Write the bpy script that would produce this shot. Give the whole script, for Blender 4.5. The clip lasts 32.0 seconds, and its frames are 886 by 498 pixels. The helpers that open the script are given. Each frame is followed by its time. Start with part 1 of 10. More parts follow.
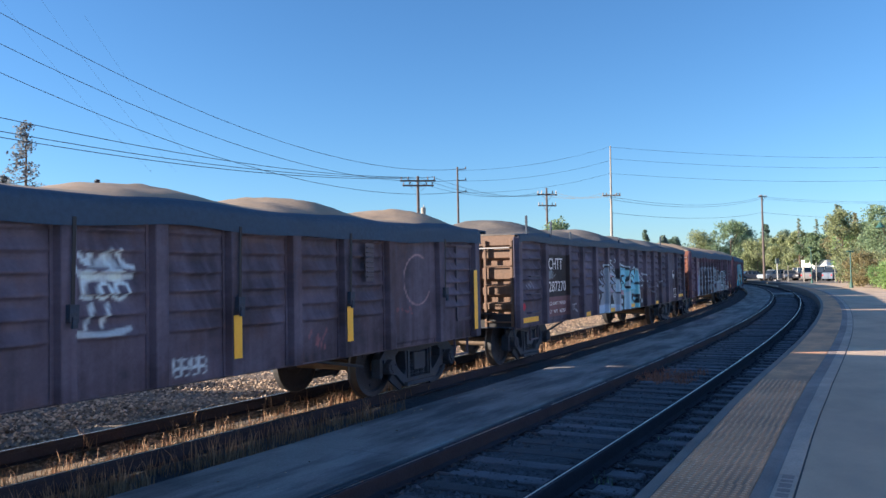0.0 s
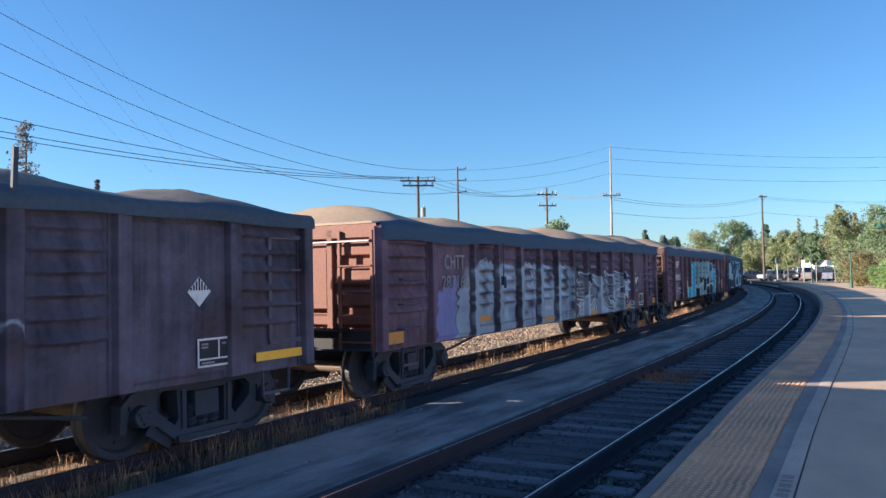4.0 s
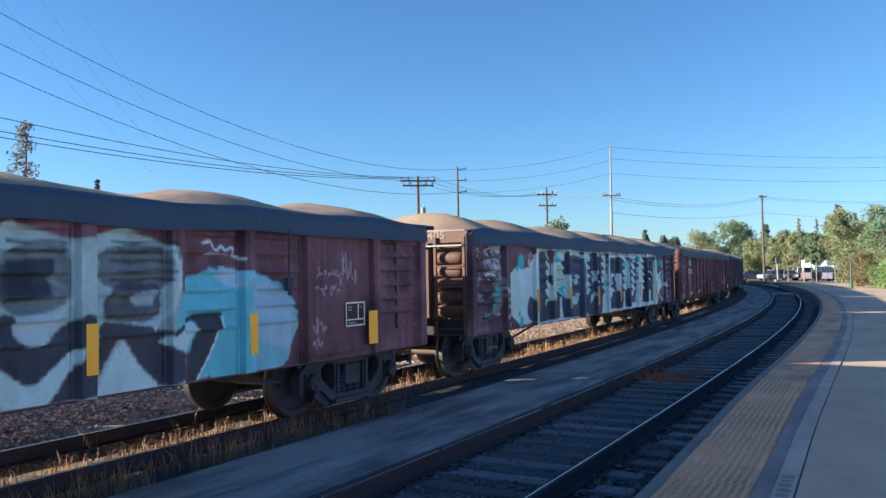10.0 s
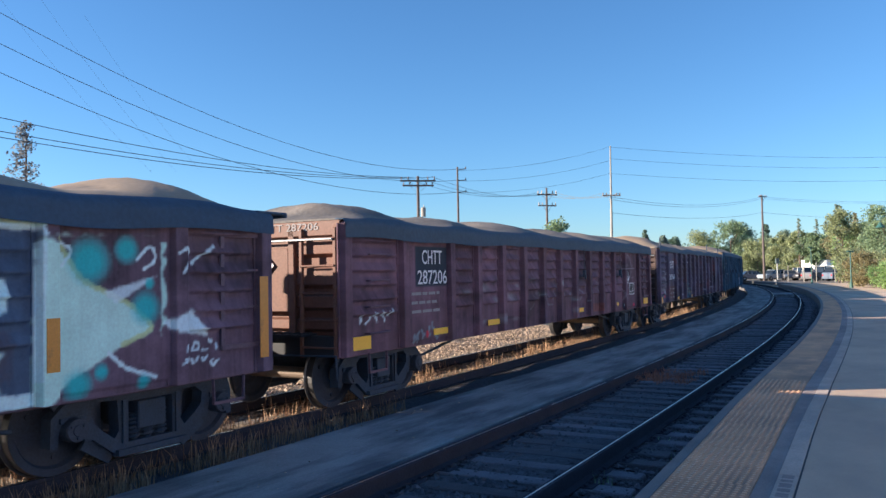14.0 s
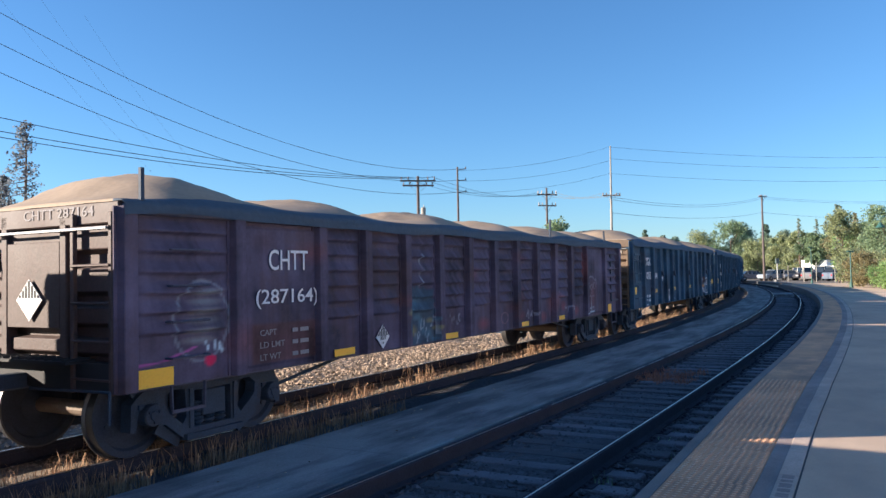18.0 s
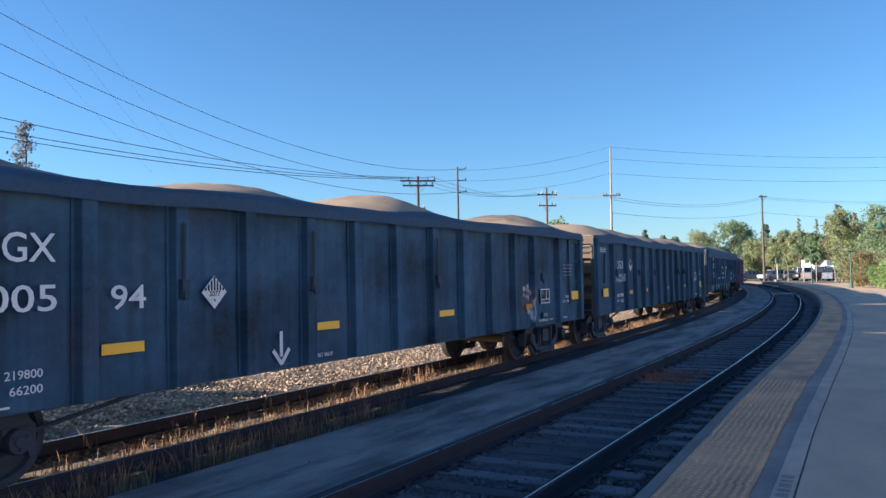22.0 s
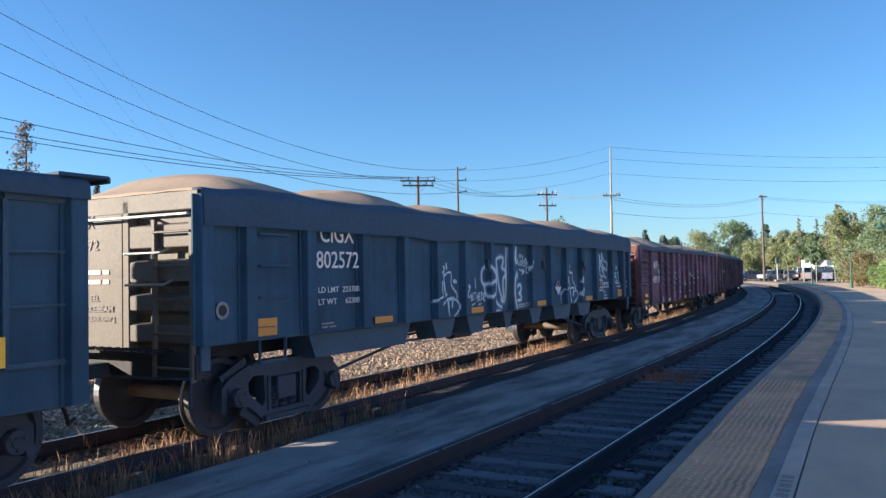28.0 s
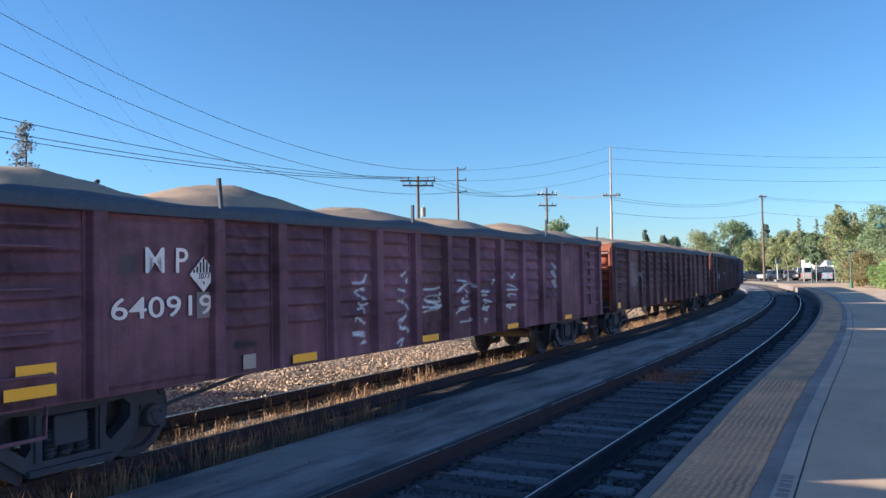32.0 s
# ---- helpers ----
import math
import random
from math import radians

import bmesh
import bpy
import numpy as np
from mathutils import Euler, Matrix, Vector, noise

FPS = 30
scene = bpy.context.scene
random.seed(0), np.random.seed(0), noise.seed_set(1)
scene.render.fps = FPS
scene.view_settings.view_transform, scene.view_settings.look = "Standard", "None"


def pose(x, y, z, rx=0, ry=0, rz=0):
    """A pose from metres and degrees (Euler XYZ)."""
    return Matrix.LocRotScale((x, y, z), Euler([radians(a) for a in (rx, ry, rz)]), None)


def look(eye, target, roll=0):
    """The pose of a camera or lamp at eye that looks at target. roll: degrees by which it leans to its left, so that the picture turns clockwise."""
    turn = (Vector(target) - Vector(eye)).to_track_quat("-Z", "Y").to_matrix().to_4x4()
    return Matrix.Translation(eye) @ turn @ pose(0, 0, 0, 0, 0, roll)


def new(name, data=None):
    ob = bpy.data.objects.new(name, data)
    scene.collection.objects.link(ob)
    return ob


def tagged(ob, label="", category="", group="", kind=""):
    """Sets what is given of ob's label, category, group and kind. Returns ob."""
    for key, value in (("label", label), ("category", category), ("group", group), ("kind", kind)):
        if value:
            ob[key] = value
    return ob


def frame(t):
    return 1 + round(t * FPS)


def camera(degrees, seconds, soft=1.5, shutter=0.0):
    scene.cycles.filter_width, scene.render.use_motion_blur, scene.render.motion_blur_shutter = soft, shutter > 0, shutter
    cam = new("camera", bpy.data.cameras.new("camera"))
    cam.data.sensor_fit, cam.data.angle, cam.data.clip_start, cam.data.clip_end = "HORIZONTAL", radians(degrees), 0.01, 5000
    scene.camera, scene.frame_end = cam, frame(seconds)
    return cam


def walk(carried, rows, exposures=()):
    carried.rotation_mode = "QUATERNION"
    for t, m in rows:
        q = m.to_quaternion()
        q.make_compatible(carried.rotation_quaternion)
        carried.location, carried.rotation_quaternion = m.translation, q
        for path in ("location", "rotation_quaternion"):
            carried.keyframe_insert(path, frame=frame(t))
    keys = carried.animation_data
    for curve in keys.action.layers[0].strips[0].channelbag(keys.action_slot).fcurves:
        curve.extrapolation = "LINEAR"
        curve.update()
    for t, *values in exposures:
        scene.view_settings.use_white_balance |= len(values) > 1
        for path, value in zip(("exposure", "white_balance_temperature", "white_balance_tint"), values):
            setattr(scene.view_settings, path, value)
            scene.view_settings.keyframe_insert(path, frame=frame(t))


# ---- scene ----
cam = camera(59.24, 32.0, soft=1.45)
EYE = (0.0, 0.0, 1.8237)
STILL = look(EYE, (0.0, math.cos(0.0337), 1.8237 + math.sin(0.0337)), roll=-1.083)
walk(cam, [(0.0, STILL), (32.0, STILL)], [(0.0, 1.66, 5150, 5), (32.0, 1.66, 5150, 5)])

# ---- light ----
SUN_EL, SUN_AZ = 16.4, 2.5          # degrees: height, and the way the light travels from +x towards +y
world = bpy.data.worlds.new("sky")
scene.world = world
world.use_nodes = True
wn = world.node_tree.nodes
wn.clear()
sky = wn.new("ShaderNodeTexSky")
sky.sky_type, sky.sun_disc = "NISHITA", False
sky.sun_elevation, sky.sun_rotation = radians(SUN_EL), radians(-90 - SUN_AZ)
sky.air_density, sky.dust_density, sky.ozone_density = 1.0, 0.2, 3.8
back = wn.new("ShaderNodeBackground")
back.inputs["Strength"].default_value = 0.0535
wout = wn.new("ShaderNodeOutputWorld")
world.node_tree.links.new(sky.outputs["Color"], back.inputs["Color"])
world.node_tree.links.new(back.outputs["Background"], wout.inputs["Surface"])
SUN_WAY = Vector((math.cos(radians(SUN_EL)) * math.cos(radians(SUN_AZ)), math.cos(radians(SUN_EL)) * math.sin(radians(SUN_AZ)), -math.sin(radians(SUN_EL))))
sun = new("sun", bpy.data.lights.new("sun", "SUN"))
sun.data.energy, sun.data.angle, sun.data.color = 5.0, radians(0.6), (1.0, 0.72, 0.47)
sun.matrix_world = look(-60 * SUN_WAY, (0, 0, 0))

# ---- the line of the tracks ----
# curvature along the line, and the table of its places; s runs from the camera's side into the distance
KNOTS = [-10, 5, 15, 25, 35, 50, 65, 80, 100, 130]
BEND = [0.0008, 0.0014, 0.0021, 0.0026, 0.0028, 0.0027, 0.0028, 0.0030, 0.0031, 0.0033]
STEP = 0.25
S = np.arange(-200, 270, STEP)
HEAD = np.cumsum(np.interp(S, KNOTS, BEND)) * STEP
ZERO = int(np.argmin(abs(S)))
HEAD = HEAD - HEAD[ZERO] + 1.0376
LX, LY = np.cumsum(np.cos(HEAD)) * STEP, np.cumsum(np.sin(HEAD)) * STEP
LX, LY = LX - LX[ZERO] - 3.4461 * math.sin(1.0376), LY - LY[ZERO] + 3.4461 * math.cos(1.0376)
FAR = 4.3151                        # between the two tracks' centre lines


def heading(s):
    return float(np.interp(s, S, HEAD))


def on_line(s, off, z=0.0):
    """A place s along the near track and off to its left."""
    h = heading(s)
    return Vector((float(np.interp(s, S, LX)) - off * math.sin(h), float(np.interp(s, S, LY)) + off * math.cos(h), z))


# ---- materials ----
MATS = {}


def mat(name, colour, rough=0.8, metal=0.0, vary=0.25, scale=6.0, fine=60.0, bump=0.2, dist=0.01, attr="", rand=0.0, stain=None, stain_scale=1.5, stain_at=(0.55, 0.7), island=False, spec=0.5, glow_through=0.0, along=0.0):
    """A surface with large and fine variation, relief, optional stains of a second colour, and paint from a colour attribute."""
    if name in MATS:
        return MATS[name]
    m = bpy.data.materials.new(name)
    m.use_nodes = True
    nt = m.node_tree
    n, l = nt.nodes, nt.links
    bsdf = n["Principled BSDF"]
    tex = n.new("ShaderNodeTexCoord")
    big = n.new("ShaderNodeTexNoise")
    big.inputs["Scale"].default_value, big.inputs["Detail"].default_value = scale, 6
    small = n.new("ShaderNodeTexNoise")
    small.inputs["Scale"].default_value, small.inputs["Detail"].default_value = fine, 4
    l.new(tex.outputs["Object"], big.inputs["Vector"])
    l.new(tex.outputs["Object"], small.inputs["Vector"])
    if attr:
        base = n.new("ShaderNodeAttribute")
        base.attribute_name = attr
        col = base.outputs["Color"]
    else:
        base = n.new("ShaderNodeRGB")
        base.outputs[0].default_value = (*colour, 1)
        col = base.outputs[0]
    if stain:
        sn = n.new("ShaderNodeTexNoise")
        sn.inputs["Scale"].default_value, sn.inputs["Detail"].default_value, sn.inputs["Roughness"].default_value = stain_scale, 8, 0.65
        if along:
            way = n.new("ShaderNodeAttribute")
            way.attribute_name = "along"
            stretch = n.new("ShaderNodeVectorMath")
            stretch.operation = "MULTIPLY"
            stretch.inputs[1].default_value = (along, 1, 1)
            l.new(way.outputs["Vector"], stretch.inputs[0])
            l.new(stretch.outputs["Vector"], sn.inputs["Vector"])
        else:
            l.new(tex.outputs["Object"], sn.inputs["Vector"])
        ramp = n.new("ShaderNodeMapRange")
        ramp.inputs["From Min"].default_value, ramp.inputs["From Max"].default_value = stain_at
        l.new(sn.outputs["Fac"], ramp.inputs["Value"])
        mix = n.new("ShaderNodeMix")
        mix.data_type = "RGBA"
        l.new(ramp.outputs["Result"], mix.inputs["Factor"])
        l.new(col, mix.inputs["A"])
        mix.inputs["B"].default_value = (*stain, 1)
        col = mix.outputs["Result"]
    add = n.new("ShaderNodeMath")
    add.operation = "ADD"
    l.new(big.outputs["Fac"], add.inputs[0])
    l.new(small.outputs["Fac"], add.inputs[1])
    rng = n.new("ShaderNodeMapRange")
    rng.inputs["From Min"].default_value, rng.inputs["From Max"].default_value = 0.6, 1.4
    rng.inputs["To Min"].default_value, rng.inputs["To Max"].default_value = 1 - vary, 1 + vary
    l.new(add.outputs[0], rng.inputs["Value"])
    fac = rng.outputs["Result"]
    if rand:
        if island:
            info = n.new("ShaderNodeNewGeometry").outputs["Random Per Island"]
        else:
            info = n.new("ShaderNodeObjectInfo").outputs["Random"]
        r2 = n.new("ShaderNodeMapRange")
        r2.inputs["To Min"].default_value, r2.inputs["To Max"].default_value = 1 - rand, 1 + rand
        l.new(info, r2.inputs["Value"])
        mul = n.new("ShaderNodeMath")
        mul.operation = "MULTIPLY"
        l.new(fac, mul.inputs[0])
        l.new(r2.outputs["Result"], mul.inputs[1])
        fac = mul.outputs[0]
    sc = n.new("ShaderNodeVectorMath")
    sc.operation = "SCALE"
    l.new(col, sc.inputs[0])
    l.new(fac, sc.inputs["Scale"])
    l.new(sc.outputs["Vector"], bsdf.inputs["Base Color"])
    rr = n.new("ShaderNodeMapRange")
    rr.inputs["To Min"].default_value, rr.inputs["To Max"].default_value = max(0.05, rough - 0.12), min(1, rough + 0.12)
    l.new(big.outputs["Fac"], rr.inputs["Value"])
    l.new(rr.outputs["Result"], bsdf.inputs["Roughness"])
    bsdf.inputs["Metallic"].default_value = metal
    bsdf.inputs["Specular IOR Level"].default_value = spec
    if bump:
        b = n.new("ShaderNodeBump")
        b.inputs["Strength"].default_value, b.inputs["Distance"].default_value = bump, dist
        l.new(add.outputs[0], b.inputs["Height"])
        l.new(b.outputs["Normal"], bsdf.inputs["Normal"])
    if glow_through:
        tr = n.new("ShaderNodeBsdfTranslucent")
        l.new(sc.outputs["Vector"], tr.inputs["Color"])
        mx = n.new("ShaderNodeMixShader")
        mx.inputs[0].default_value = glow_through
        l.new(bsdf.outputs[0], mx.inputs[1])
        l.new(tr.outputs[0], mx.inputs[2])
        l.new(mx.outputs[0], n["Material Output"].inputs["Surface"])
    MATS[name] = m
    return m


RAIL_SIDE = mat("rusty_rail", (0.044, 0.043, 0.056), 0.9, vary=0.35, scale=3, fine=40, stain=(0.055, 0.040, 0.042), spec=0.15)
RAIL_TOP = mat("polished_rail", (0.78, 0.70, 0.60), 0.3, 1.0, vary=0.1, scale=2, fine=30, bump=0.03)
TIE = mat("creosoted_tie", (0.108, 0.101, 0.113), 0.9, vary=0.45, scale=3, fine=45, rand=0.4, bump=0.6, stain=(0.135, 0.12, 0.12))
BALLAST_DARK = mat("dark_ballast", (0.088, 0.087, 0.102), 0.95, vary=0.6, scale=14, fine=90, bump=1.0, dist=0.03)
# bed darker than its stones: shade between them put into the colour
GRAVEL = mat("pale_gravel", (0.23, 0.175, 0.122), 0.95, vary=0.6, scale=7, fine=50, bump=1.0, dist=0.03, stain=(0.12, 0.10, 0.085), stain_scale=1.6, stain_at=(0.45, 0.57))
STONE = mat("gravel_stone", (0.35, 0.265, 0.185), 0.9, vary=0.3, scale=8, fine=80, rand=0.8, island=True)
STONE_DARK = mat("dark_stone", (0.08, 0.08, 0.092), 0.9, vary=0.25, scale=8, fine=80, rand=0.5, island=True)
CONCRETE = mat("worn_concrete", (0.285, 0.278, 0.275), 0.9, vary=0.3, scale=1.3, fine=55, bump=0.35, stain=(0.105, 0.106, 0.118), stain_scale=1.7, stain_at=(0.42, 0.60), along=0.22)
ASPHALT = mat("platform_asphalt", (0.54, 0.417, 0.30), 0.92, vary=0.22, scale=0.9, fine=90, bump=0.4, stain=(0.40, 0.31, 0.235), stain_scale=0.6, stain_at=(0.42, 0.68), along=0.5)
EDGE = mat("platform_edge_concrete", (0.20, 0.175, 0.16), 0.9, vary=0.25, scale=2, fine=60, bump=0.3, stain=(0.11, 0.10, 0.095), stain_scale=1.2, along=0.3)
BAND = mat("pale_paving_band", (0.51, 0.405, 0.325), 0.9, vary=0.25, scale=2, fine=60, bump=0.3, stain=(0.40, 0.33, 0.275), stain_scale=1.5, stain_at=(0.42, 0.62), along=0.4)
GUTTER = mat("dark_paving_strip", (0.33, 0.265, 0.235), 0.9, vary=0.25, scale=2, fine=60, bump=0.3, stain=(0.22, 0.18, 0.165), stain_scale=1.5, stain_at=(0.42, 0.62), along=0.4)
TACTILE = mat("worn_yellow_tactile", (0.62, 0.35, 0.19), 0.85, vary=0.25, scale=2, fine=60, bump=0.2, rand=0.1, stain=(0.36, 0.235, 0.15), stain_scale=1.6, stain_at=(0.45, 0.65), along=0.4)
DOME = mat("worn_dome_top", (0.68, 0.45, 0.29), 0.8, vary=0.3, scale=4, fine=60, bump=0)
GROUND = mat("dry_ground", (0.30, 0.235, 0.16), 0.95, vary=0.3, scale=0.15, fine=4, bump=0.4, dist=0.05, stain=(0.15, 0.14, 0.07), stain_scale=0.05)
WOOD_POLE = mat("weathered_pole", (0.115, 0.092, 0.084), 0.9, vary=0.3, scale=2, fine=30)
GREY_POLE = mat("pale_pole", (0.33, 0.31, 0.28), 0.85, vary=0.2, scale=2, fine=30)
WIRE = mat("cable", (0.05, 0.055, 0.06), 0.6, vary=0.1, bump=0)
INSUL = mat("insulator", (0.22, 0.16, 0.13), 0.4, vary=0.15, bump=0)
GALV = mat("galvanised", (0.35, 0.36, 0.37), 0.55, 0.6, vary=0.15)
GRASS = mat("dry_grass", (0.35, 0.22, 0.13), 0.9, vary=0.3, scale=2, fine=20, rand=0.5, island=True, bump=0)
TRUCK = mat("greasy_truck", (0.038, 0.055, 0.086), 0.75, vary=0.4, scale=5, fine=50, stain=(0.055, 0.052, 0.060), stain_scale=4)
WHEEL = mat("brown_wheel", (0.042, 0.052, 0.076), 0.75, 0.1, vary=0.35, scale=4, fine=40)
TREAD = mat("wheel_tread", (0.13, 0.13, 0.135), 0.5, 0.8, vary=0.15, bump=0.05)
AXLE = mat("rusty_axle", (0.20, 0.15, 0.11), 0.7, 0.1, vary=0.3)
YELLOW = mat("reflector_yellow", (1.0, 0.56, 0.035), 0.45, vary=0.12, scale=6, fine=50, bump=0.05, stain=(0.85, 0.45, 0.04), stain_scale=5)
ORANGE = mat("faded_reflector", (0.60, 0.27, 0.04), 0.5, vary=0.15, scale=6, fine=50, bump=0.05, stain=(0.3, 0.16, 0.05), stain_scale=5)
WHITE = mat("white_lettering", (0.80, 0.78, 0.78), 0.7, vary=0.12, scale=8, fine=60, bump=0, stain=(0.55, 0.52, 0.52), stain_scale=5)
PALE = mat("faded_lettering", (0.30, 0.28, 0.28), 0.8, vary=0.2, scale=8, fine=60, bump=0)
BLACK = mat("black_print", (0.024, 0.025, 0.03), 0.7, vary=0.2, bump=0)
PAINT = mat("painted_side", (0.1, 0.1, 0.1), 0.74, vary=0.14, scale=2.2, fine=35, bump=0.12, attr="paint", spec=0.3)
TARP_DUSTY = mat("dusty_grey_tarpaulin", (0.19, 0.165, 0.14), 0.75, vary=0.3, scale=1.1, fine=16, bump=0.4, dist=0.02, stain=(0.09, 0.085, 0.08), stain_scale=0.7, stain_at=(0.45, 0.62))
TARP_GREY_SHADE = mat("shaded_grey_tarpaulin", (0.054, 0.076, 0.108), 0.8, vary=0.25, scale=1.2, fine=16, bump=0.4, dist=0.02)
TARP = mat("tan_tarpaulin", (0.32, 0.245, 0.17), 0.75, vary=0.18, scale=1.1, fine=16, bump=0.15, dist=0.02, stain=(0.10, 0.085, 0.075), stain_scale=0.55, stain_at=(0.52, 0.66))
TARP_BLACK_SHADE = mat("black_shaded_tarpaulin", (0.037, 0.068, 0.119), 0.8, vary=0.25, scale=1.4, fine=18, bump=0.4, dist=0.02)


def steel(name, colour):
    return mat(name, colour, 0.65, vary=0.28, scale=2.0, fine=32, bump=0.2, stain=tuple(0.55 * c + 0.01 for c in colour), stain_scale=2.5)


# ---- mesh helpers ----
def box(bm, x, y, z, sx, sy, sz, m=None, idx=0):
    """A box of that size round a place, turned by m."""
    t = Matrix.Translation((x, y, z)) @ (m or Matrix.Identity(4)) @ Matrix.Diagonal((sx, sy, sz, 1))
    got = bmesh.ops.create_cube(bm, size=1, matrix=t)
    if idx:
        for f in {f for v in got["verts"] for f in v.link_faces}:
            f.material_index = idx
    return got


def beam(bm, a, b, w, h=None, idx=0):
    """A square bar from a to b."""
    a, b = Vector(a), Vector(b)
    d = b - a
    m = d.to_track_quat("Z", "Y").to_matrix().to_4x4()
    c = (a + b) / 2
    return box(bm, c.x, c.y, c.z, w, h or w, d.length, m, idx)


def rod(bm, a, b, r, r2=None, seg=8, idx=0):
    """A round bar from a to b, of radius r to r2."""
    a, b = Vector(a), Vector(b)
    d = b - a
    m = Matrix.Translation((a + b) / 2) @ d.to_track_quat("Z", "Y").to_matrix().to_4x4()
    got = bmesh.ops.create_cone(bm, cap_ends=True, segments=seg, radius1=r, radius2=r if r2 is None else r2, depth=d.length, matrix=m)
    if idx:
        for f in {f for v in got["verts"] for f in v.link_faces}:
            f.material_index = idx
    return got


def bevel(bm, w):
    bmesh.ops.bevel(bm, geom=list(bm.edges), offset=w, segments=1, affect="EDGES")


def finish(name, bm, mats, smooth=False):
    me = bpy.data.meshes.new(name)
    bm.to_mesh(me)
    bm.free()
    for m in mats if isinstance(mats, (list, tuple)) else [mats]:
        me.materials.append(m)
    if smooth:
        me.shade_smooth()
    return me


def part(name, bm, material, parent, label="", smooth=False):
    """Links a bmesh, or a mesh that is already made, as one mesh object under a thing or a part."""
    me = bm if isinstance(bm, bpy.types.Mesh) else finish(name, bm, material, smooth)
    ob = new(name, me)
    ob.parent = parent
    return tagged(ob, label)


def at(ob, x, y, z, rx=0, ry=0, rz=0):
    ob.matrix_basis = pose(x, y, z, rx, ry, rz)
    return ob


def raw(name, verts, faces, mats, smooth=False):
    me = bpy.data.meshes.new(name)
    me.from_pydata(verts if isinstance(verts, list) else verts.tolist(), [], faces if isinstance(faces, list) else faces.tolist())
    for m in mats if isinstance(mats, (list, tuple)) else [mats]:
        me.materials.append(m)
    if smooth:
        me.shade_smooth()
    me.update()
    return me


def grid_faces(nu, nv):
    i = np.arange(nu - 1)[:, None] * nv + np.arange(nv - 1)[None, :]
    return np.stack([i, i + nv, i + nv + 1, i + 1], -1).reshape(-1, 4)


def sweep(name, profile, s0, s1, step, mats, closed=True, idx=None, wobble=0.0, smooth=False, veer=None):
    """A profile of (offset, height) drawn along the line of the tracks."""
    ss = np.arange(s0, s1 + step * 0.5, step)
    k = len(profile)
    v, way = [], []
    for s in ss:
        for o, z in profile:
            way += [s, o, z]
            v.append(tuple(on_line(s, o + (veer(s) if veer else 0), z + (noise.noise((s * 0.7, o * 0.9, 3.1)) * wobble if wobble else 0))))
    f, mi = [], []
    for i in range(len(ss) - 1):
        for j in range(k if closed else k - 1):
            j2 = (j + 1) % k
            f.append((i * k + j, i * k + j2, (i + 1) * k + j2, (i + 1) * k + j))
            mi.append(idx[j] if idx else 0)
    if closed:
        f.append(tuple(range(k)))
        f.append(tuple(reversed([(len(ss) - 1) * k + j for j in range(k)])))
        mi += [0, 0]
    me = raw(name, v, f, mats, smooth)
    me.polygons.foreach_set("material_index", mi)
    me.attributes.new("along", "FLOAT_VECTOR", "POINT").data.foreach_set("vector", way)
    return me


def lettering(parent, words, x, y, z, size, material, turn=(90, 0, 0), name="lettering", wide=1.0, centre=False, label=""):
    c = bpy.data.curves.new(name, "FONT")
    c.body, c.size, c.extrude, c.offset = words, size, 0.0015, 0.006 * size
    c.resolution_u = 3
    if centre:
        c.align_x = "CENTER"
    tmp = new(name, c)
    me = bpy.data.meshes.new_from_object(tmp.evaluated_get(bpy.context.evaluated_depsgraph_get()))
    bpy.data.objects.remove(tmp)
    bpy.data.curves.remove(c)
    if wide != 1.0:
        for v in me.vertices:
            v.co.x *= wide
    me.materials.clear()
    me.materials.append(material)
    ob = new(name, me)
    ob.parent = parent
    ob.matrix_basis = pose(x, y, z, *turn)
    return tagged(ob, label)


# ---- ground, tracks, platform ----
def ring(n, r):
    return [(r * math.cos(2 * math.pi * i / n), r * math.sin(2 * math.pi * i / n)) for i in range(n)]


def build_ground():
    v, f, radii = [], [], [0.5, 20, 60, 120, 250, 600, 1500, 3500]
    for r in radii:
        for x, y in ring(48, r):
            v.append((x, y + 40, -0.32 + (0.0 if r < 300 else noise.noise((x * 0.01, y * 0.01, 0)) * 0.6)))
    for i in range(len(radii) - 1):
        for j in range(48):
            a, b = i * 48 + j, i * 48 + (j + 1) % 48
            f.append((a, b, b + 48, a + 48))
    f.append(tuple(range(48)))
    ob = new("ground", raw("ground", v, f, GROUND))
    tagged(ob, "dry tan earth reaching to the horizon", "ground", kind="structure")


build_ground()

RAIL = [(-0.075, -0.17), (-0.075, -0.158), (-0.012, -0.145), (-0.012, -0.05), (-0.037, -0.04), (-0.037, -0.006), (-0.03, -0.001), (-0.009, 0.0), (0.009, 0.0), (0.03, -0.001), (0.037, -0.006), (0.037, -0.04), (0.012, -0.05), (0.012, -0.145), (0.075, -0.158), (0.075, -0.17)]
RAIL_IDX = [0] * 16
RAIL_IDX[7] = 1

main_track = tagged(new("near_track"), "empty railway track with bright rails on dark wooden ties", "railway track", kind="structure")
freight_track = tagged(new("freight_track"), "railway track with worn rails in gravel and dry grass", "railway track", kind="structure")
for track, mid in ((main_track, 0.0), (freight_track, FAR)):
    for side in (-0.7525, 0.7525):
        part("rail", sweep("rail", [(mid + side + o, z) for o, z in RAIL], -20, 150, 1.0, [RAIL_SIDE, RAIL_TOP], idx=RAIL_IDX), None, track, "steel rail with polished running surface")

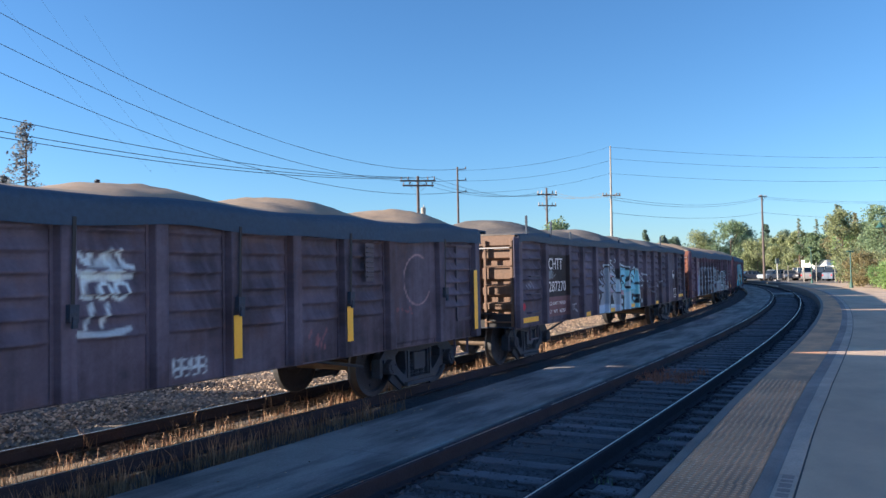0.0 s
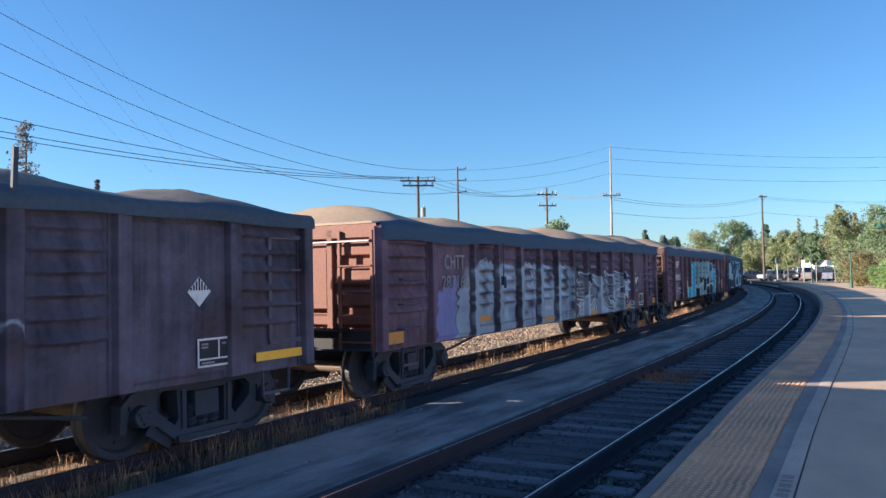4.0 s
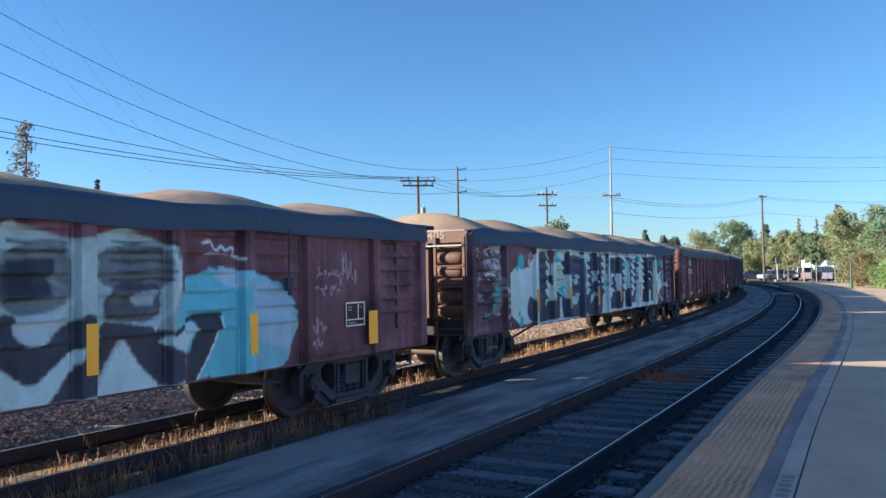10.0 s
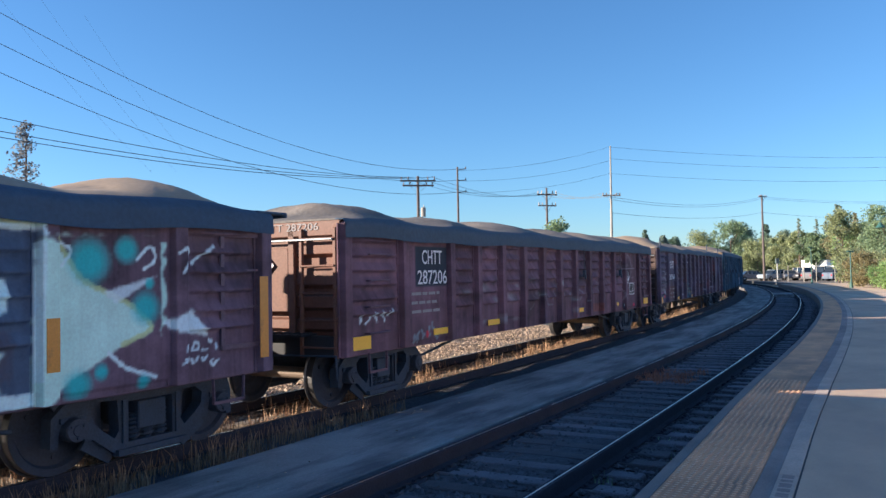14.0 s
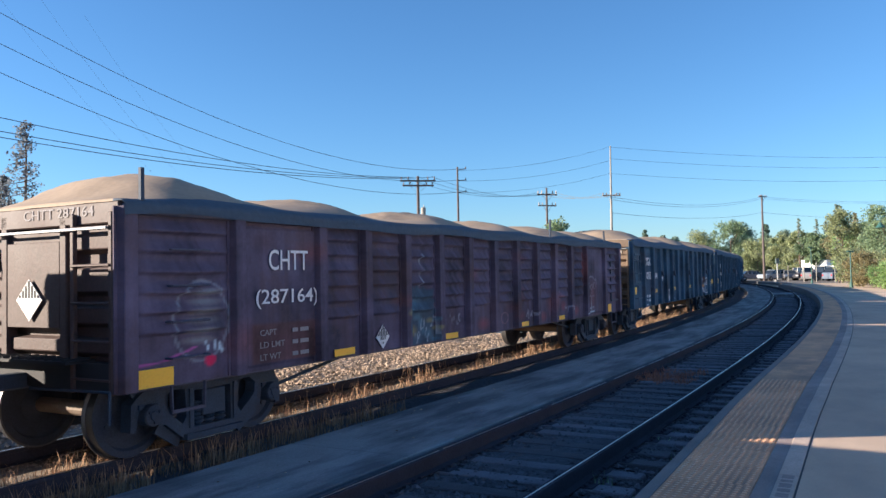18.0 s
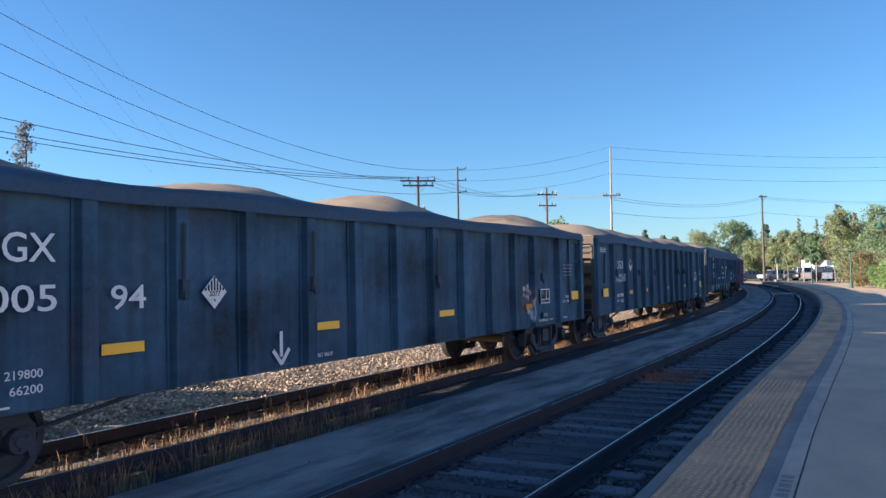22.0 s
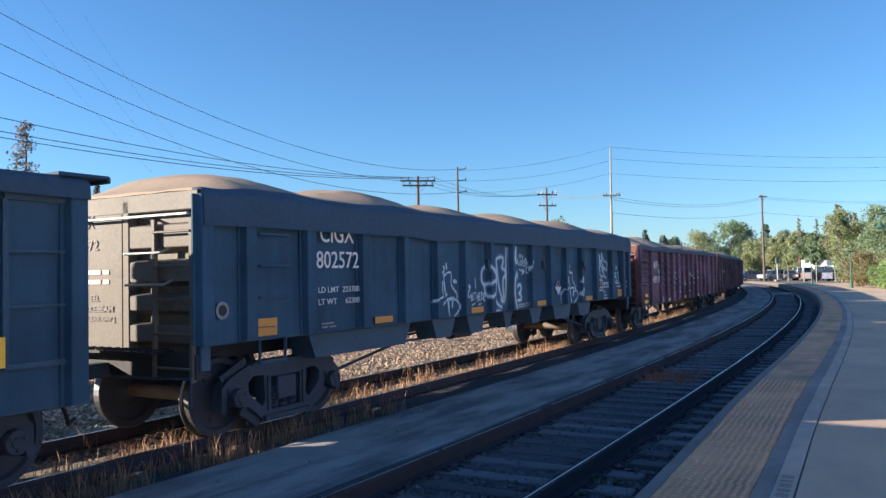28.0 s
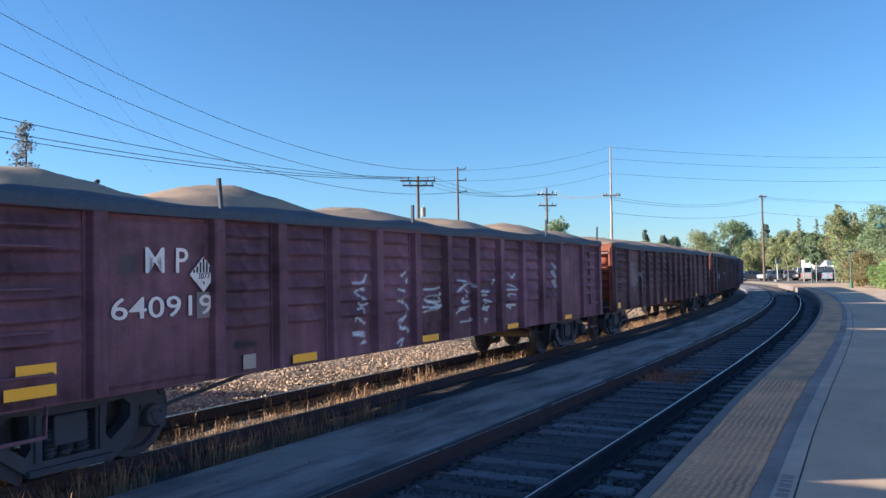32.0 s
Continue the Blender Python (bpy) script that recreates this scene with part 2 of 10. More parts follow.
ballast = new("near_ballast", sweep("near_ballast", [(1.2, -0.34), (0.94, -0.22), (0.6, -0.2), (0.2, -0.19), (-0.2, -0.19), (-0.6, -0.2), (-1.0, -0.21), (-1.4, -0.22), (-1.6, -0.24), (-1.9, -0.4)], -15, 150, 0.3, BALLAST_DARK, closed=False, wobble=0.035))
tagged(ballast, "dark oily ballast between the ties", "ballast", kind="structure")
lot = new("gravel_bed", sweep("gravel_bed", [(2.5, -0.36), (2.53, -0.26), (2.9, -0.25), (3.25, -0.24), (3.45, -0.21), (3.8, -0.19), (4.3, -0.17), (4.8, -0.19), (5.4, -0.18), (6.0, -0.19), (6.8, -0.21), (8, -0.20), (10, -0.20), (13, -0.22), (17, -0.24), (22, -0.38)], -15, 150, 0.4, [GRAVEL, BALLAST_DARK], closed=False, wobble=0.04, idx=[1] * 5 + [0] * 10))
tagged(lot, "pale sunlit gravel beside the freight track", "gravel", kind="structure")

strip = tagged(new("service_strip"), "worn grey concrete strip between the two tracks", "concrete strip", kind="structure")
s = -12.0
while s < 140:
    e = s + (6.1 if s < 100 else 12)
    part("slab", sweep("slab", [(0.95, -0.3), (0.95, -0.035), (0.965, -0.022), (2.5, -0.03), (2.52, -0.045), (2.52, -0.36)], s + 0.44, e + 0.43, (e - s - 0.01) / 6, CONCRETE), None, strip)
    s = e
# the dark flangeway at the strip's edge
part("flangeway_filler", sweep("filler", [(0.82, -0.2), (0.82, -0.045), (0.93, -0.045), (0.93, -0.2)], -15, 110, 1.0, BALLAST_DARK), None, strip)

def kerb_veer(s):
    """The platform's edge is not quite parallel to the track near its end."""
    return float(np.interp(s, [5, 6, 7, 8.4, 9.9, 12, 16, 22], [-0.11, -0.08, -0.05, -0.01, 0.03, 0.06, 0.045, 0.02]))


def band_veer(s):
    """The pale band draws away a little from the tactile paving beyond the near end."""
    return kerb_veer(s) - float(np.interp(s, [8.5, 11, 25], [0, 0.03, 0.03]))


platform = new("platform", sweep("platform", [(-1.63, -0.4), (-1.63, 0.18), (-1.65, 0.2), (-1.745, 0.2), (-1.745, 0.192), (-2.385, 0.192), (-2.385, 0.2), (-4.2, 0.2), (-7.5, 0.2), (-13, 0.2), (-13, -0.4)], -15, 92, 0.75,
               [EDGE, ASPHALT, BAND], idx=[0, 0, 0, 0, 1, 0, 1, 1, 1, 1, 1], veer=kerb_veer))
tagged(platform, "station platform of grey asphalt with concrete edging", "platform", kind="structure")
part("paving_strip", sweep("paving_strip", [(-2.388, 0.198), (-2.388, 0.203), (-2.60, 0.203), (-2.60, 0.198)], -15, 92, 0.75, GUTTER, veer=kerb_veer), None, platform, "dark strip beside the tactile paving")
for k in range(36):
    a = -8 + k * 2.44
    part("paving_band", sweep("paving_band", [(-2.515, 0.19), (-2.515, 0.207), (-2.52, 0.209), (-2.655, 0.209), (-2.66, 0.207), (-2.66, 0.19)], a + 0.006, a + 2.434, 2.428 / 4, BAND, veer=band_veer), None, platform, "pale concrete paving band")
part("joint", sweep("joint", [(-2.662, 0.19), (-2.662, 0.2025), (-2.676, 0.2025), (-2.676, 0.19)], -15, 92, 0.75, BLACK, veer=band_veer), None, platform, "dark joint line")
# worn stencilled writing on the band, too faint to read
for a, w in ((5.72, 0.09), (5.86, 0.07), (5.98, 0.10), (6.13, 0.08), (6.26, 0.11), (6.42, 0.06), (6.53, 0.10)):
    part("stencilled_bar", sweep("stencilled_bar", [(-2.545, 0.208), (-2.545, 0.2105), (-2.632, 0.2105), (-2.632, 0.208)], a, a + w, w, GUTTER, veer=band_veer), None, platform)


lot2 = new("parking_lot", sweep("parking_lot", [(-4.2, -0.4), (-4.2, 0.0), (-60, 0.0), (-60, -0.4)], 93, 175, 2.0, mat("lot_asphalt", (0.13, 0.12, 0.11), 0.95, vary=0.2, scale=0.4, fine=30)))
tagged(lot2, "sunlit asphalt car park beyond the platform", "parking lot", kind="structure")
part("crossing_panel", sweep("crossing_panel", [(-0.66, -0.2), (-0.66, -0.02), (0.66, -0.02), (0.66, -0.2)], 61, 66, 1.0, CONCRETE), None, main_track, "concrete crossing panel between the rails")


# unseen wall added to bounce warm sunlight onto platform and car sides
STUCCO = mat("tan_stucco", (0.46, 0.41, 0.36), 0.9, vary=0.15, scale=0.6, fine=30, bump=0.3, stain=(0.36, 0.31, 0.27), stain_scale=0.4)
tagged(new("wall_station", sweep("wall_station", [(-13.05, -0.4), (-13.05, 3.1), (-13.35, 3.1), (-13.35, -0.4)], -45, 42, 3.0, STUCCO)), "unseen tan stucco wall added to bounce warm sunlight", "wall", kind="structure")


def build_tactile():
    """Yellow paving tiles with rows of truncated domes, worn pale on top; the far ones carry no domes."""
    ring6 = [(math.cos(math.pi * q / 3), math.sin(math.pi * q / 3)) for q in range(6)]
    for i in range(150):
        a = -6 + i * 0.61
        m = sweep("tactile_tile", [(-1.75, 0.15), (-1.75, 0.2), (-1.76, 0.203), (-2.37, 0.203), (-2.38, 0.2), (-2.38, 0.15)], a + 0.004, a + 0.606, 0.602, [TACTILE, DOME], veer=kerb_veer)
        if a < 12:
            bm = bmesh.new()
            bm.from_mesh(m)
            for p in range(10):
                for q in range(10):
                    c = on_line(a + 0.03 + p * 0.061, -1.79 - q * 0.061 + kerb_veer(a + 0.3), 0.203)
                    low = [bm.verts.new(c + Vector((0.0235 * x, 0.0235 * y, 0))) for x, y in ring6]
                    high = [bm.verts.new(c + Vector((0.0165 * x, 0.0165 * y, 0.007))) for x, y in ring6]
                    for k in range(6):
                        bm.faces.new((low[k], low[(k + 1) % 6], high[(k + 1) % 6], high[k]))
                    bm.faces.new(high).material_index = 1
            bm.to_mesh(m)
            bm.free()
        part("tactile_tile", m, None, platform)


# ---- freight cars ----
CAR_LEN = 15.72
Z0, Z1 = 0.75, 2.70               # the canvas on a side reaches from Z0 to Z1


def rounded(pts, closed=False):
    """Cuts a quarter off every corner, but never more than 6 cm of a side."""
    out = [] if closed else [pts[0]]
    for (x0, y0), (x1, y1) in zip(pts, pts[1:] + (pts[:1] if closed else [])):
        t = min(0.25, 0.06 / (math.hypot(x1 - x0, y1 - y0) + 1e-6))
        out += [(x0 + (x1 - x0) * t, y0 + (y1 - y0) * t), (x1 - (x1 - x0) * t, y1 - (y1 - y0) * t)]
    return out if closed else out + [pts[-1]]


class Canvas:
    """Paint on a car's side: u metres from the car's front end, z above the rail."""
    RES = 0.013

    def __init__(self, base):
        self.nu, self.nz = int(CAR_LEN / self.RES) + 1, int((Z1 - Z0) / self.RES) + 1
        self.u, self.z = np.meshgrid(np.linspace(0, CAR_LEN, self.nu), np.linspace(Z0, Z1, self.nz), indexing="ij")
        self.c = np.empty((self.nu, self.nz, 3))
        self.c[:] = base

    def lay(self, mask, colour, strength=1.0):
        m = np.clip(mask, 0, 1)[..., None] * strength
        self.c = self.c * (1 - m) + np.array(colour) * m

    def fill(self, pts, colour, strength=1.0, ragged=0.0):
        u, z = self.u, self.z
        if ragged and len(pts) > 4:
            pts = rounded(pts, True)
        if ragged:
            z = z + ragged * np.sin(u * 21 + 3 * np.sin(u * 7)) * 0.5
            u = u + ragged * np.sin(z * 25 + 2 * np.sin(z * 9))
        inside = np.zeros(u.shape, bool)
        for (x0, y0), (x1, y1) in zip(pts, pts[1:] + pts[:1]):
            cross = ((y0 > z) != (y1 > z))
            inside ^= cross & (u < (x1 - x0) * (z - y0) / ((y1 - y0) or 1e-9) + x0)
        m = inside.astype(float)
        m[1:-1] = (m[:-2] + 2 * m[1:-1] + m[2:]) / 4
        m[:, 1:-1] = (m[:, :-2] + 2 * m[:, 1:-1] + m[:, 2:]) / 4
        self.lay(m, colour, strength)

    def line(self, pts, w, colour, strength=1.0, soft=0.008):
        if 2 < len(pts) < 16:
            pts = rounded(rounded(pts))
        lo_u, hi_u = min(p[0] for p in pts) - w - 0.1, max(p[0] for p in pts) + w + 0.1
        i0, i1 = max(0, int(lo_u / self.RES)), min(self.nu, int(hi_u / self.RES) + 2)
        if i1 <= i0:
            return
        u, z = self.u[i0:i1], self.z[i0:i1]
        best = np.full(u.shape, 9.0)
        for (x0, y0), (x1, y1) in zip(pts, pts[1:]):
            dx, dy = x1 - x0, y1 - y0
            t = np.clip(((u - x0) * dx + (z - y0) * dy) / (dx * dx + dy * dy + 1e-9), 0, 1)
            best = np.minimum(best, np.hypot(u - x0 - t * dx, z - y0 - t * dy))
        m = np.zeros(self.u.shape)
        m[i0:i1] = np.clip((w / 2 + soft - best) / (2 * soft), 0, 1)
        self.lay(m, colour, strength)

    def blob(self, u0, z0, ru, rz, colour, strength=1.0, soft=0.3):
        d = np.hypot((self.u - u0) / ru, (self.z - z0) / rz)
        self.lay((1 - d) / soft, colour, strength)

    def loop(self, u0, z0, ru, rz, w, colour, strength=1.0, a0=0, a1=360):
        pts = [(u0 + ru * math.cos(radians(a0 + (a1 - a0) * i / 20)), z0 + rz * math.sin(radians(a0 + (a1 - a0) * i / 20))) for i in range(21)]
        self.line(pts, w, colour, strength)

    def scrawl(self, u0, z0, w, h, n, thick, colour, seed, strength=1.0):
        """An unreadable hand-sprayed tag: n loops and strokes in a box."""
        r = random.Random(seed)
        for i in range(n):
            a = u0 + w * (i + 0.1) / n
            b = w / n
            pts = [(a + b * r.uniform(-0.1, 1.1), z0 + h * r.uniform(0, 1)) for _ in range(4)]
            smooth = []
            for k in range(13):
                t = k / 12
                x = sum(math.comb(3, q) * t ** q * (1 - t) ** (3 - q) * pts[q][0] for q in range(4))
                y = sum(math.comb(3, q) * t ** q * (1 - t) ** (3 - q) * pts[q][1] for q in range(4))
                smooth.append((x, y))
            self.line(smooth, thick, colour, strength)

    def sample(self, u, z):
        i = np.clip(np.rint(np.asarray(u) / self.RES).astype(int), 0, self.nu - 1)
        j = np.clip(np.rint((np.asarray(z) - Z0) / self.RES).astype(int), 0, self.nz - 1)
        return self.c[i, j]


def noise_field(cv, r, du, dz):
    """Smooth random field over a car's side, cells of du by dz metres, 0 to 1."""
    g = r.rand(int(CAR_LEN / du) + 3, int((Z1 - Z0) / dz) + 3)
    a, b = cv.u / du, (cv.z - Z0) / dz
    i, j = a.astype(int), b.astype(int)
    a, b = a - i, b - j
    a, b = a * a * (3 - 2 * a), b * b * (3 - 2 * b)
    return (g[i, j] * (1 - a) + g[i + 1, j] * a) * (1 - b) + (g[i, j + 1] * (1 - a) + g[i + 1, j + 1] * a) * b


def weather(cv, seed, base, dark=False, clean=False):
    """Rain streaks, soot and rust over the paint."""
    r = np.random.RandomState(seed)
    streak = 0.6 * noise_field(cv, r, 0.09, 1.1) + 0.4 * noise_field(cv, r, 0.03, 0.7)
    cloud = 0.5 * noise_field(cv, r, 1.1, 0.6) + 0.3 * noise_field(cv, r, 0.4, 0.3) + 0.2 * noise_field(cv, r, 0.12, 0.1)
    fine = noise_field(cv, r, 0.035, 0.035)
    # sprayed paint is younger than the dirt and keeps its colour
    bare = 1 - 0.8 * np.clip((np.abs(cv.c - np.array(base)).max(axis=2) - 0.06) / 0.08, 0, 1)
    cv.c = np.minimum(cv.c * (1 + (1 - bare)[..., None] * np.array([0.0, 0.20, 0.32])), 0.85)
    amount = (0.45 if clean else 1.0 if dark else 0.6) * bare
    k = 1 + amount * (0.75 * (streak - 0.5) + 1.5 * (cloud - 0.5) + 0.22 * (fine - 0.5))
    cv.c *= np.clip(k, 0.35, 1.9)[..., None]
    rust = np.clip((0.6 * noise_field(cv, r, 0.7, 0.5) + 0.25 * noise_field(cv, r, 0.08, 0.5) + 0.15 * fine - 0.60) / 0.15, 0, 1)
    if not clean:
        cv.lay(rust * bare, (0.10, 0.06, 0.055) if dark else (0.13, 0.062, 0.05), 0.16 if base[2] > base[0] * 2 else 0.4)


def colour_mesh(me, cols):
    a = me.color_attributes.new("paint", "FLOAT_COLOR", "POINT")
    c = np.ones((len(cols), 4))
    c[:, :3] = cols
    a.data.foreach_set("color", c.ravel())


RIBBED_POSTS = [0.06, 1.5, 2.95, 3.95, 4.97, 5.98, 7.0, 8.0, 9.0, 10.0, 11.0, 12.0, 13.05, 14.45, 15.66]
SMOOTH_POSTS = [0.06, 1.55, 2.82, 3.87, 4.85, 5.9, 6.88, 7.9, 8.95, 9.95, 11.0, 12.02, 12.95, 14.33, 15.66]
BELLY_POSTS = [0.05, 0.7, 1.75, 2.92, 3.98, 4.95, 5.9, 6.9, 7.85, 8.8, 9.8, 10.75, 11.8, 12.86, 14.15, 15.15, 15.67]
LATE_POSTS = [0.06, 1.55, 2.95, 3.98, 5.0, 6.05, 7.08, 8.08, 9.08, 10.05, 11.05, 12.05, 12.95, 14.33, 15.66]
DENTS = [2.34, 2.14, 1.94, 1.74, 1.54, 1.34]


def side_sheet(cv, posts, ribbed, plain, z_low, top, du):
    """The near side's sheet: pressed ribs between the posts, wedge-shaped with a sharp lower lip, but for the plain plates."""
    u = np.arange(0, CAR_LEN + 0.01, du)
    z = np.linspace(z_low, top, int((top - z_low) / 0.0165))
    U, Z = np.meshgrid(u, z, indexing="ij")
    Y = np.full(U.shape, -1.43)
    if ribbed:
        r = np.random.RandomState(int(cv.c[3, 3, 0] * 1e5) % 9999)
        for k, (a, b) in enumerate(zip(posts, posts[1:])):
            if k in plain:
                m = (U > a + 0.05) & (U < b - 0.02)
                Y = np.where(m & (Z < 2.4) & (Z > z_low + 0.05), -1.452, Y)
                continue
            for d in DENTS:
                e = np.clip((np.minimum(U - a - 0.11, b - 0.11 - U)) / (0.26 + 0.1 * r.rand()), 0, 1) ** 0.7
                sag = 0.02 * np.sin(np.clip((U - a) / (b - a), 0, 1) * math.pi) * (r.rand() - 0.2)
                q = Z - d + sag
                lip = np.where(q > -0.03, np.clip(1 - (q + 0.03) / 0.125, 0, 1) ** 1.15, np.clip(1 - (-0.03 - q) / 0.018, 0, 1))
                Y -= np.where((U > a) & (U < b), (0.082 + 0.016 * r.rand()) * lip * e, 0)
    Y += 0.006 * np.sin(U * 1.7 + Z * 2.1) * np.sin(U * 0.63 + 1) * (1.0 if ribbed else 1.6)
    if not ribbed:
        # the flat plates are dished a little between the posts
        for a, b in zip(posts, posts[1:]):
            t = np.clip((U - a) / (b - a), 0, 1)
            Y += np.where((U > a) & (U < b), 0.016 * np.sin(t * math.pi) * np.sin((Z - z_low) / (top - z_low) * math.pi), 0)
    V = np.stack([U - 8, Y, Z], -1).reshape(-1, 3)
    me = raw("side_sheet", V, grid_faces(len(u), len(z)), PAINT, smooth=True)
    colour_mesh(me, cv.sample(U, Z).reshape(-1, 3))
    return me


def post_mesh(cv, u, z_low, top, w=0.15, deep=0.10):
    """A hat-section side post, painted with the side."""
    zs = np.linspace(z_low, top, 100)
    prof = [(-w / 2 - 0.03, -1.43), (-w / 2 - 0.03, -1.446), (-w / 2 + 0.004, -1.446), (-w / 2 + 0.022, -1.43 - deep + 0.008), *[(q, -1.43 - deep) for q in np.linspace(-w / 2 + 0.032, w / 2 - 0.032, 8)], (w / 2 - 0.022, -1.43 - deep + 0.008), (w / 2 - 0.004, -1.446), (w / 2 + 0.03, -1.446), (w / 2 + 0.03, -1.43)]
    v, c = [], []
    for z in zs:
        for a, y in prof:
            v.append((u - 8 + a, y, z))
            c.append((u + a, z))
    me = raw("side_post", v, grid_faces(len(zs), len(prof)), PAINT)
    c = np.array(c)
    colour_mesh(me, cv.sample(c[:, 0], c[:, 1]))
    return me


SHARED = {}


def shared(key, build):
    if key not in SHARED:
        SHARED[key] = build()
    return SHARED[key]


def lathe(bm, prof, seg, axis_y=True, idx=None):
    """A round body about the y axis from (radius, y) pairs."""
    rings = []
    for r, y in prof:
        rings.append([bm.verts.new((r * math.cos(2 * math.pi * i / seg), y, r * math.sin(2 * math.pi * i / seg))) for i in range(seg)])
    for k, (a, b) in enumerate(zip(rings, rings[1:])):
        for i in range(seg):
            f = bm.faces.new((a[i], a[(i + 1) % seg], b[(i + 1) % seg], b[i]))
            f.material_index = idx[k] if idx else 0
    bm.faces.new(rings[0][::-1])
    bm.faces.new(rings[-1])


def wheelset_mesh():
    bm = bmesh.new()
    for sgn in (-1, 1):
        prof = [(0.10, 0.80), (0.11, 0.83), (0.20, 0.79), (0.36, 0.775), (0.385, 0.82), (0.452, 0.82), (0.457, 0.81), (0.457, 0.715), (0.482, 0.70), (0.482, 0.685), (0.46, 0.683), (0.385, 0.685), (0.36, 0.73), (0.2, 0.735), (0.12, 0.68), (0.09, 0.66)]
        ix = [0, 0, 0, 0, 0, 1, 1, 1, 1, 1, 0, 0, 0, 0, 0]
        b2 = bmesh.new()
        lathe(b2, [(r, y * sgn) for r, y in prof], 40, idx=ix)
        # three holes' worth of relief shows the turning of the plate
        for k in range(3):
            a = 2 * math.pi * k / 3
            rod(b2, (0.28 * math.cos(a), sgn * 0.775, 0.28 * math.sin(a)), (0.28 * math.cos(a), sgn * 0.80, 0.28 * math.sin(a)), 0.03)
        tmp = bpy.data.meshes.new("t")
        b2.to_mesh(tmp)
        b2.free()
        bm.from_mesh(tmp)
        bpy.data.meshes.remove(tmp)
    rod(bm, (0, -1.05, 0), (0, 1.05, 0), 0.085, seg=14, idx=2)
    bmesh.ops.recalc_face_normals(bm, faces=bm.faces[:])
    return finish("wheelset", bm, [WHEEL, TREAD, AXLE])


def side_frame_mesh():
    """A cast truck side frame in its own plane: x along, z up from the axle line, with three windows."""
    half = [(0.40, 0.37), (0.64, 0.35), (0.98, 0.22), (1.09, 0.12), (1.10, -0.15), (1.03, -0.16), (1.01, -0.02), (0.97, 0.07), (0.81, 0.07), (0.77, -0.02), (0.75, -0.14), (0.66, -0.14), (0.40, -0.34)]
    outer = half + [(-x, z) for x, z in reversed(half)]
    window = [(0.40, 0.20), (0.58, 0.21), (0.67, 0.14), (0.66, 0.02), (0.58, -0.06), (0.43, -0.17), (0.38, -0.10)]
    middle = [(-0.27, 0.17), (0.27, 0.17), (0.27, -0.23), (-0.27, -0.23)]
    bm = bmesh.new()
    edges = []
    for loop in (outer, window, [(-x, z) for x, z in window], middle):
        vs = [bm.verts.new((x, -0.075, z)) for x, z in loop]
        edges += [bm.edges.new((a, b)) for a, b in zip(vs, vs[1:] + vs[:1])]
    bmesh.ops.triangle_fill(bm, edges=edges, use_beauty=True)
    got = bmesh.ops.extrude_face_region(bm, geom=bm.faces[:])
    for v in got["geom"]:
        if isinstance(v, bmesh.types.BMVert):
            v.co.y = 0.075
    bmesh.ops.recalc_face_normals(bm, faces=bm.faces[:])
    # flanges that stand proud of the casting
    for sg in (-1, 1):
        beam(bm, (sg * 1.02, 0, 0.16), (sg * 0.62, 0, 0.335), 0.035, 0.21)
        beam(bm, (sg * 0.70, 0, -0.13), (sg * 0.40, 0, -0.325), 0.035, 0.21)
        box(bm, sg * 0.325, 0, -0.02, 0.05, 0.20, 0.42)
        box(bm, sg * 0.89, 0, 0.09, 0.24, 0.20, 0.05)
    box(bm, 0, 0, 0.355, 1.24, 0.21, 0.035)
    box(bm, 0, 0, -0.315, 0.84, 0.26, 0.06)
    return finish("side_frame", bm, TRUCK)


def spring_mesh():
    """One coil spring, standing on z = 0."""
    bm = bmesh.new()
    rings = []
    for k in range(61):
        a = k * math.pi / 5
        c = Vector((0.06 * math.cos(a), 0.06 * math.sin(a), 0.26 * k / 60))
        out = Vector((math.cos(a), math.sin(a), 0)) * 0.016
        up = Vector((0, 0, 0.016))
        rings.append([bm.verts.new(c + d) for d in (out, up, -out, -up)])
    for p, q in zip(rings, rings[1:]):
        for n in range(4):
            bm.faces.new((p[n], p[(n + 1) % 4], q[(n + 1) % 4], q[n]))
    rod(bm, (0, 0, 0), (0, 0, 0.26), 0.045, seg=10)
    return finish("coil_spring", bm, TRUCK)


def cap_mesh():
    bm = bmesh.new()
    lathe(bm, [(0.0001, -0.17), (0.05, -0.17), (0.055, -0.16), (0.105, -0.16), (0.115, -0.14), (0.115, 0.0), (0.09, 0.02)], 16)
    for k in range(3):
        a = 2 * math.pi * k / 3 + 0.5
        rod(bm, (0.07 * math.cos(a), -0.175, 0.07 * math.sin(a)), (0.07 * math.cos(a), -0.15, 0.07 * math.sin(a)), 0.017, seg=6)
    return finish("bearing_cap", bm, WHEEL)


def bolster_mesh():
    bm = bmesh.new()
    box(bm, 0, 0, 0.02, 0.34, 2.2, 0.28)
    box(bm, 0, 0, 0.20, 0.42, 1.5, 0.10)
    rod(bm, (0, 0, 0.2), (0, 0, 0.33), 0.2, seg=14)
    for sg in (-1, 1):
        box(bm, sg * 0.40, 0, -0.08, 0.10, 1.6, 0.12)
        for y in (-0.75, 0.75):
            box(bm, sg * 0.42, y, 0, 0.07, 0.12, 0.34)
    bevel(bm, 0.012)
    return finish("truck", bm, TRUCK)


WHEELS = []                          # (wheelset, its x in the truck)


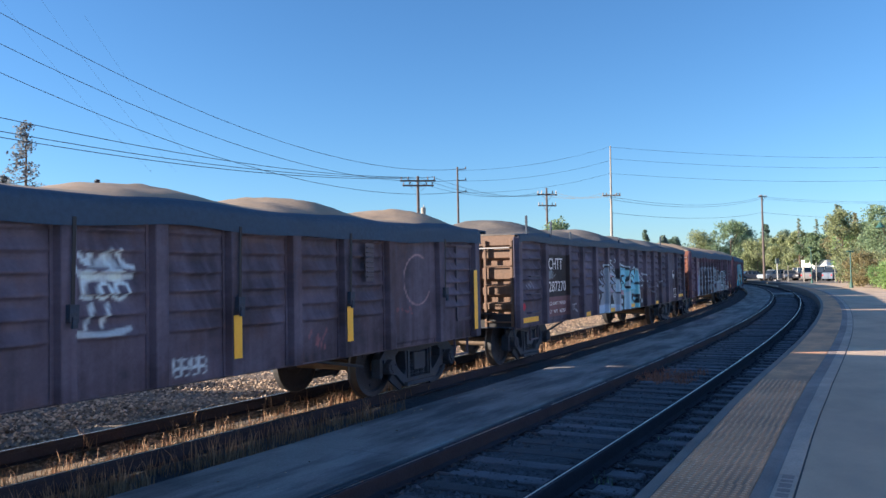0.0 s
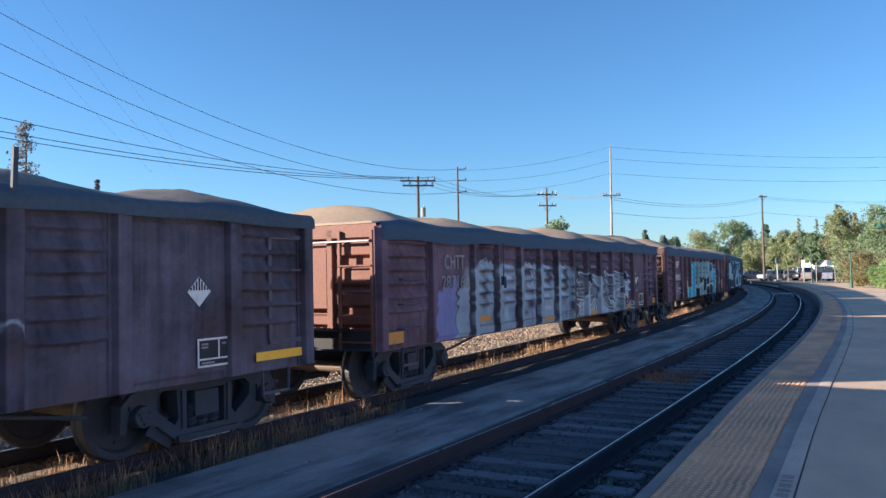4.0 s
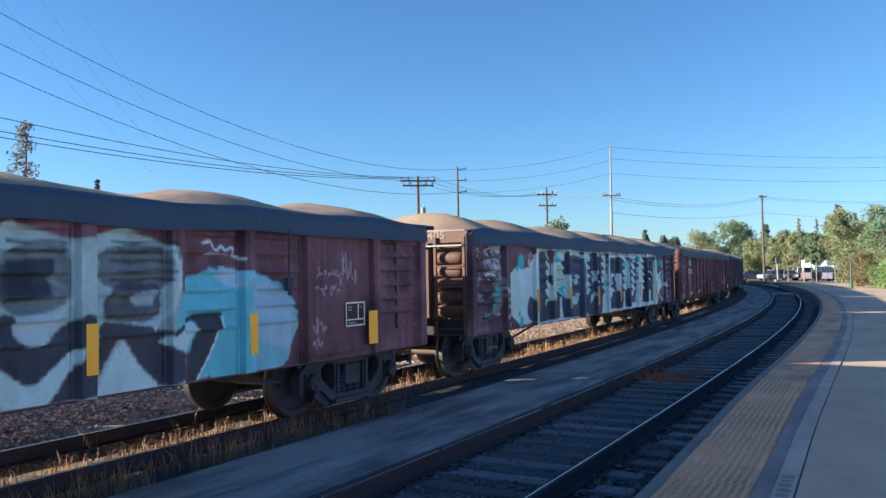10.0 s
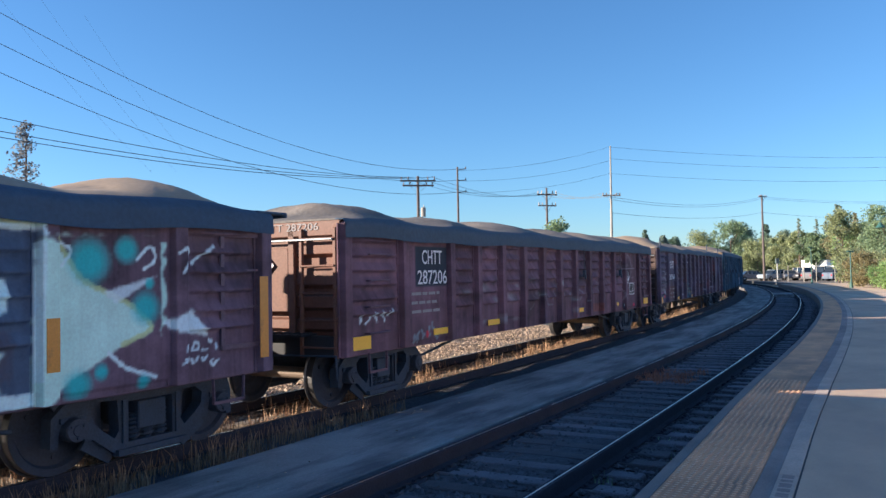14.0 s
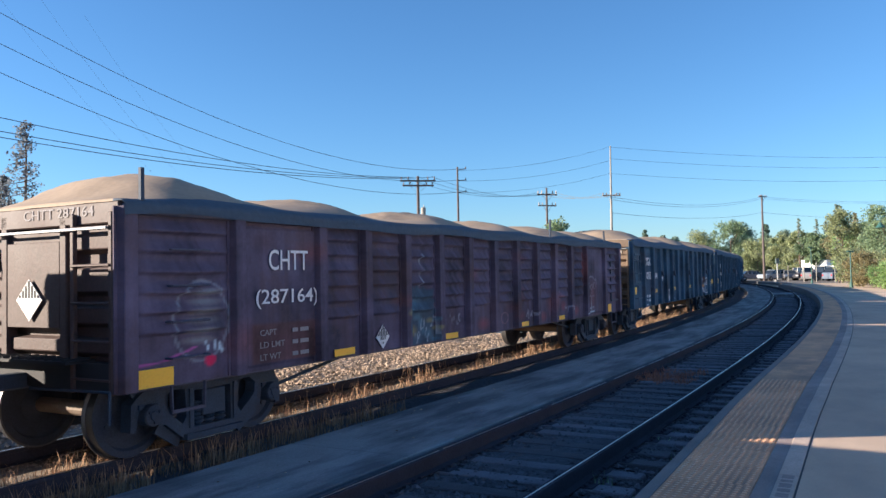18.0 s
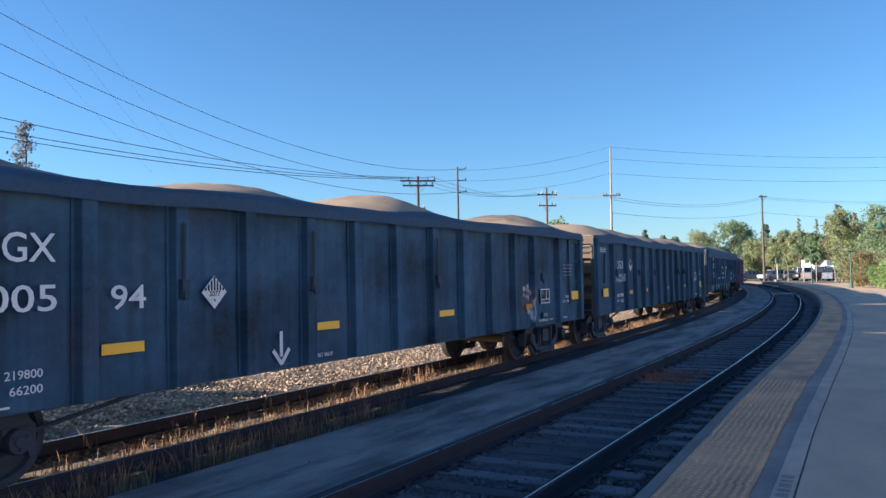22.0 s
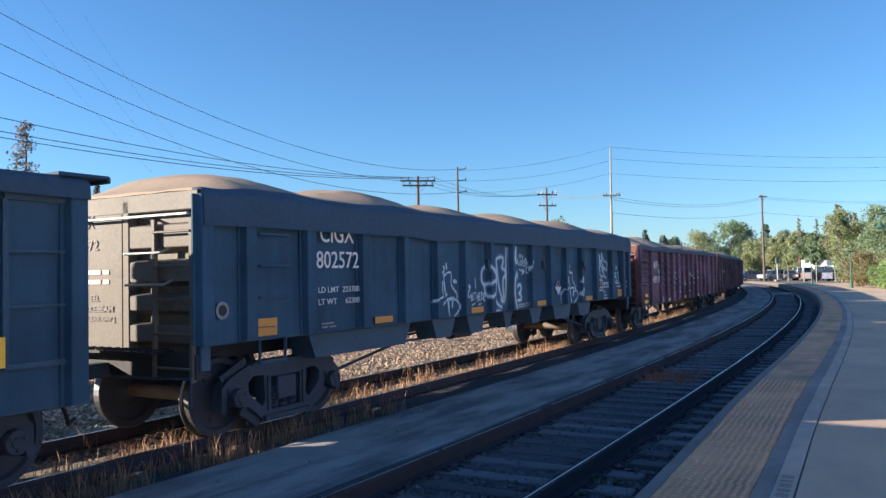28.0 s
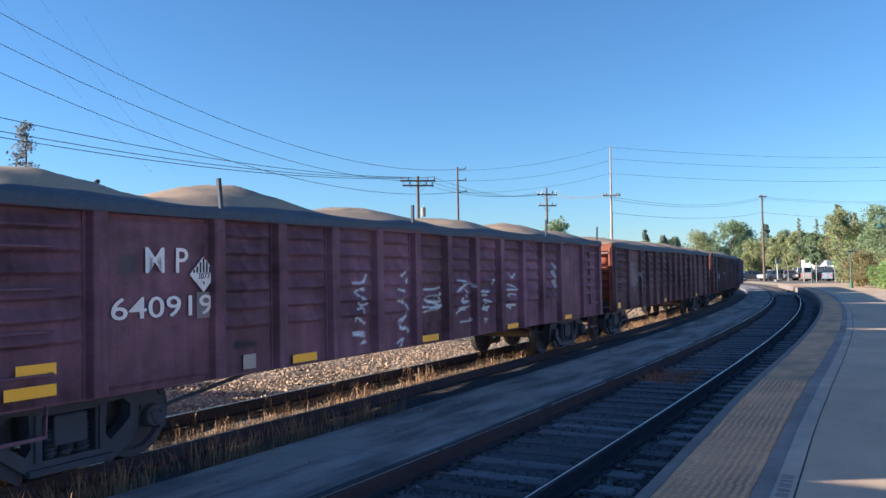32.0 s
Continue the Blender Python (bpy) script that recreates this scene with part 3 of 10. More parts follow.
def add_truck(car, x):
    tr = part("truck", shared("truck", bolster_mesh), None, car, "dark greasy cast-steel truck")
    at(tr, x, 0, 0.457)
    for y in (-1.0, 1.0):
        at(part("side_frame", shared("frame", side_frame_mesh), None, tr), 0, y, 0)
        for sx in (-0.165, 0.0, 0.165):
            at(part("coil_spring", shared("spring", spring_mesh), None, tr), sx, y, -0.225)
        for sx in (-0.889, 0.889):
            at(part("bearing_cap", shared("cap", cap_mesh), None, tr, "round bearing end cap"), sx, y - 0.02 if y < 0 else y + 0.02, 0, 0, 0, 0 if y < 0 else 180)
    for sx in (-0.889, 0.889):
        w = part("wheelset", shared("wheelset", wheelset_mesh), None, tr, "brown wheelset with bright worn treads")
        at(w, sx, 0, 0)
        WHEELS.append((w, sx))


def coupler_mesh():
    bm = bmesh.new()
    box(bm, -0.35, 0, 0, 0.7, 0.16, 0.16)
    box(bm, -0.70, 0.03, 0, 0.20, 0.30, 0.28)
    box(bm, -0.83, -0.10, 0, 0.16, 0.10, 0.26)
    rod(bm, (-0.78, 0.12, -0.16), (-0.78, 0.12, 0.17), 0.035)
    bevel(bm, 0.02)
    return finish("coupler", bm, TRUCK)


def hose_mesh():
    bm = bmesh.new()
    pts = [Vector((-0.2, 0.35, 0.05)), Vector((-0.45, 0.34, -0.05)), Vector((-0.6, 0.3, -0.28)), Vector((-0.66, 0.26, -0.42)), Vector((-0.75, 0.24, -0.38))]
    for a, b in zip(pts, pts[1:]):
        rod(bm, a, b, 0.022)
    return finish("air_hose", bm, BLACK)


def end_wall_mesh(m, top):
    """The flat sheet of a car's end, facing -x."""
    bm = bmesh.new()
    box(bm, 0.0, 0, (0.98 + top) / 2, 0.02, 2.78, top - 0.96)
    return finish("end_wall", bm, m)


def end_beam_mesh(m, z, h, a, b, deep):
    """A pressed beam across the end, with sloping upper and lower sides."""
    bm = bmesh.new()
    prof = [(0, z - h / 2 - 0.05), (-deep, z - h / 2), (-deep, z + h / 2), (0, z + h / 2 + 0.03)]
    f1 = [bm.verts.new((x, a, q)) for x, q in prof]
    f2 = [bm.verts.new((x, b, q)) for x, q in prof]
    bm.faces.new(f1)
    bm.faces.new(f2[::-1])
    for n in range(4):
        bm.faces.new((f1[n], f2[n], f2[(n + 1) % 4], f1[(n + 1) % 4]))
    bmesh.ops.recalc_face_normals(bm, faces=bm.faces[:])
    bevel(bm, 0.008)
    return finish("end_beam", bm, m)


def bulge_mesh(m, a, b, h, deep):
    """One pressed bulge of a corrugated end, rounded, tapering out towards both its ends."""
    n, k = 13, 9
    v = []
    for i in range(n):
        t = 2 * i / (n - 1) - 1
        full = (1 - abs(t) ** 5) ** 0.5
        for j in range(k):
            g = math.pi * (j / (k - 1) - 0.5)
            v.append((-deep * full * max(0.0, math.cos(g)) ** 0.7, a + (b - a) * i / (n - 1), h / 2 * math.sin(g) * (0.35 + 0.65 * full)))
    return raw("end_beam", v, grid_faces(n, k), m, smooth=True)


def stile_mesh(m):
    bm = bmesh.new()
    box(bm, 0, 0, 0, 0.05, 0.055, 1.72)
    bevel(bm, 0.008)
    return finish("ladder_stile", bm, m)


def rung_mesh(m):
    bm = bmesh.new()
    rod(bm, (0, -0.28, 0), (0, 0.28, 0), 0.014, seg=6)
    return finish("ladder_rung", bm, m)


def brake_wheel_mesh(m):
    bm = bmesh.new()
    n = 20
    for i in range(n):
        a, b = 2 * math.pi * i / n, 2 * math.pi * (i + 1) / n
        rod(bm, (0, 0.27 * math.cos(a), 0.27 * math.sin(a)), (0, 0.27 * math.cos(b), 0.27 * math.sin(b)), 0.016, seg=6)
    for i in range(4):
        a = math.pi * i / 2 + 0.4
        rod(bm, (0, 0, 0), (0, 0.27 * math.cos(a), 0.27 * math.sin(a)), 0.014, seg=6)
    box(bm, 0.08, 0, -0.05, 0.16, 0.22, 0.3)
    return finish("brake_wheel", bm, m)


# where the heaps stand under each car's tarpaulin, and how high
HUMPS = {11: [(1.2, 0.28), (4.0, 0.26), (6.7, 0.28), (9.4, 0.26), (12.0, 0.30), (14.8, 0.30)], 12: [(1.7, 0.34), (4.3, 0.24), (6.8, 0.34), (9.5, 0.28), (12.2, 0.28), (14.7, 0.24)], 13: [(0.9, 0.28), (3.5, 0.24), (6.3, 0.22), (9.4, 0.30), (12.4, 0.26), (14.9, 0.30)],
         14: [(1.4, 0.34), (4.1, 0.24), (6.9, 0.22), (9.6, 0.24), (12.3, 0.26), (14.7, 0.26)], 15: [(0.9, 0.32), (3.3, 0.32), (6.5, 0.33), (9.3, 0.33), (12.2, 0.34), (14.8, 0.30)], 16: [(1.2, 0.28), (3.8, 0.24), (6.7, 0.26), (9.5, 0.24), (12.2, 0.26), (14.7, 0.26)], 17: [(1.2, 0.36), (3.7, 0.26), (6.7, 0.28), (9.5, 0.26), (12.1, 0.28), (14.7, 0.26)],
         18: [(1.8, 0.34), (5.4, 0.22), (8.9, 0.36), (14.2, 0.34)], 19: [(2.0, 0.34), (4.6, 0.32), (7.3, 0.30), (9.9, 0.28), (13.2, 0.32)], 20: [(1.2, 0.28), (3.9, 0.32), (6.5, 0.26), (9.4, 0.28), (12.2, 0.28), (14.8, 0.2)], 21: [(1.3, 0.32), (4.1, 0.36), (7.0, 0.26), (9.8, 0.26), (12.6, 0.26), (14.7, 0.22)]}


def tarp_mesh(seed, peak, band, black, lean, top, cloth):
    """A tarpaulin over heaped loads that hangs over both sides and the ends."""
    r = random.Random(seed)
    humps = [(c, a, r.uniform(1.0, 1.25)) for c, a in HUMPS.get(seed, [(1.5 + 3.1 * k, r.uniform(0.7, 1.0) * peak) for k in range(5)])]
    us = np.concatenate([[-0.025], np.linspace(-0.02, CAR_LEN + 0.02, 150), [CAR_LEN + 0.03]])
    prof = np.concatenate([np.linspace(-1.62, -1.50, 5)[:-1], np.linspace(-1.50, 1.50, 25), np.linspace(1.50, 1.62, 5)[1:]])
    v = []
    for u in us:
        for y in prof:
            wav = 0.018 * noise.noise((u * 0.8, y * 2, seed)) + 0.03 * noise.noise((u * 0.21, 5.0, seed))
            if abs(y) <= 1.50:
                k = max(0.0, 1 - (abs(y) / 1.50) ** 2.2)
                h = sum(a * math.exp(-((u - c) / (0.85 * w)) ** 2) for c, a, w in humps)
                fold = 0.024 * noise.noise((u * 2.2, y * 0.8 + u, seed + 9.0)) + 0.018 * abs(noise.noise((u * 3.2, y * 2.5 - u * 2, seed)))
                end = min(1.0, max(0.0, min(u, CAR_LEN - u) / 0.8 + 0.1))
                z = top + 0.07 + wav + k * (h * 1.0 + 0.06 + fold * 2) * end
                yy = y
            else:
                t = (abs(y) - 1.50) / 0.12
                z = top + 0.07 + wav - t * (band + 0.05 * noise.noise((u * 0.7, seed, 2.0)))
                yy = math.copysign(1.535 + 0.02 * t + 0.014 * noise.noise((u * 2.0, t * 2, seed)) + lean * t, y)
            if u < -0.022 or u > CAR_LEN + 0.025:
                z = min(z, top + 0.06) - 0.01 - 0.01 * noise.noise((yy * 2.5, u, seed))
            v.append((u - 8, yy, z))
    me = raw("tarpaulin", v, grid_faces(len(us), len(prof)), [cloth, TARP_BLACK_SHADE if black else TARP_GREY_SHADE], smooth=True)
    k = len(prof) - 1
    # hanging edges take a darker, bluer colour, their shade painted in
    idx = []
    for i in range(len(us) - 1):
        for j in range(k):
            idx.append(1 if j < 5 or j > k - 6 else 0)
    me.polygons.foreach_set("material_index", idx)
    return me


def placard(parent, u, y, z, size, face="side", words=True):
    """A square-on-point hazard placard: white, with black bars above and its number."""
    bm = bmesh.new()
    box(bm, 0, 0, 0, size, 0.006, size, pose(0, 0, 0, 0, 45, 0))
    p = part("placard", bm, WHITE, parent, "white diamond hazard placard with black bars")
    turn = 0 if face == "side" else -90
    at(p, u, y, z, 0, 0, turn)
    reach = size * 0.707
    for k in range(-3, 4):
        x = k * size * 0.165
        h = max(0.03, reach * 0.93 - abs(x) - 0.10 * reach)
        bm = bmesh.new()
        box(bm, x, -0.005, 0.10 * reach + h / 2, size * 0.085, 0.004, h)
        part("stripe", bm, BLACK, p)
    if words:
        lettering(p, "3077", 0, -0.006, -size * 0.17, size * 0.32, BLACK, name="number", centre=True)
        lettering(p, "9", 0, -0.006, -size * 0.42, size * 0.2, BLACK, name="class_number", centre=True)
    return p


def plate(parent, name, material, u, y, z, w, h, label="", deep=0.006, turn=0):
    bm = bmesh.new()
    box(bm, 0, 0, 0, w, deep, h)
    return at(part(name, bm, material, parent, label), u, y, z, 0, 0, turn)


def bars(parent, u, y, z, w, rows, h, gap, material, turn=0):
    """Small writing too worn to read: one bar a word."""
    r = random.Random(int(u * 100) + rows)
    way = Vector((math.cos(radians(turn)), math.sin(radians(turn)), 0))
    for k in range(rows):
        x = 0.0
        while x < w - 0.05:
            b = min(w - x, r.uniform(0.10, 0.28))
            bm = bmesh.new()
            box(bm, b / 2, 0, 0, b, 0.003, h * 0.8)
            p = Vector((u, y, z - k * (h + gap))) + way * x
            at(part("stencilled_word", bm, material, parent), p.x, p.y, p.z, 0, 0, turn)
            x += b + 0.04


def gondola(front, kind, base, label, cv, seed, plain=(1, 12), peak=0.28, band=0.26, black_band=True, lean=0.0, end=(0.3, 0.2, 0.15), cloth=TARP, press=0.10):
    """A loaded gondola car. front: where its leading end stands along the train."""
    car = new("gondola_car")
    tagged(car, label, "freight car", group="freight train of gondola cars")
    CARS.append((car, front + 8.0))
    tone = "steel_%02d" % seed
    m = steel(tone, base)
    # end colour is warmer than the sides, as sunlit: light put into it
    em = steel("end_" + tone, end)
    ribbed = kind == "ribbed"
    posts = RIBBED_POSTS if ribbed else BELLY_POSTS if kind == "belly" else LATE_POSTS if seed == 19 else SMOOTH_POSTS
    low = {"ribbed": 0.78, "smooth": 0.76, "belly": 1.14}[kind]
    top = {"ribbed": 2.53, "smooth": 2.68, "belly": 2.72}[kind]
    weather(cv, seed, base, max(base) < 0.15, kind == "belly" or seed == 19)
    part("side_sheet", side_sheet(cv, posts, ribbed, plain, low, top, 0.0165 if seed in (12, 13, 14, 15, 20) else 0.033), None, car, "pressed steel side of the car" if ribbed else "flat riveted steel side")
    # inner box and floor
    bm = bmesh.new()
    box(bm, CAR_LEN / 2 - 8, 0, (1.08 + top) / 2, CAR_LEN - 0.3, 2.74, top - 1.14)
    part("body", bm, m, car)
    # the far sill is made deeper to block sun under the floor
    for nm, y, z, sy, sz in (("top_rail", -1.44, top - 0.02, 0.16, 0.10), ("top_rail", 1.44, top - 0.02, 0.16, 0.10), ("side_sill", -1.36, low + 0.02, 0.12, 0.09), ("side_sill", 1.42, low - 0.02, 0.12, 0.17)):
        bm = bmesh.new()
        box(bm, CAR_LEN / 2 - 8, y, z, CAR_LEN - 0.03, sy, sz)
        bevel(bm, 0.01)
        part(nm, bm, m, car)
    wide = {"ribbed": 0.20, "smooth": 0.21, "belly": 0.22}[kind]
    for u in posts:
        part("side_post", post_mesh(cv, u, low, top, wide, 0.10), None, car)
    far = shared(("far", tone, kind), lambda: far_side(m, posts, low, top))
    part("far_side", far, None, car)
    # ends
    for k, x, turn in ((0, -8.0, 0), (1, CAR_LEN - 8.0, 180)):
        e = part("end_wall", shared(("end", tone, kind), lambda: end_wall_mesh(em, top)), None, car, "steel end wall with deep beams across it")
        at(e, x + (0.12 if k == 0 else -0.12), 0, 0, 0, 0, turn)
        if ribbed and press > 0.08:
            for q, z in enumerate((1.20, 1.43, 1.66, 1.89, 2.12, 2.33)):
                for n, (y0, y1) in enumerate(((-1.34, -0.68), (-0.56, 0.29), (0.41, 1.34))):
                    at(part("end_beam", shared(("bulge", tone, n), lambda: bulge_mesh(em, y0, y1, 0.22, press)), None, e), 0.0, 0, z)
        elif ribbed:
            for q, (z, h) in enumerate(((1.20, 0.12), (1.50, 0.15), (1.84, 0.22), (2.24, 0.20))):
                part("end_beam", shared(("beam", tone, q), lambda: end_beam_mesh(em, z, h, -1.36, 1.36, 0.10)), None, e)
            bm = bmesh.new()
            box(bm, -0.13, -0.14, 1.80, 0.02, 0.86, 0.86)
            bevel(bm, 0.006)
            part("end_plate", bm, em, e, "flat plate riveted over the end beams")
        else:
            for q, (z, h) in enumerate(((1.25, 0.18), (1.58, 0.16), (1.92, 0.22), (2.30, 0.24))):
                part("end_beam", shared(("beam", tone, q), lambda: end_beam_mesh(em, z, h, -1.36, -0.30 if kind == "belly" else 1.36, 0.13)), None, e)
        if kind == "belly":
            bm = bmesh.new()
            box(bm, -0.07, 0.54, 1.86, 0.13, 1.62, 1.60)
            bevel(bm, 0.01)
            part("end_plate", bm, em, e, "flat plate with stencilled lettering")
        for nm, x0, y, z, sx, sy, sz in (("corner_post", -0.05, -1.40, (0.86 + top) / 2, 0.14, 0.12, top - 0.86), ("corner_post", -0.05, 1.40, (0.86 + top) / 2, 0.14, 0.12, top - 0.86), ("end_post", -0.08, -0.62 if kind != "belly" else -0.33, (1.06 + top) / 2, 0.12, 0.11, top - 1.08), ("end_post", -0.08, 0.35 if kind != "belly" else 1.3, (1.06 + top) / 2, 0.12, 0.11, top - 1.08), ("end_rail", -0.06, 0, top - 0.05, 0.16, 2.9, 0.21)):
            bm = bmesh.new()
            box(bm, x0, y, z, sx, sy, sz)
            bevel(bm, 0.012)
            part(nm, bm, m if abs(y) == 1.40 else em, e)
        bm = bmesh.new()
        box(bm, -0.06, 0, 0.92, 0.20, 2.86, 0.26)
        box(bm, -0.18, 0, 1.06, 0.32, 1.9, 0.03)
        for q in range(14):
            box(bm, -0.18, -0.88 + q * 0.135, 1.085, 0.30, 0.018, 0.02)
        # black stands in for the shade in the gap between the cars
        part("end_platform", bm, BLACK, e, "steel crossover platform with open grating")
        bm = bmesh.new()
        rod(bm, (-0.22, -1.42, 0.80), (-0.24, -0.25, 0.78), 0.014, seg=6)
        rod(bm, (-0.22, -1.42, 0.80), (-0.24, -1.44, 0.50), 0.014, seg=6)
        part("uncoupling_lever", bm, TRUCK, e)
        for y in (-1.38, -0.82):
            at(part("ladder_stile", shared(("stile", tone), lambda: stile_mesh(em)), None, e), -0.16, y, 1.62)
        for q in range(5):
            at(part("ladder_rung", shared(("rung", tone), lambda: rung_mesh(em)), None, e), -0.19, -1.10, 0.90 + q * 0.36)
        bm = bmesh.new()
        rod(bm, (-0.20, -1.36, top - 0.20), (-0.20, 1.36, top - 0.20), 0.017, seg=6)
        for q in (-1.36, -0.62, 0.35, 1.36):
            rod(bm, (-0.20, q, top - 0.20), (-0.02, q, top - 0.20), 0.017, seg=6)
        part("grab_rail", bm, GALV, e)
        c = part("coupler", shared("coupler", coupler_mesh), None, car, "rusty knuckle coupler")
        at(c, x, 0, 0.84, 0, 0, turn)
        h = part("air_hose", shared("hose", hose_mesh), None, car)
        at(h, x, 0, 0.78, 0, 0, turn)
        if k == 0:
            at(part("brake_wheel", shared(("brake", tone), lambda: brake_wheel_mesh(em)), None, e), -0.22, 0.80, 2.0)
    # under the floor
    bm = bmesh.new()
    box(bm, CAR_LEN / 2 - 8, 0, 0.96, CAR_LEN - 0.3, 0.66, 0.26)
    part("centre_sill", bm, TRUCK, car)
    for q in range(9):
        at(part("crossbearer", shared("bearer", bearer_mesh), None, car), -4.6 + q * 1.13, 0, max(low + 0.10, 0.98))
    if kind == "belly":
        for a, b in ((1.9, 4.4), (5.0, 5.85), (6.2, 7.0), (7.7, 8.2), (9.0, 9.7), (10.3, 11.5), (11.9, 12.9)):
            bm = bmesh.new()
            p = [(a - 8, 1.16), (a + 0.16 - 8, 0.80), (b - 0.2 - 8, 0.80), (b - 8, 1.16)]
            f1 = [bm.verts.new((x, -1.31, z)) for x, z in p]
            f2 = [bm.verts.new((x, -0.95, z)) for x, z in p]
            bm.faces.new(f1)
            bm.faces.new(f2[::-1])
            for q in range(4):
                bm.faces.new((f1[q], f2[q], f2[(q + 1) % 4], f1[(q + 1) % 4]))
            part("belly_plate", bm, m, car, "dark tapered pocket hanging below the side sill")
    for nm, a, b, rr in (("brake_cylinder", (-1.3, -0.7, 0.80), (-0.6, -0.7, 0.80), 0.15), ("brake_rod", (-4.5, -0.55, 0.83), (4.5, -0.55, 0.83), 0.02), ("air_tank", (1.0, -0.6, 0.82), (2.2, -0.6, 0.82), 0.12), ("brake_pipe", (-5.4, -1.0, 0.50), (-3.6, -1.05, 0.80), 0.022), ("brake_pipe", (-3.6, -1.05, 0.80), (3.4, -1.05, 0.80), 0.018), ("brake_pipe", (3.4, -1.05, 0.80), (5.0, -1.0, 0.52), 0.022)):
        bm = bmesh.new()
        rod(bm, a, b, rr, seg=12)
        part(nm, bm, TRUCK, car)
    # side ladders and steps at the corners
    for u in (0.78, 15.1) if ribbed else (0.78,):
        lx = u - 8 if kind != "belly" else (u - 8) * 0.96
        for q in range(1 if kind == "belly" else 0, 4 if u < 8 and seed != 19 else 0):
            g = part("grab_iron", shared(("grab", tone), lambda: grab_mesh(m)), None, car)
            at(g, lx, -1.53, 1.05 + q * 0.36 + (0.2 if kind == "belly" else 0))
        st = part("step", shared(("step", tone, kind), lambda: step_mesh(m, low)), None, car, "hanging corner step")
        at(st, lx, -1.53, 0)
    if ribbed:
        rear_frame(car, tone, 1.70, 1.22)
        if black_band:
            bm = bmesh.new()
            box(bm, 0, 0, 0, 0.5, 0.6, 0.03)
            box(bm, 0.24, 0, -0.02, 0.04, 0.6, 0.05)
            bevel(bm, 0.008)
            at(part("tarpaulin_flap", bm, TARP_BLACK_SHADE, car, "stiff black end of the tarpaulin"), CAR_LEN - 8 + 0.04, -1.22, top + 0.05)
    for u in ((1.5, 14.42) if kind != "belly" else (1.76, 14.2)):
        add_truck(car, u - 8)
    part("tarpaulin", tarp_mesh(seed, peak, band, black_band, lean, top, cloth), None, car, "tarpaulin over heaped loads, hanging edge darkened for its shade" if black_band else "tan tarpaulin over heaped loads")
    return car


def grab_mesh(m):
    bm = bmesh.new()
    rod(bm, (-0.25, 0, 0), (0.25, 0, 0), 0.013, seg=6)
    for sx in (-0.25, 0.25):
        rod(bm, (sx, 0, 0), (sx, 0.09, 0), 0.013, seg=6)
    return finish("grab_iron", bm, m)


def step_mesh(m, low):
    bm = bmesh.new()
    for sx in (-0.22, 0.22):
        beam(bm, (sx, 0.05, low), (sx * 0.95, 0.05, low - 0.26), 0.035, 0.014)
    beam(bm, (-0.22, 0.05, low - 0.26), (0.22, 0.05, low - 0.26), 0.035, 0.03)
    return finish("step", bm, m)


def bearer_mesh():
    bm = bmesh.new()
    box(bm, 0, 0, 0, 0.14, 2.7, 0.16)
    return finish("crossbearer", bm, TRUCK)


def far_side(m, posts, low, top):
    bm = bmesh.new()
    box(bm, CAR_LEN / 2 - 8, 1.41, (low + top) / 2, CAR_LEN, 0.04, top - low)
    for u in posts:
        box(bm, u - 8, 1.46, (low + top) / 2, 0.15, 0.10, top - low)
    return finish("far_side", bm, m)


CARS = []

SOOT = (0.080, 0.075, 0.108)
MAROON, OXIDE, DUSK, NAVY, SLATE = (0.124, 0.083, 0.116), (0.146, 0.082, 0.108), (0.098, 0.090, 0.128), (0.038, 0.080, 0.134), (0.040, 0.086, 0.146)
W, K, TEAL, SKYB, MINT, GREY, LILAC = (0.72, 0.74, 0.74), (0.030, 0.034, 0.046), (0.08, 0.47, 0.46), (0.17, 0.47, 0.60), (0.52, 0.64, 0.56), (0.27, 0.29, 0.32), (0.33, 0.34, 0.39)
FRONT = [-88.8, -71.3, -54.0, -36.65, -19.3, -2.1, 15.0, 32.05, 49.0, 66.15, 83.15, 100.2, 117.4, 134.6]


def reflectors(car, marks, posts, material=YELLOW):
    """Yellow reflective strips: (from, to, low, high) on the car's near side."""
    for a, b, lo, hi in marks:
        on_post = any(abs((a + b) / 2 - p) < 0.13 for p in posts)
        plate(car, "reflector", material, (a + b) / 2 - 8, -1.535 if on_post else -1.468, (lo + hi) / 2, b - a, hi - lo, "yellow reflective strip")


def islands(me):
    """The glyphs of a word: its faces in groups that hang together."""
    root = list(range(len(me.vertices)))

    def find(i):
        while root[i] != i:
            root[i] = root[root[i]]
            i = root[i]
        return i
    for e in me.edges:
        a, b = find(e.vertices[0]), find(e.vertices[1])
        root[a] = b
    groups = {}
    for f in me.polygons:
        groups.setdefault(find(f.vertices[0]), []).append(tuple(f.vertices))
    return groups.values()


def sign(car, words, u, z, w, h, material=WHITE, y=-1.472, name="letter", m=None):
    """Stencilled words, w wide and h high, every letter a mesh of its own."""
    ob = lettering(car, words, 0, 0, 0, 1.0, material, name=name)
    me = ob.data
    bpy.data.objects.remove(ob)
    co = np.array([v.co[:] for v in me.vertices])
    lo, hi = co.min(0), co.max(0)
    co[:, 0], co[:, 1] = (co[:, 0] - lo[0]) * w / (hi[0] - lo[0]), (co[:, 1] - lo[1]) * h / (hi[1] - lo[1])
    for faces in islands(me):
        used = sorted({i for f in faces for i in f})
        place = {i: k for k, i in enumerate(used)}
        part(name, raw(name, co[used], [tuple(place[i] for i in f) for f in faces], material), None, car).matrix_basis = m or pose(u - 8, y, z, 90, 0, 0)
    bpy.data.meshes.remove(me)


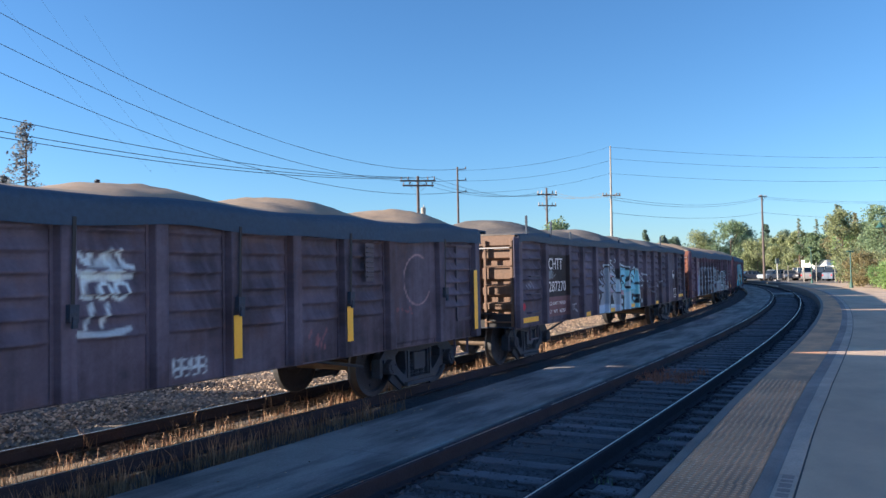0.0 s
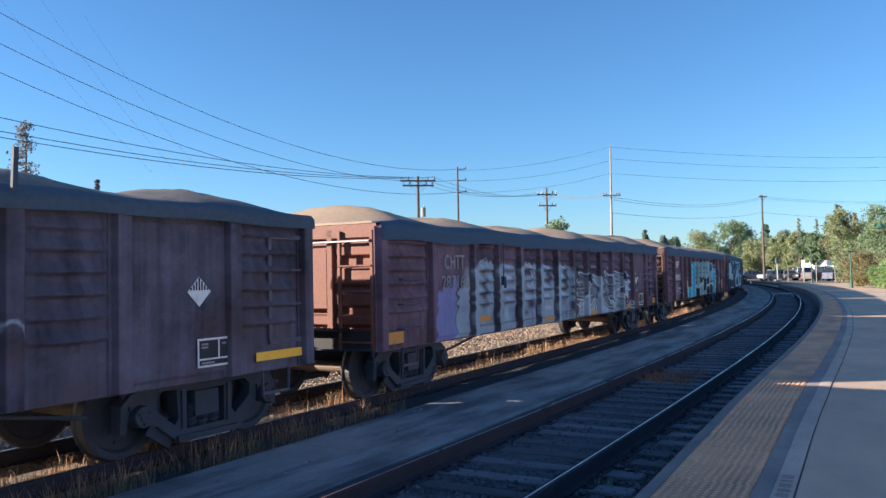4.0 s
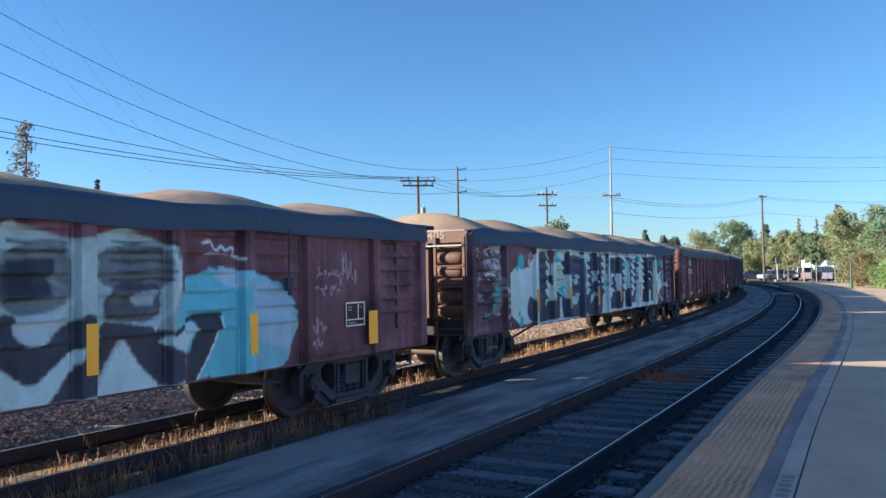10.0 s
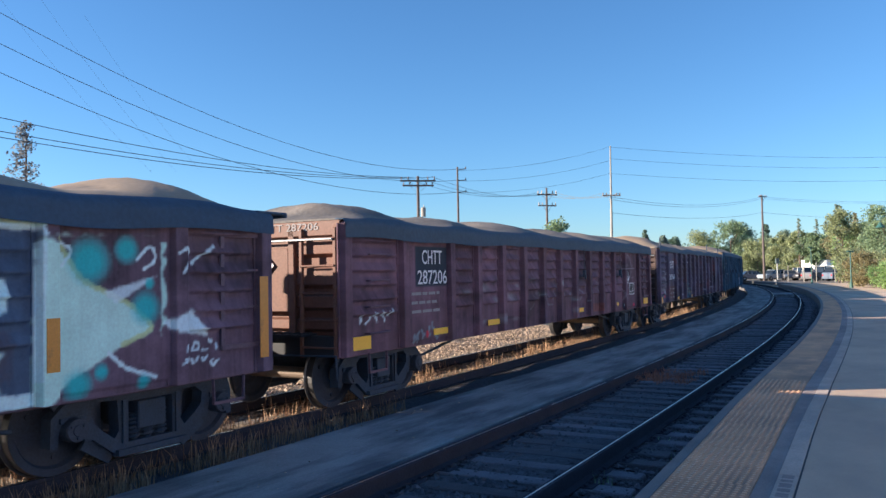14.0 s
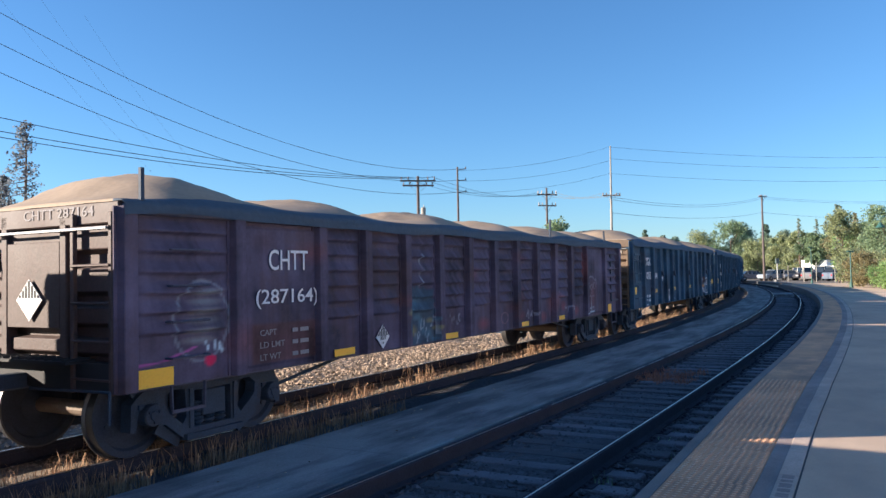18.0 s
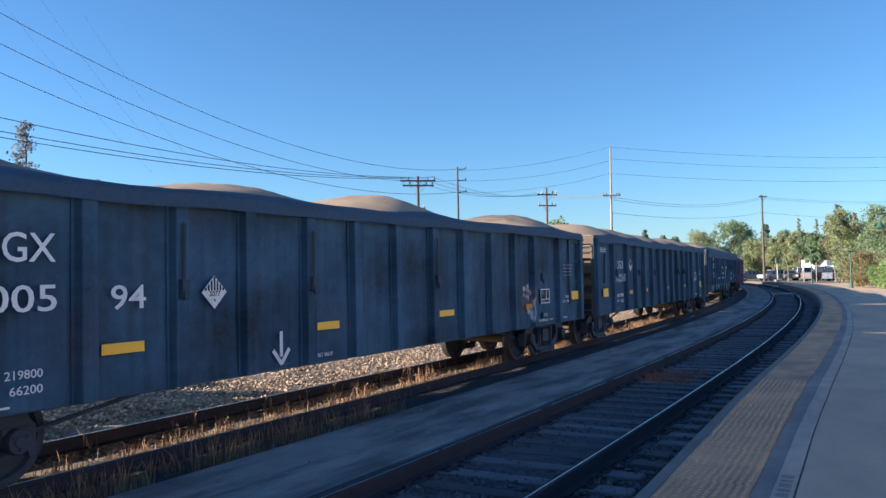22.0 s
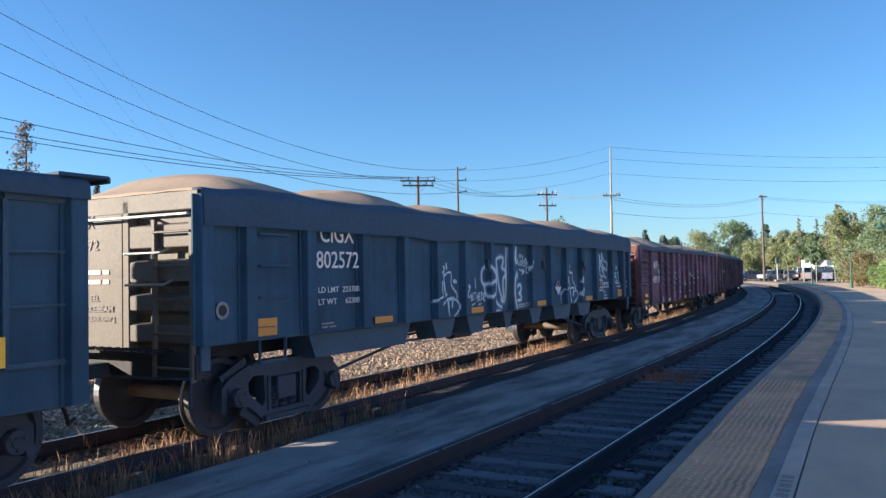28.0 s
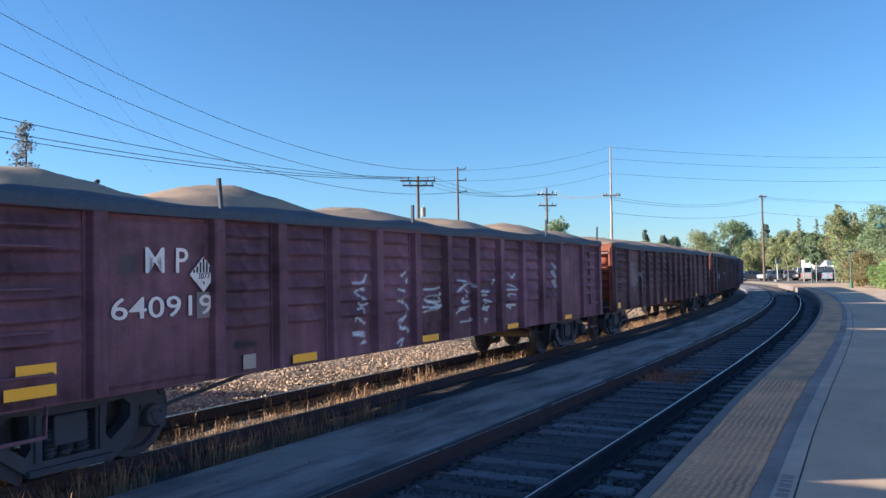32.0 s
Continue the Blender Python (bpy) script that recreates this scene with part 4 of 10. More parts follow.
def end_sign(car, words, z, w, h, material=PALE, y0=0.0, x=-8.025):
    sign(car, words, 0, 0, w, h, material, name="end_letter", m=pose(x, y0, z, 90, 0, -90))


def weight_box(car, u0, u1, z0, z1, y=-1.470, line=0.022):
    """A stencilled panel: white frame with dark fields and small worn writing."""
    p = plate(car, "stencil_panel", BLACK, (u0 + u1) / 2 - 8, y, (z0 + z1) / 2, u1 - u0, z1 - z0, "black stencil panel with white frame")
    w, h = u1 - u0, z1 - z0
    bm = bmesh.new()
    for x, z, sx, sz in ((0, h / 2, w, line), (0, -h / 2, w, line), (-w / 2, 0, line, h + line), (w / 2, 0, line, h + line), (0.06, 0.1 * h, line * 0.8, h * 0.7), (0, -h * 0.24, w, line * 0.8)):
        box(bm, x, -0.004, z, sx, 0.004, sz)
    part("frame_line", bm, WHITE, p)
    for x, z, ww in ((-0.3, 0.32, 0.2), (-0.3, 0.2, 0.2), (0.3, 0.3, 0.14), (-0.2, -0.38, 0.4)):
        bm = bmesh.new()
        box(bm, x * w, -0.004, z * h, ww * w, 0.003, 0.02)
        part("stencilled_line", bm, PALE, p)


def stakes(car, marks):
    for u, h, tilt in marks:
        bm = bmesh.new()
        box(bm, 0, 0, h / 2, 0.042, 0.035, h)
        s = part("stake", bm, TRUCK, car, "dark upright stake on the top rail")
        at(s, u - 8, -1.50, 2.55, 0, tilt, 0)


def straps(car, us, low=1.55):
    """Tie-down straps that hang from the tarpaulin to ratchets on the posts."""
    for u in us:
        bm = bmesh.new()
        box(bm, 0, 0, 0, 0.035, 0.006, 2.40 - low)
        s = part("strap", bm, BLACK, car, "tie-down strap")
        at(s, u - 8, -1.560, (2.40 + low) / 2, 0, 1.5, 0)
        bm = bmesh.new()
        box(bm, 0, 0, 0, 0.09, 0.06, 0.16)
        box(bm, 0.0, -0.03, -0.08, 0.05, 0.03, 0.10)
        part("ratchet", bm, TRUCK, s).matrix_basis = pose(0, 0.0, -(2.40 - low) / 2)


def car_a():
    cv = Canvas(DUSK)
    cv.scrawl(8.12, 1.86, 0.56, 0.26, 3, 0.05, W, 1, 0.8)
    cv.fill([(8.25, 1.95), (8.45, 2.14), (8.55, 1.95)], W, 0.6)
    for x, z in ((8.24, 1.88), (8.52, 1.88)):
        cv.blob(x, z, 0.09, 0.07, W, 0.9)
    cv.line([(8.08, 1.93), (8.3, 1.85), (8.7, 1.87)], 0.06, W, 0.75)
    cv.line([(8.2, 1.82), (8.18, 1.68), (8.28, 1.68)], 0.045, W, 0.9)
    cv.loop(8.40, 1.74, 0.06, 0.07, 0.04, W, 0.9)
    cv.loop(8.58, 1.74, 0.08, 0.08, 0.04, W, 0.9)
    cv.line([(8.28, 1.62), (8.22, 1.40)], 0.04, W, 0.7)
    cv.line([(8.44, 1.62), (8.38, 1.42)], 0.04, W, 0.7)
    cv.line([(8.10, 1.36), (8.4, 1.33), (8.68, 1.38)], 0.05, W, 0.6)
    for k in range(4):
        x = 9.20 + 0.115 * k
        cv.loop(x + 0.045, 0.97, 0.04, 0.05, 0.014, W, 0.75)
        cv.loop(x + 0.05, 0.885, 0.05, 0.045, 0.014, W, 0.75, -100, 170)
        cv.line([(x, 1.03), (x - 0.005, 0.85)], 0.014, W, 0.75)
    cv.loop(13.83, 1.76, 0.38, 0.38, 0.025, (0.42, 0.25, 0.25), 0.8, 60, 330)
    cv.scrawl(11.3, 0.88, 0.35, 0.35, 4, 0.02, (0.35, 0.12, 0.12), 5, 0.7)
    cv.scrawl(13.2, 1.2, 0.5, 0.2, 4, 0.02, (0.32, 0.10, 0.10), 6, 0.7)
    car = gondola(FRONT[0], "ribbed", DUSK, "dark maroon gondola car with small white graffiti", cv, 11, plain=(12,), end=(0.140, 0.070, 0.050))
    reflectors(car, [(9.94, 10.06, 0.96, 1.43), (11.96, 12.08, 0.98, 1.44), (3.94, 4.06, 0.96, 1.43), (15.5, 15.62, 0.9, 1.9)], RIBBED_POSTS)
    straps(car, (8.02, 10.02, 12.02, 14.5))
    vent = plate(car, "vent_plate", mat("dull_steel", (0.10, 0.095, 0.12), 0.8, vary=0.25), 12.48 - 8, -1.53, 2.02, 0.19, 0.52, "small dull louvred plate")
    for k in range(7):
        bm = bmesh.new()
        box(bm, 0, -0.010, 0.20 - 0.066 * k, 0.15, 0.022, 0.018, pose(0, 0, 0, 25, 0, 0))
        part("louvre", bm, MATS["dull_steel"], vent)
    return car


def car_b():
    cv = Canvas(DUSK)
    cv.fill([(1.60, 1.32), (2.90, 1.32), (2.90, 2.22), (1.60, 2.22)], (0.035, 0.028, 0.03))
    cv.fill([(1.56, 0.9), (2.88, 0.9), (2.88, 1.31), (1.56, 1.31)], (0.20, 0.105, 0.11))
    cv.fill([(5.38, 1.76), (5.54, 1.82), (5.62, 1.92), (5.85, 2.01), (6.08, 2.0), (6.26, 2.13), (6.53, 2.03), (6.81, 1.85), (7.14, 1.4), (7.13, 0.75), (6.03, 0.74), (5.38, 0.74)], LILAC, 1, 0.008)
    cv.fill([(5.38, 0.99), (5.94, 1.0), (6.03, 0.74), (5.38, 0.74)], (0.56, 0.62, 0.72), 0.8, 0.008)
    cv.fill([(6.06, 1.35), (6.42, 1.47), (6.42, 1.15), (6.06, 1.1)], (0.55, 0.26, 0.30), 0.45, 0.008)
    cv.fill([(6.16, 1.77), (6.42, 1.81), (6.42, 1.62), (6.22, 1.65)], (0.55, 0.26, 0.30), 0.5, 0.008)
    cv.fill([(6.06, 0.97), (6.73, 0.97), (7.12, 0.92), (7.11, 0.75), (6.04, 0.75)], (0.56, 0.62, 0.72), 0.6, 0.008)
    cv.fill([(6.97, 2.0), (8.05, 1.9), (7.76, 1.39), (8.14, 1.37), (8.3, 1.83), (8.87, 1.96), (9.04, 1.63), (9.21, 1.42), (9.18, 1.15), (9.42, 0.74), (8.82, 0.71), (8.13, 0.72), (7.13, 0.75), (7.14, 1.4), (7.0, 1.8)], (0.33, 0.58, 0.63), 1, 0.008)
    cv.fill([(7.16, 1.36), (7.62, 1.27), (7.76, 1.17), (7.36, 1.2), (7.36, 0.89), (7.53, 0.74), (7.15, 0.76)], (0.55, 0.26, 0.30), 0.9, 0.008)
    cv.fill([(7.88, 1.7), (8.1, 1.81), (8.17, 1.58), (8.12, 1.41), (7.81, 1.42)], (0.56, 0.62, 0.66), 0.9, 0.008)
    cv.fill([(7.81, 1.24), (8.07, 1.3), (8.06, 0.76), (7.73, 0.75)], (0.56, 0.62, 0.66), 0.8, 0.008)
    cv.line([(5.38, 1.74), (5.46, 1.71), (5.61, 1.57), (5.72, 1.46), (5.73, 1.59), (5.64, 1.85), (5.68, 1.94), (5.85, 1.98), (5.97, 2.0), (6.06, 1.8)], 0.085, K, 0.95)
    cv.fill([(5.38, 1.38), (5.54, 1.31), (5.64, 1.22), (5.51, 1.11), (5.43, 0.93), (5.38, 1.09), (5.49, 1.24), (5.38, 1.3)], K, 1)
    cv.line([(6.06, 1.96), (6.14, 2.06), (6.26, 2.12), (6.42, 2.03), (6.8, 1.8)], 0.11, K, 0.95)
    cv.fill([(6.05, 1.77), (6.16, 1.69), (6.27, 1.59), (6.24, 1.41), (6.08, 1.34), (6.06, 1.38), (6.14, 1.46), (6.14, 1.54), (6.06, 1.62)], K, 1)
    cv.fill([(6.32, 1.78), (6.54, 1.67), (6.61, 1.55), (6.58, 1.37), (6.54, 1.24), (6.73, 1.0), (6.72, 0.95), (6.24, 0.98), (6.25, 1.11), (6.4, 1.18), (6.5, 1.26), (6.45, 1.35), (6.45, 1.56)], K, 1)
    cv.fill([(6.81, 1.93), (6.95, 1.91), (7.0, 1.69), (7.16, 1.36), (7.12, 1.22), (6.83, 1.26)], K, 1)
    cv.fill([(6.85, 1.69), (7.02, 1.5), (7.02, 1.29), (6.85, 1.29)], (0.56, 0.62, 0.66), 1, 0.008)
    cv.line([(7.14, 1.22), (7.15, 0.74)], 0.045, K, 0.95)
    cv.line([(6.06, 1.34), (6.03, 0.77)], 0.03, K, 0.7)
    cv.line([(7.0, 1.8), (7.0, 1.96), (7.05, 2.01), (8.05, 1.9), (7.98, 1.73), (7.76, 1.39), (8.14, 1.39)], 0.075, K, 0.95)
    cv.fill([(7.2, 1.76), (7.54, 1.72), (7.47, 1.56), (7.47, 1.41), (7.37, 1.38), (7.37, 1.55), (7.26, 1.58)], K, 1)
    cv.fill([(7.31, 1.65), (7.4, 1.64), (7.37, 1.56)], (0.56, 0.62, 0.66), 1, 0.008)
    cv.fill([(7.36, 1.2), (7.74, 1.16), (7.64, 0.69), (7.57, 0.7), (7.55, 0.87), (7.36, 0.89)], K, 1)
    cv.fill([(7.43, 1.1), (7.6, 1.07), (7.58, 0.95), (7.41, 0.95)], (0.56, 0.62, 0.66), 1, 0.008)
    cv.line([(8.3, 1.81), (8.87, 1.94), (8.86, 1.71), (8.72, 1.65), (8.75, 1.5), (9.21, 1.46), (9.21, 1.13), (9.03, 1.14)], 0.065, K, 0.95)
    cv.line([(8.38, 1.77), (8.43, 1.57), (8.17, 1.55), (8.14, 1.37), (8.24, 1.31), (8.14, 1.19), (8.11, 1.02), (8.34, 0.93)], 0.085, K, 0.95)
    cv.fill([(8.53, 1.2), (9.06, 1.16), (9.05, 0.91), (8.77, 0.92), (8.5, 1.04)], K, 1)
    cv.fill([(8.63, 1.1), (8.94, 1.07), (8.82, 0.99), (8.66, 1.02)], (0.33, 0.58, 0.63), 1, 0.008)
    cv.line([(9.12, 1.12), (9.3, 1.1), (9.45, 0.73)], 0.055, K, 0.95)
    cv.line([(5.61, 1.86), (5.66, 1.97), (5.85, 2.02), (5.98, 2.0)], 0.032, W, 0.9)
    cv.line([(6.05, 2.01), (6.13, 2.1), (6.26, 2.15), (6.42, 2.07), (6.81, 1.85)], 0.032, W, 0.9)
    cv.line([(6.99, 2.0), (7.05, 2.06), (8.06, 1.95)], 0.032, W, 0.9)
    cv.line([(8.3, 1.87), (8.87, 1.98), (9.06, 1.65)], 0.032, W, 0.9)
    cv.line([(6.29, 1.8), (6.55, 1.7), (6.64, 1.55), (6.57, 1.25), (6.75, 0.99), (6.73, 0.94), (6.22, 0.97)], 0.032, W, 0.9)
    cv.fill([(9.24, 1.29), (9.49, 1.29), (9.55, 1.01), (9.33, 1.02)], (0.56, 0.62, 0.66), 0.8, 0.008)
    cv.blob(9.68, 0.95, 0.09, 0.09, W, 0.85, 0.6)
    cv.blob(6.81, 2.13, 0.08, 0.08, W, 0.85, 0.6)
    cv.blob(8.15, 1.96, 0.1, 0.1, W, 0.85, 0.6)
    cv.line([(9.32, 1.72), (9.39, 1.61), (9.61, 1.77)], 0.030, W, 0.9)
    cv.line([(9.39, 1.61), (9.39, 1.52)], 0.030, W, 0.9)
    cv.line([(9.53, 1.75), (9.68, 1.61), (9.7, 1.52)], 0.030, W, 0.9)
    cv.line([(9.58, 1.5), (9.68, 1.67)], 0.030, W, 0.9)
    cv.line([(9.77, 1.77), (9.8, 1.58), (9.89, 1.53)], 0.030, W, 0.9)
    cv.line([(9.82, 1.77), (9.99, 1.7)], 0.030, W, 0.9)
    cv.line([(9.77, 1.7), (9.85, 1.43)], 0.030, W, 0.9)
    cv.line([(9.96, 1.53), (10.11, 1.51), (10.2, 1.56)], 0.030, W, 0.9)
    cv.line([(10.08, 1.69), (10.17, 1.68), (10.19, 1.77)], 0.030, W, 0.9)
    cv.line([(9.59, 1.41), (9.78, 1.4)], 0.030, W, 0.9)
    cv.line([(10.25, 1.59), (10.4, 1.44), (10.39, 1.33), (10.24, 1.31)], 0.020, (0.42, 0.40, 0.43), 0.9)
    cv.line([(10.49, 1.44), (10.55, 1.28), (10.66, 1.17), (10.75, 1.28)], 0.020, (0.42, 0.40, 0.43), 0.9)
    cv.line([(10.58, 1.48), (10.81, 1.5)], 0.020, (0.42, 0.40, 0.43), 0.9)
    cv.line([(10.63, 1.3), (10.96, 1.34)], 0.020, (0.42, 0.40, 0.43), 0.9)
    cv.line([(10.96, 1.36), (10.99, 1.11), (10.87, 1.23)], 0.020, (0.42, 0.40, 0.43), 0.9)
    cv.line([(11.21, 1.54), (11.16, 1.3), (11.29, 1.32), (11.31, 1.08)], 0.020, (0.42, 0.40, 0.43), 0.9)
    cv.line([(11.19, 1.54), (11.31, 1.19)], 0.020, (0.42, 0.40, 0.43), 0.9)
    cv.line([(11.4, 1.38), (11.51, 1.5), (11.6, 1.44), (11.54, 1.23)], 0.020, (0.42, 0.40, 0.43), 0.9)
    cv.line([(11.4, 1.32), (11.81, 1.42)], 0.020, (0.42, 0.40, 0.43), 0.9)
    cv.line([(11.6, 1.15), (11.6, 0.99)], 0.020, (0.42, 0.40, 0.43), 0.9)
    cv.line([(11.89, 1.4), (11.92, 1.52), (12.07, 1.5), (12.11, 1.3), (12.1, 1.07)], 0.020, (0.42, 0.40, 0.43), 0.9)
    cv.line([(11.34, 1.36), (11.16, 1.28)], 0.020, (0.42, 0.40, 0.43), 0.9)
    for pts in [[(3.0, 1.12), (3.17, 1.16), (3.03, 0.98), (3.22, 0.99)], [(3.23, 1.06), (3.3, 1.07), (3.3, 0.98), (3.22, 1.0), (3.23, 1.06)], [(3.34, 1.09), (3.36, 0.98)], [(3.47, 1.1), (3.38, 1.04), (3.58, 0.94)], [(3.3, 1.09), (3.6, 1.11)], [(3.55, 0.98), (3.67, 0.92)]]:
        cv.line(pts, 0.022, (0.45, 0.41, 0.42), 0.85)
    cv.fill([(1.67, 1.88), (2.05, 1.89), (2.07, 1.80), (2.02, 1.71), (1.70, 1.70)], (0.40, 0.44, 0.47), 0.55, 0.02)
    cv.line([(1.86, 1.86), (1.87, 1.74)], 0.03, (0.05, 0.05, 0.06), 0.8)
    cv.loop(1.99, 1.79, 0.04, 0.05, 0.025, (0.05, 0.05, 0.06), 0.8)
    cv.line([(2.1, 1.76), (2.2, 1.80)], 0.02, (0.40, 0.42, 0.45), 0.6)
    cv.scrawl(0.35, 1.45, 0.5, 0.3, 3, 0.03, (0.35, 0.32, 0.35), 10, 0.6)
    cv.blob(0.42, 1.17, 0.09, 0.08, (0.6, 0.03, 0.05), 0.9)
    car = gondola(FRONT[1], press=0.06, kind="ribbed", base=DUSK, label="dark brown gondola car with blue and grey graffiti", cv=cv, seed=12, black_band=False, cloth=TARP_DUSTY, end=(0.170, 0.105, 0.070), band=0.16)
    sign(car, "CHTT", 1.71, 1.90, 0.85, 0.25)
    sign(car, "287270", 1.71, 1.43, 1.05, 0.22)
    sign(car, "LD LMT 196300", 1.72, 1.14, 0.98, 0.075)
    sign(car, "LT  WT   66700", 1.72, 0.97, 0.98, 0.075)
    reflectors(car, [(0.18, 1.07, 0.86, 0.96), (4.08, 4.54, 0.78, 0.88), (6.18, 6.64, 0.78, 0.88), (8.21, 8.70, 0.81, 0.91), (11.18, 11.65, 0.78, 0.88), (14.80, 15.70, 0.89, 0.99)], RIBBED_POSTS)
    placard(car, 13.98 - 8, -1.468, 1.70, 0.22, words=False)
    weight_box(car, 13.96, 14.40, 0.92, 1.20)
    stakes(car, ((0.45, 0.42, 0), (1.76, 0.38, 14), (3.05, 0.20, 0), (7.06, 0.20, 3), (12.0, 0.4, 2)))
    placard(car, -8.045, -0.12, 1.62, 0.30, "end")
    return car


def car_c():
    cv = Canvas(MAROON)
    wash = (0.35, 0.375, 0.405)
    cv.fill([(2.3, 0.7), (2.4, 1.5), (2.72, 1.9), (3.04, 1.99), (3.44, 2.1), (3.95, 2.0), (4.1, 2.05), (4.83, 1.9), (5.2, 2.05), (5.9, 2.0), (6.8, 1.92), (7.4, 2.02), (8.3, 1.88), (8.35, 0.7)], wash, 0.9, 0.06)
    cv.fill([(1.5, 0.75), (1.6, 1.5), (2.35, 1.8), (2.3, 0.7)], (0.25, 0.22, 0.42), 0.85, 0.05)
    r = random.Random(4)
    for k in range(80):
        u, z = r.uniform(2.6, 8.2), r.uniform(0.95, 1.98)
        cv.blob(u, z, r.uniform(0.12, 0.35), r.uniform(0.05, 0.16), r.choice([(0.16, 0.11, 0.13), (0.55, 0.57, 0.58), (0.48, 0.50, 0.52), (0.20, 0.15, 0.18), (0.24, 0.23, 0.36), (0.22, 0.21, 0.24)]), r.uniform(0.35, 0.8), 0.7)
    # dark under and pale above each rib: rib shading painted into the spray
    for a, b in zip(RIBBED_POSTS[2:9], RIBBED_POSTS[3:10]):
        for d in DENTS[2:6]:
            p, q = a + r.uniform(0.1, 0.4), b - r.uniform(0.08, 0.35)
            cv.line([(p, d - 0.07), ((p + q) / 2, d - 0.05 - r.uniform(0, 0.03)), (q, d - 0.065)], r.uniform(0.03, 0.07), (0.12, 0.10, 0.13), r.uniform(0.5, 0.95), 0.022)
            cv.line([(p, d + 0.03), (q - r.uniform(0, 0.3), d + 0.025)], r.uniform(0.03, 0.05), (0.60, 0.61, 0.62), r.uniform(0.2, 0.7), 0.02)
    for a, b in ((3.85, 4.1), (4.8, 5.02), (5.95, 6.1), (7.95, 8.15)):
        cv.fill([(a, 0.72), (b, 0.72), (b, 1.5), (a, 1.6)], (0.04, 0.04, 0.06), 0.8, 0.04)
    # shaded post flanks painted dark, pale faces; smoke and violet patches on the wash
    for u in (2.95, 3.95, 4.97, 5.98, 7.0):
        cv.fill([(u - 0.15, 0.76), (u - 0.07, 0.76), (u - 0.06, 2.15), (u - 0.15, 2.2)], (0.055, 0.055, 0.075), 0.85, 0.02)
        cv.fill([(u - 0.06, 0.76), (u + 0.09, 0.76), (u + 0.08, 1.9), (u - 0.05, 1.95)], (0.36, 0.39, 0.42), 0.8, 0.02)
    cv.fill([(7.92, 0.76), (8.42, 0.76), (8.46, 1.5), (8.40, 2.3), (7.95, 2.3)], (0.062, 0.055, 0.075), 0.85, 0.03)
    for u, z, w, h in ((3.42, 1.55, 0.16, 0.55), (6.55, 1.72, 0.26, 0.22), (7.55, 1.66, 0.18, 0.36), (6.75, 1.92, 0.25, 0.14), (5.4, 1.85, 0.4, 0.12), (5.3, 1.05, 0.3, 0.10)):
        cv.blob(u, z, w, h, (0.07, 0.055, 0.075), 0.75, 0.8)
    for u, z, w, h in ((6.22, 1.22, 0.13, 0.13), (7.25, 1.22, 0.20, 0.14), (5.72, 1.20, 0.16, 0.11), (5.65, 0.95, 0.06, 0.2)):
        cv.blob(u, z, w, h, (0.20, 0.19, 0.40), 0.8, 0.5)
    for pts in ([(7.14, 0.95), (7.15, 0.82), (7.22, 0.79), (7.28, 0.84), (7.27, 0.96)], [(7.34, 0.97), (7.33, 0.79)], [(7.46, 0.97), (7.35, 0.88), (7.47, 0.80)], [(7.55, 0.97), (7.55, 0.81), (7.63, 0.84), (7.63, 0.94), (7.55, 0.97)], [(7.66, 0.96), (7.76, 0.98)], [(7.71, 0.97), (7.71, 0.82)], [(7.88, 0.97), (7.80, 0.94), (7.87, 0.87), (7.79, 0.82)]):
        cv.line(pts, 0.028, (0.06, 0.08, 0.10), 0.9)
    for pts in ([(5.50, 1.97), (5.62, 1.86), (5.66, 1.6), (5.62, 1.5)], [(6.1, 1.95), (6.3, 2.0), (6.4, 1.9)], [(7.1, 2.0), (7.4, 1.95), (7.42, 1.88)]):
        cv.line(pts, 0.035, (0.66, 0.68, 0.70), 0.8)
    cv.line([(3.1, 0.93), (7.9, 0.90)], 0.02, (0.08, 0.08, 0.10), 0.7)
    cv.fill([(8.5, 0.80), (8.6, 1.6), (9.0, 1.85), (9.42, 1.76), (9.9, 1.75), (10.2, 1.65), (10.2, 0.80)], (0.40, 0.41, 0.43), 0.92, 0.02)
    for pts in ([(9.14, 1.5), (9.42, 1.76), (9.88, 1.26), (9.73, 0.82), (9.31, 0.84), (9.14, 1.11)], [(9.25, 1.25), (9.45, 1.45), (9.6, 1.25), (9.42, 1.0), (9.25, 1.25)], [(8.6, 1.6), (8.9, 1.3), (8.7, 0.9)], [(8.55, 0.9), (8.85, 1.15), (8.55, 1.3)]):
        cv.line(pts, 0.05, K)
        cv.line([(u + 0.045, z + 0.02) for u, z in pts], 0.024, W, 0.85)
    cv.fill([(10.19, 1.61), (10.46, 1.66), (10.51, 1.95), (10.58, 1.88), (10.63, 1.73), (10.99, 1.73), (11.07, 1.46), (11.19, 1.04), (11.15, 0.74), (11.02, 0.73), (10.19, 0.74)], (0.46, 0.49, 0.52), 1, 0.006)
    cv.fill([(10.46, 1.62), (10.61, 1.63), (10.74, 1.38), (10.79, 1.21), (10.43, 1.22)], (0.34, 0.29, 0.29), 1, 0.006)
    cv.fill([(10.71, 1.56), (10.87, 1.55), (10.79, 1.38)], (0.055, 0.063, 0.088), 0.7, 0.006)
    cv.fill([(11.13, 1.43), (11.23, 1.84), (11.47, 1.8), (11.97, 1.7), (12.0, 1.46), (11.9, 1.33), (12.11, 1.23), (12.12, 0.72), (11.15, 0.74)], (0.38, 0.37, 0.38), 1, 0.006)
    cv.fill([(11.19, 0.94), (11.74, 0.93), (12.11, 1.17), (12.12, 0.72), (11.15, 0.74)], (0.52, 0.55, 0.60), 1, 0.006)
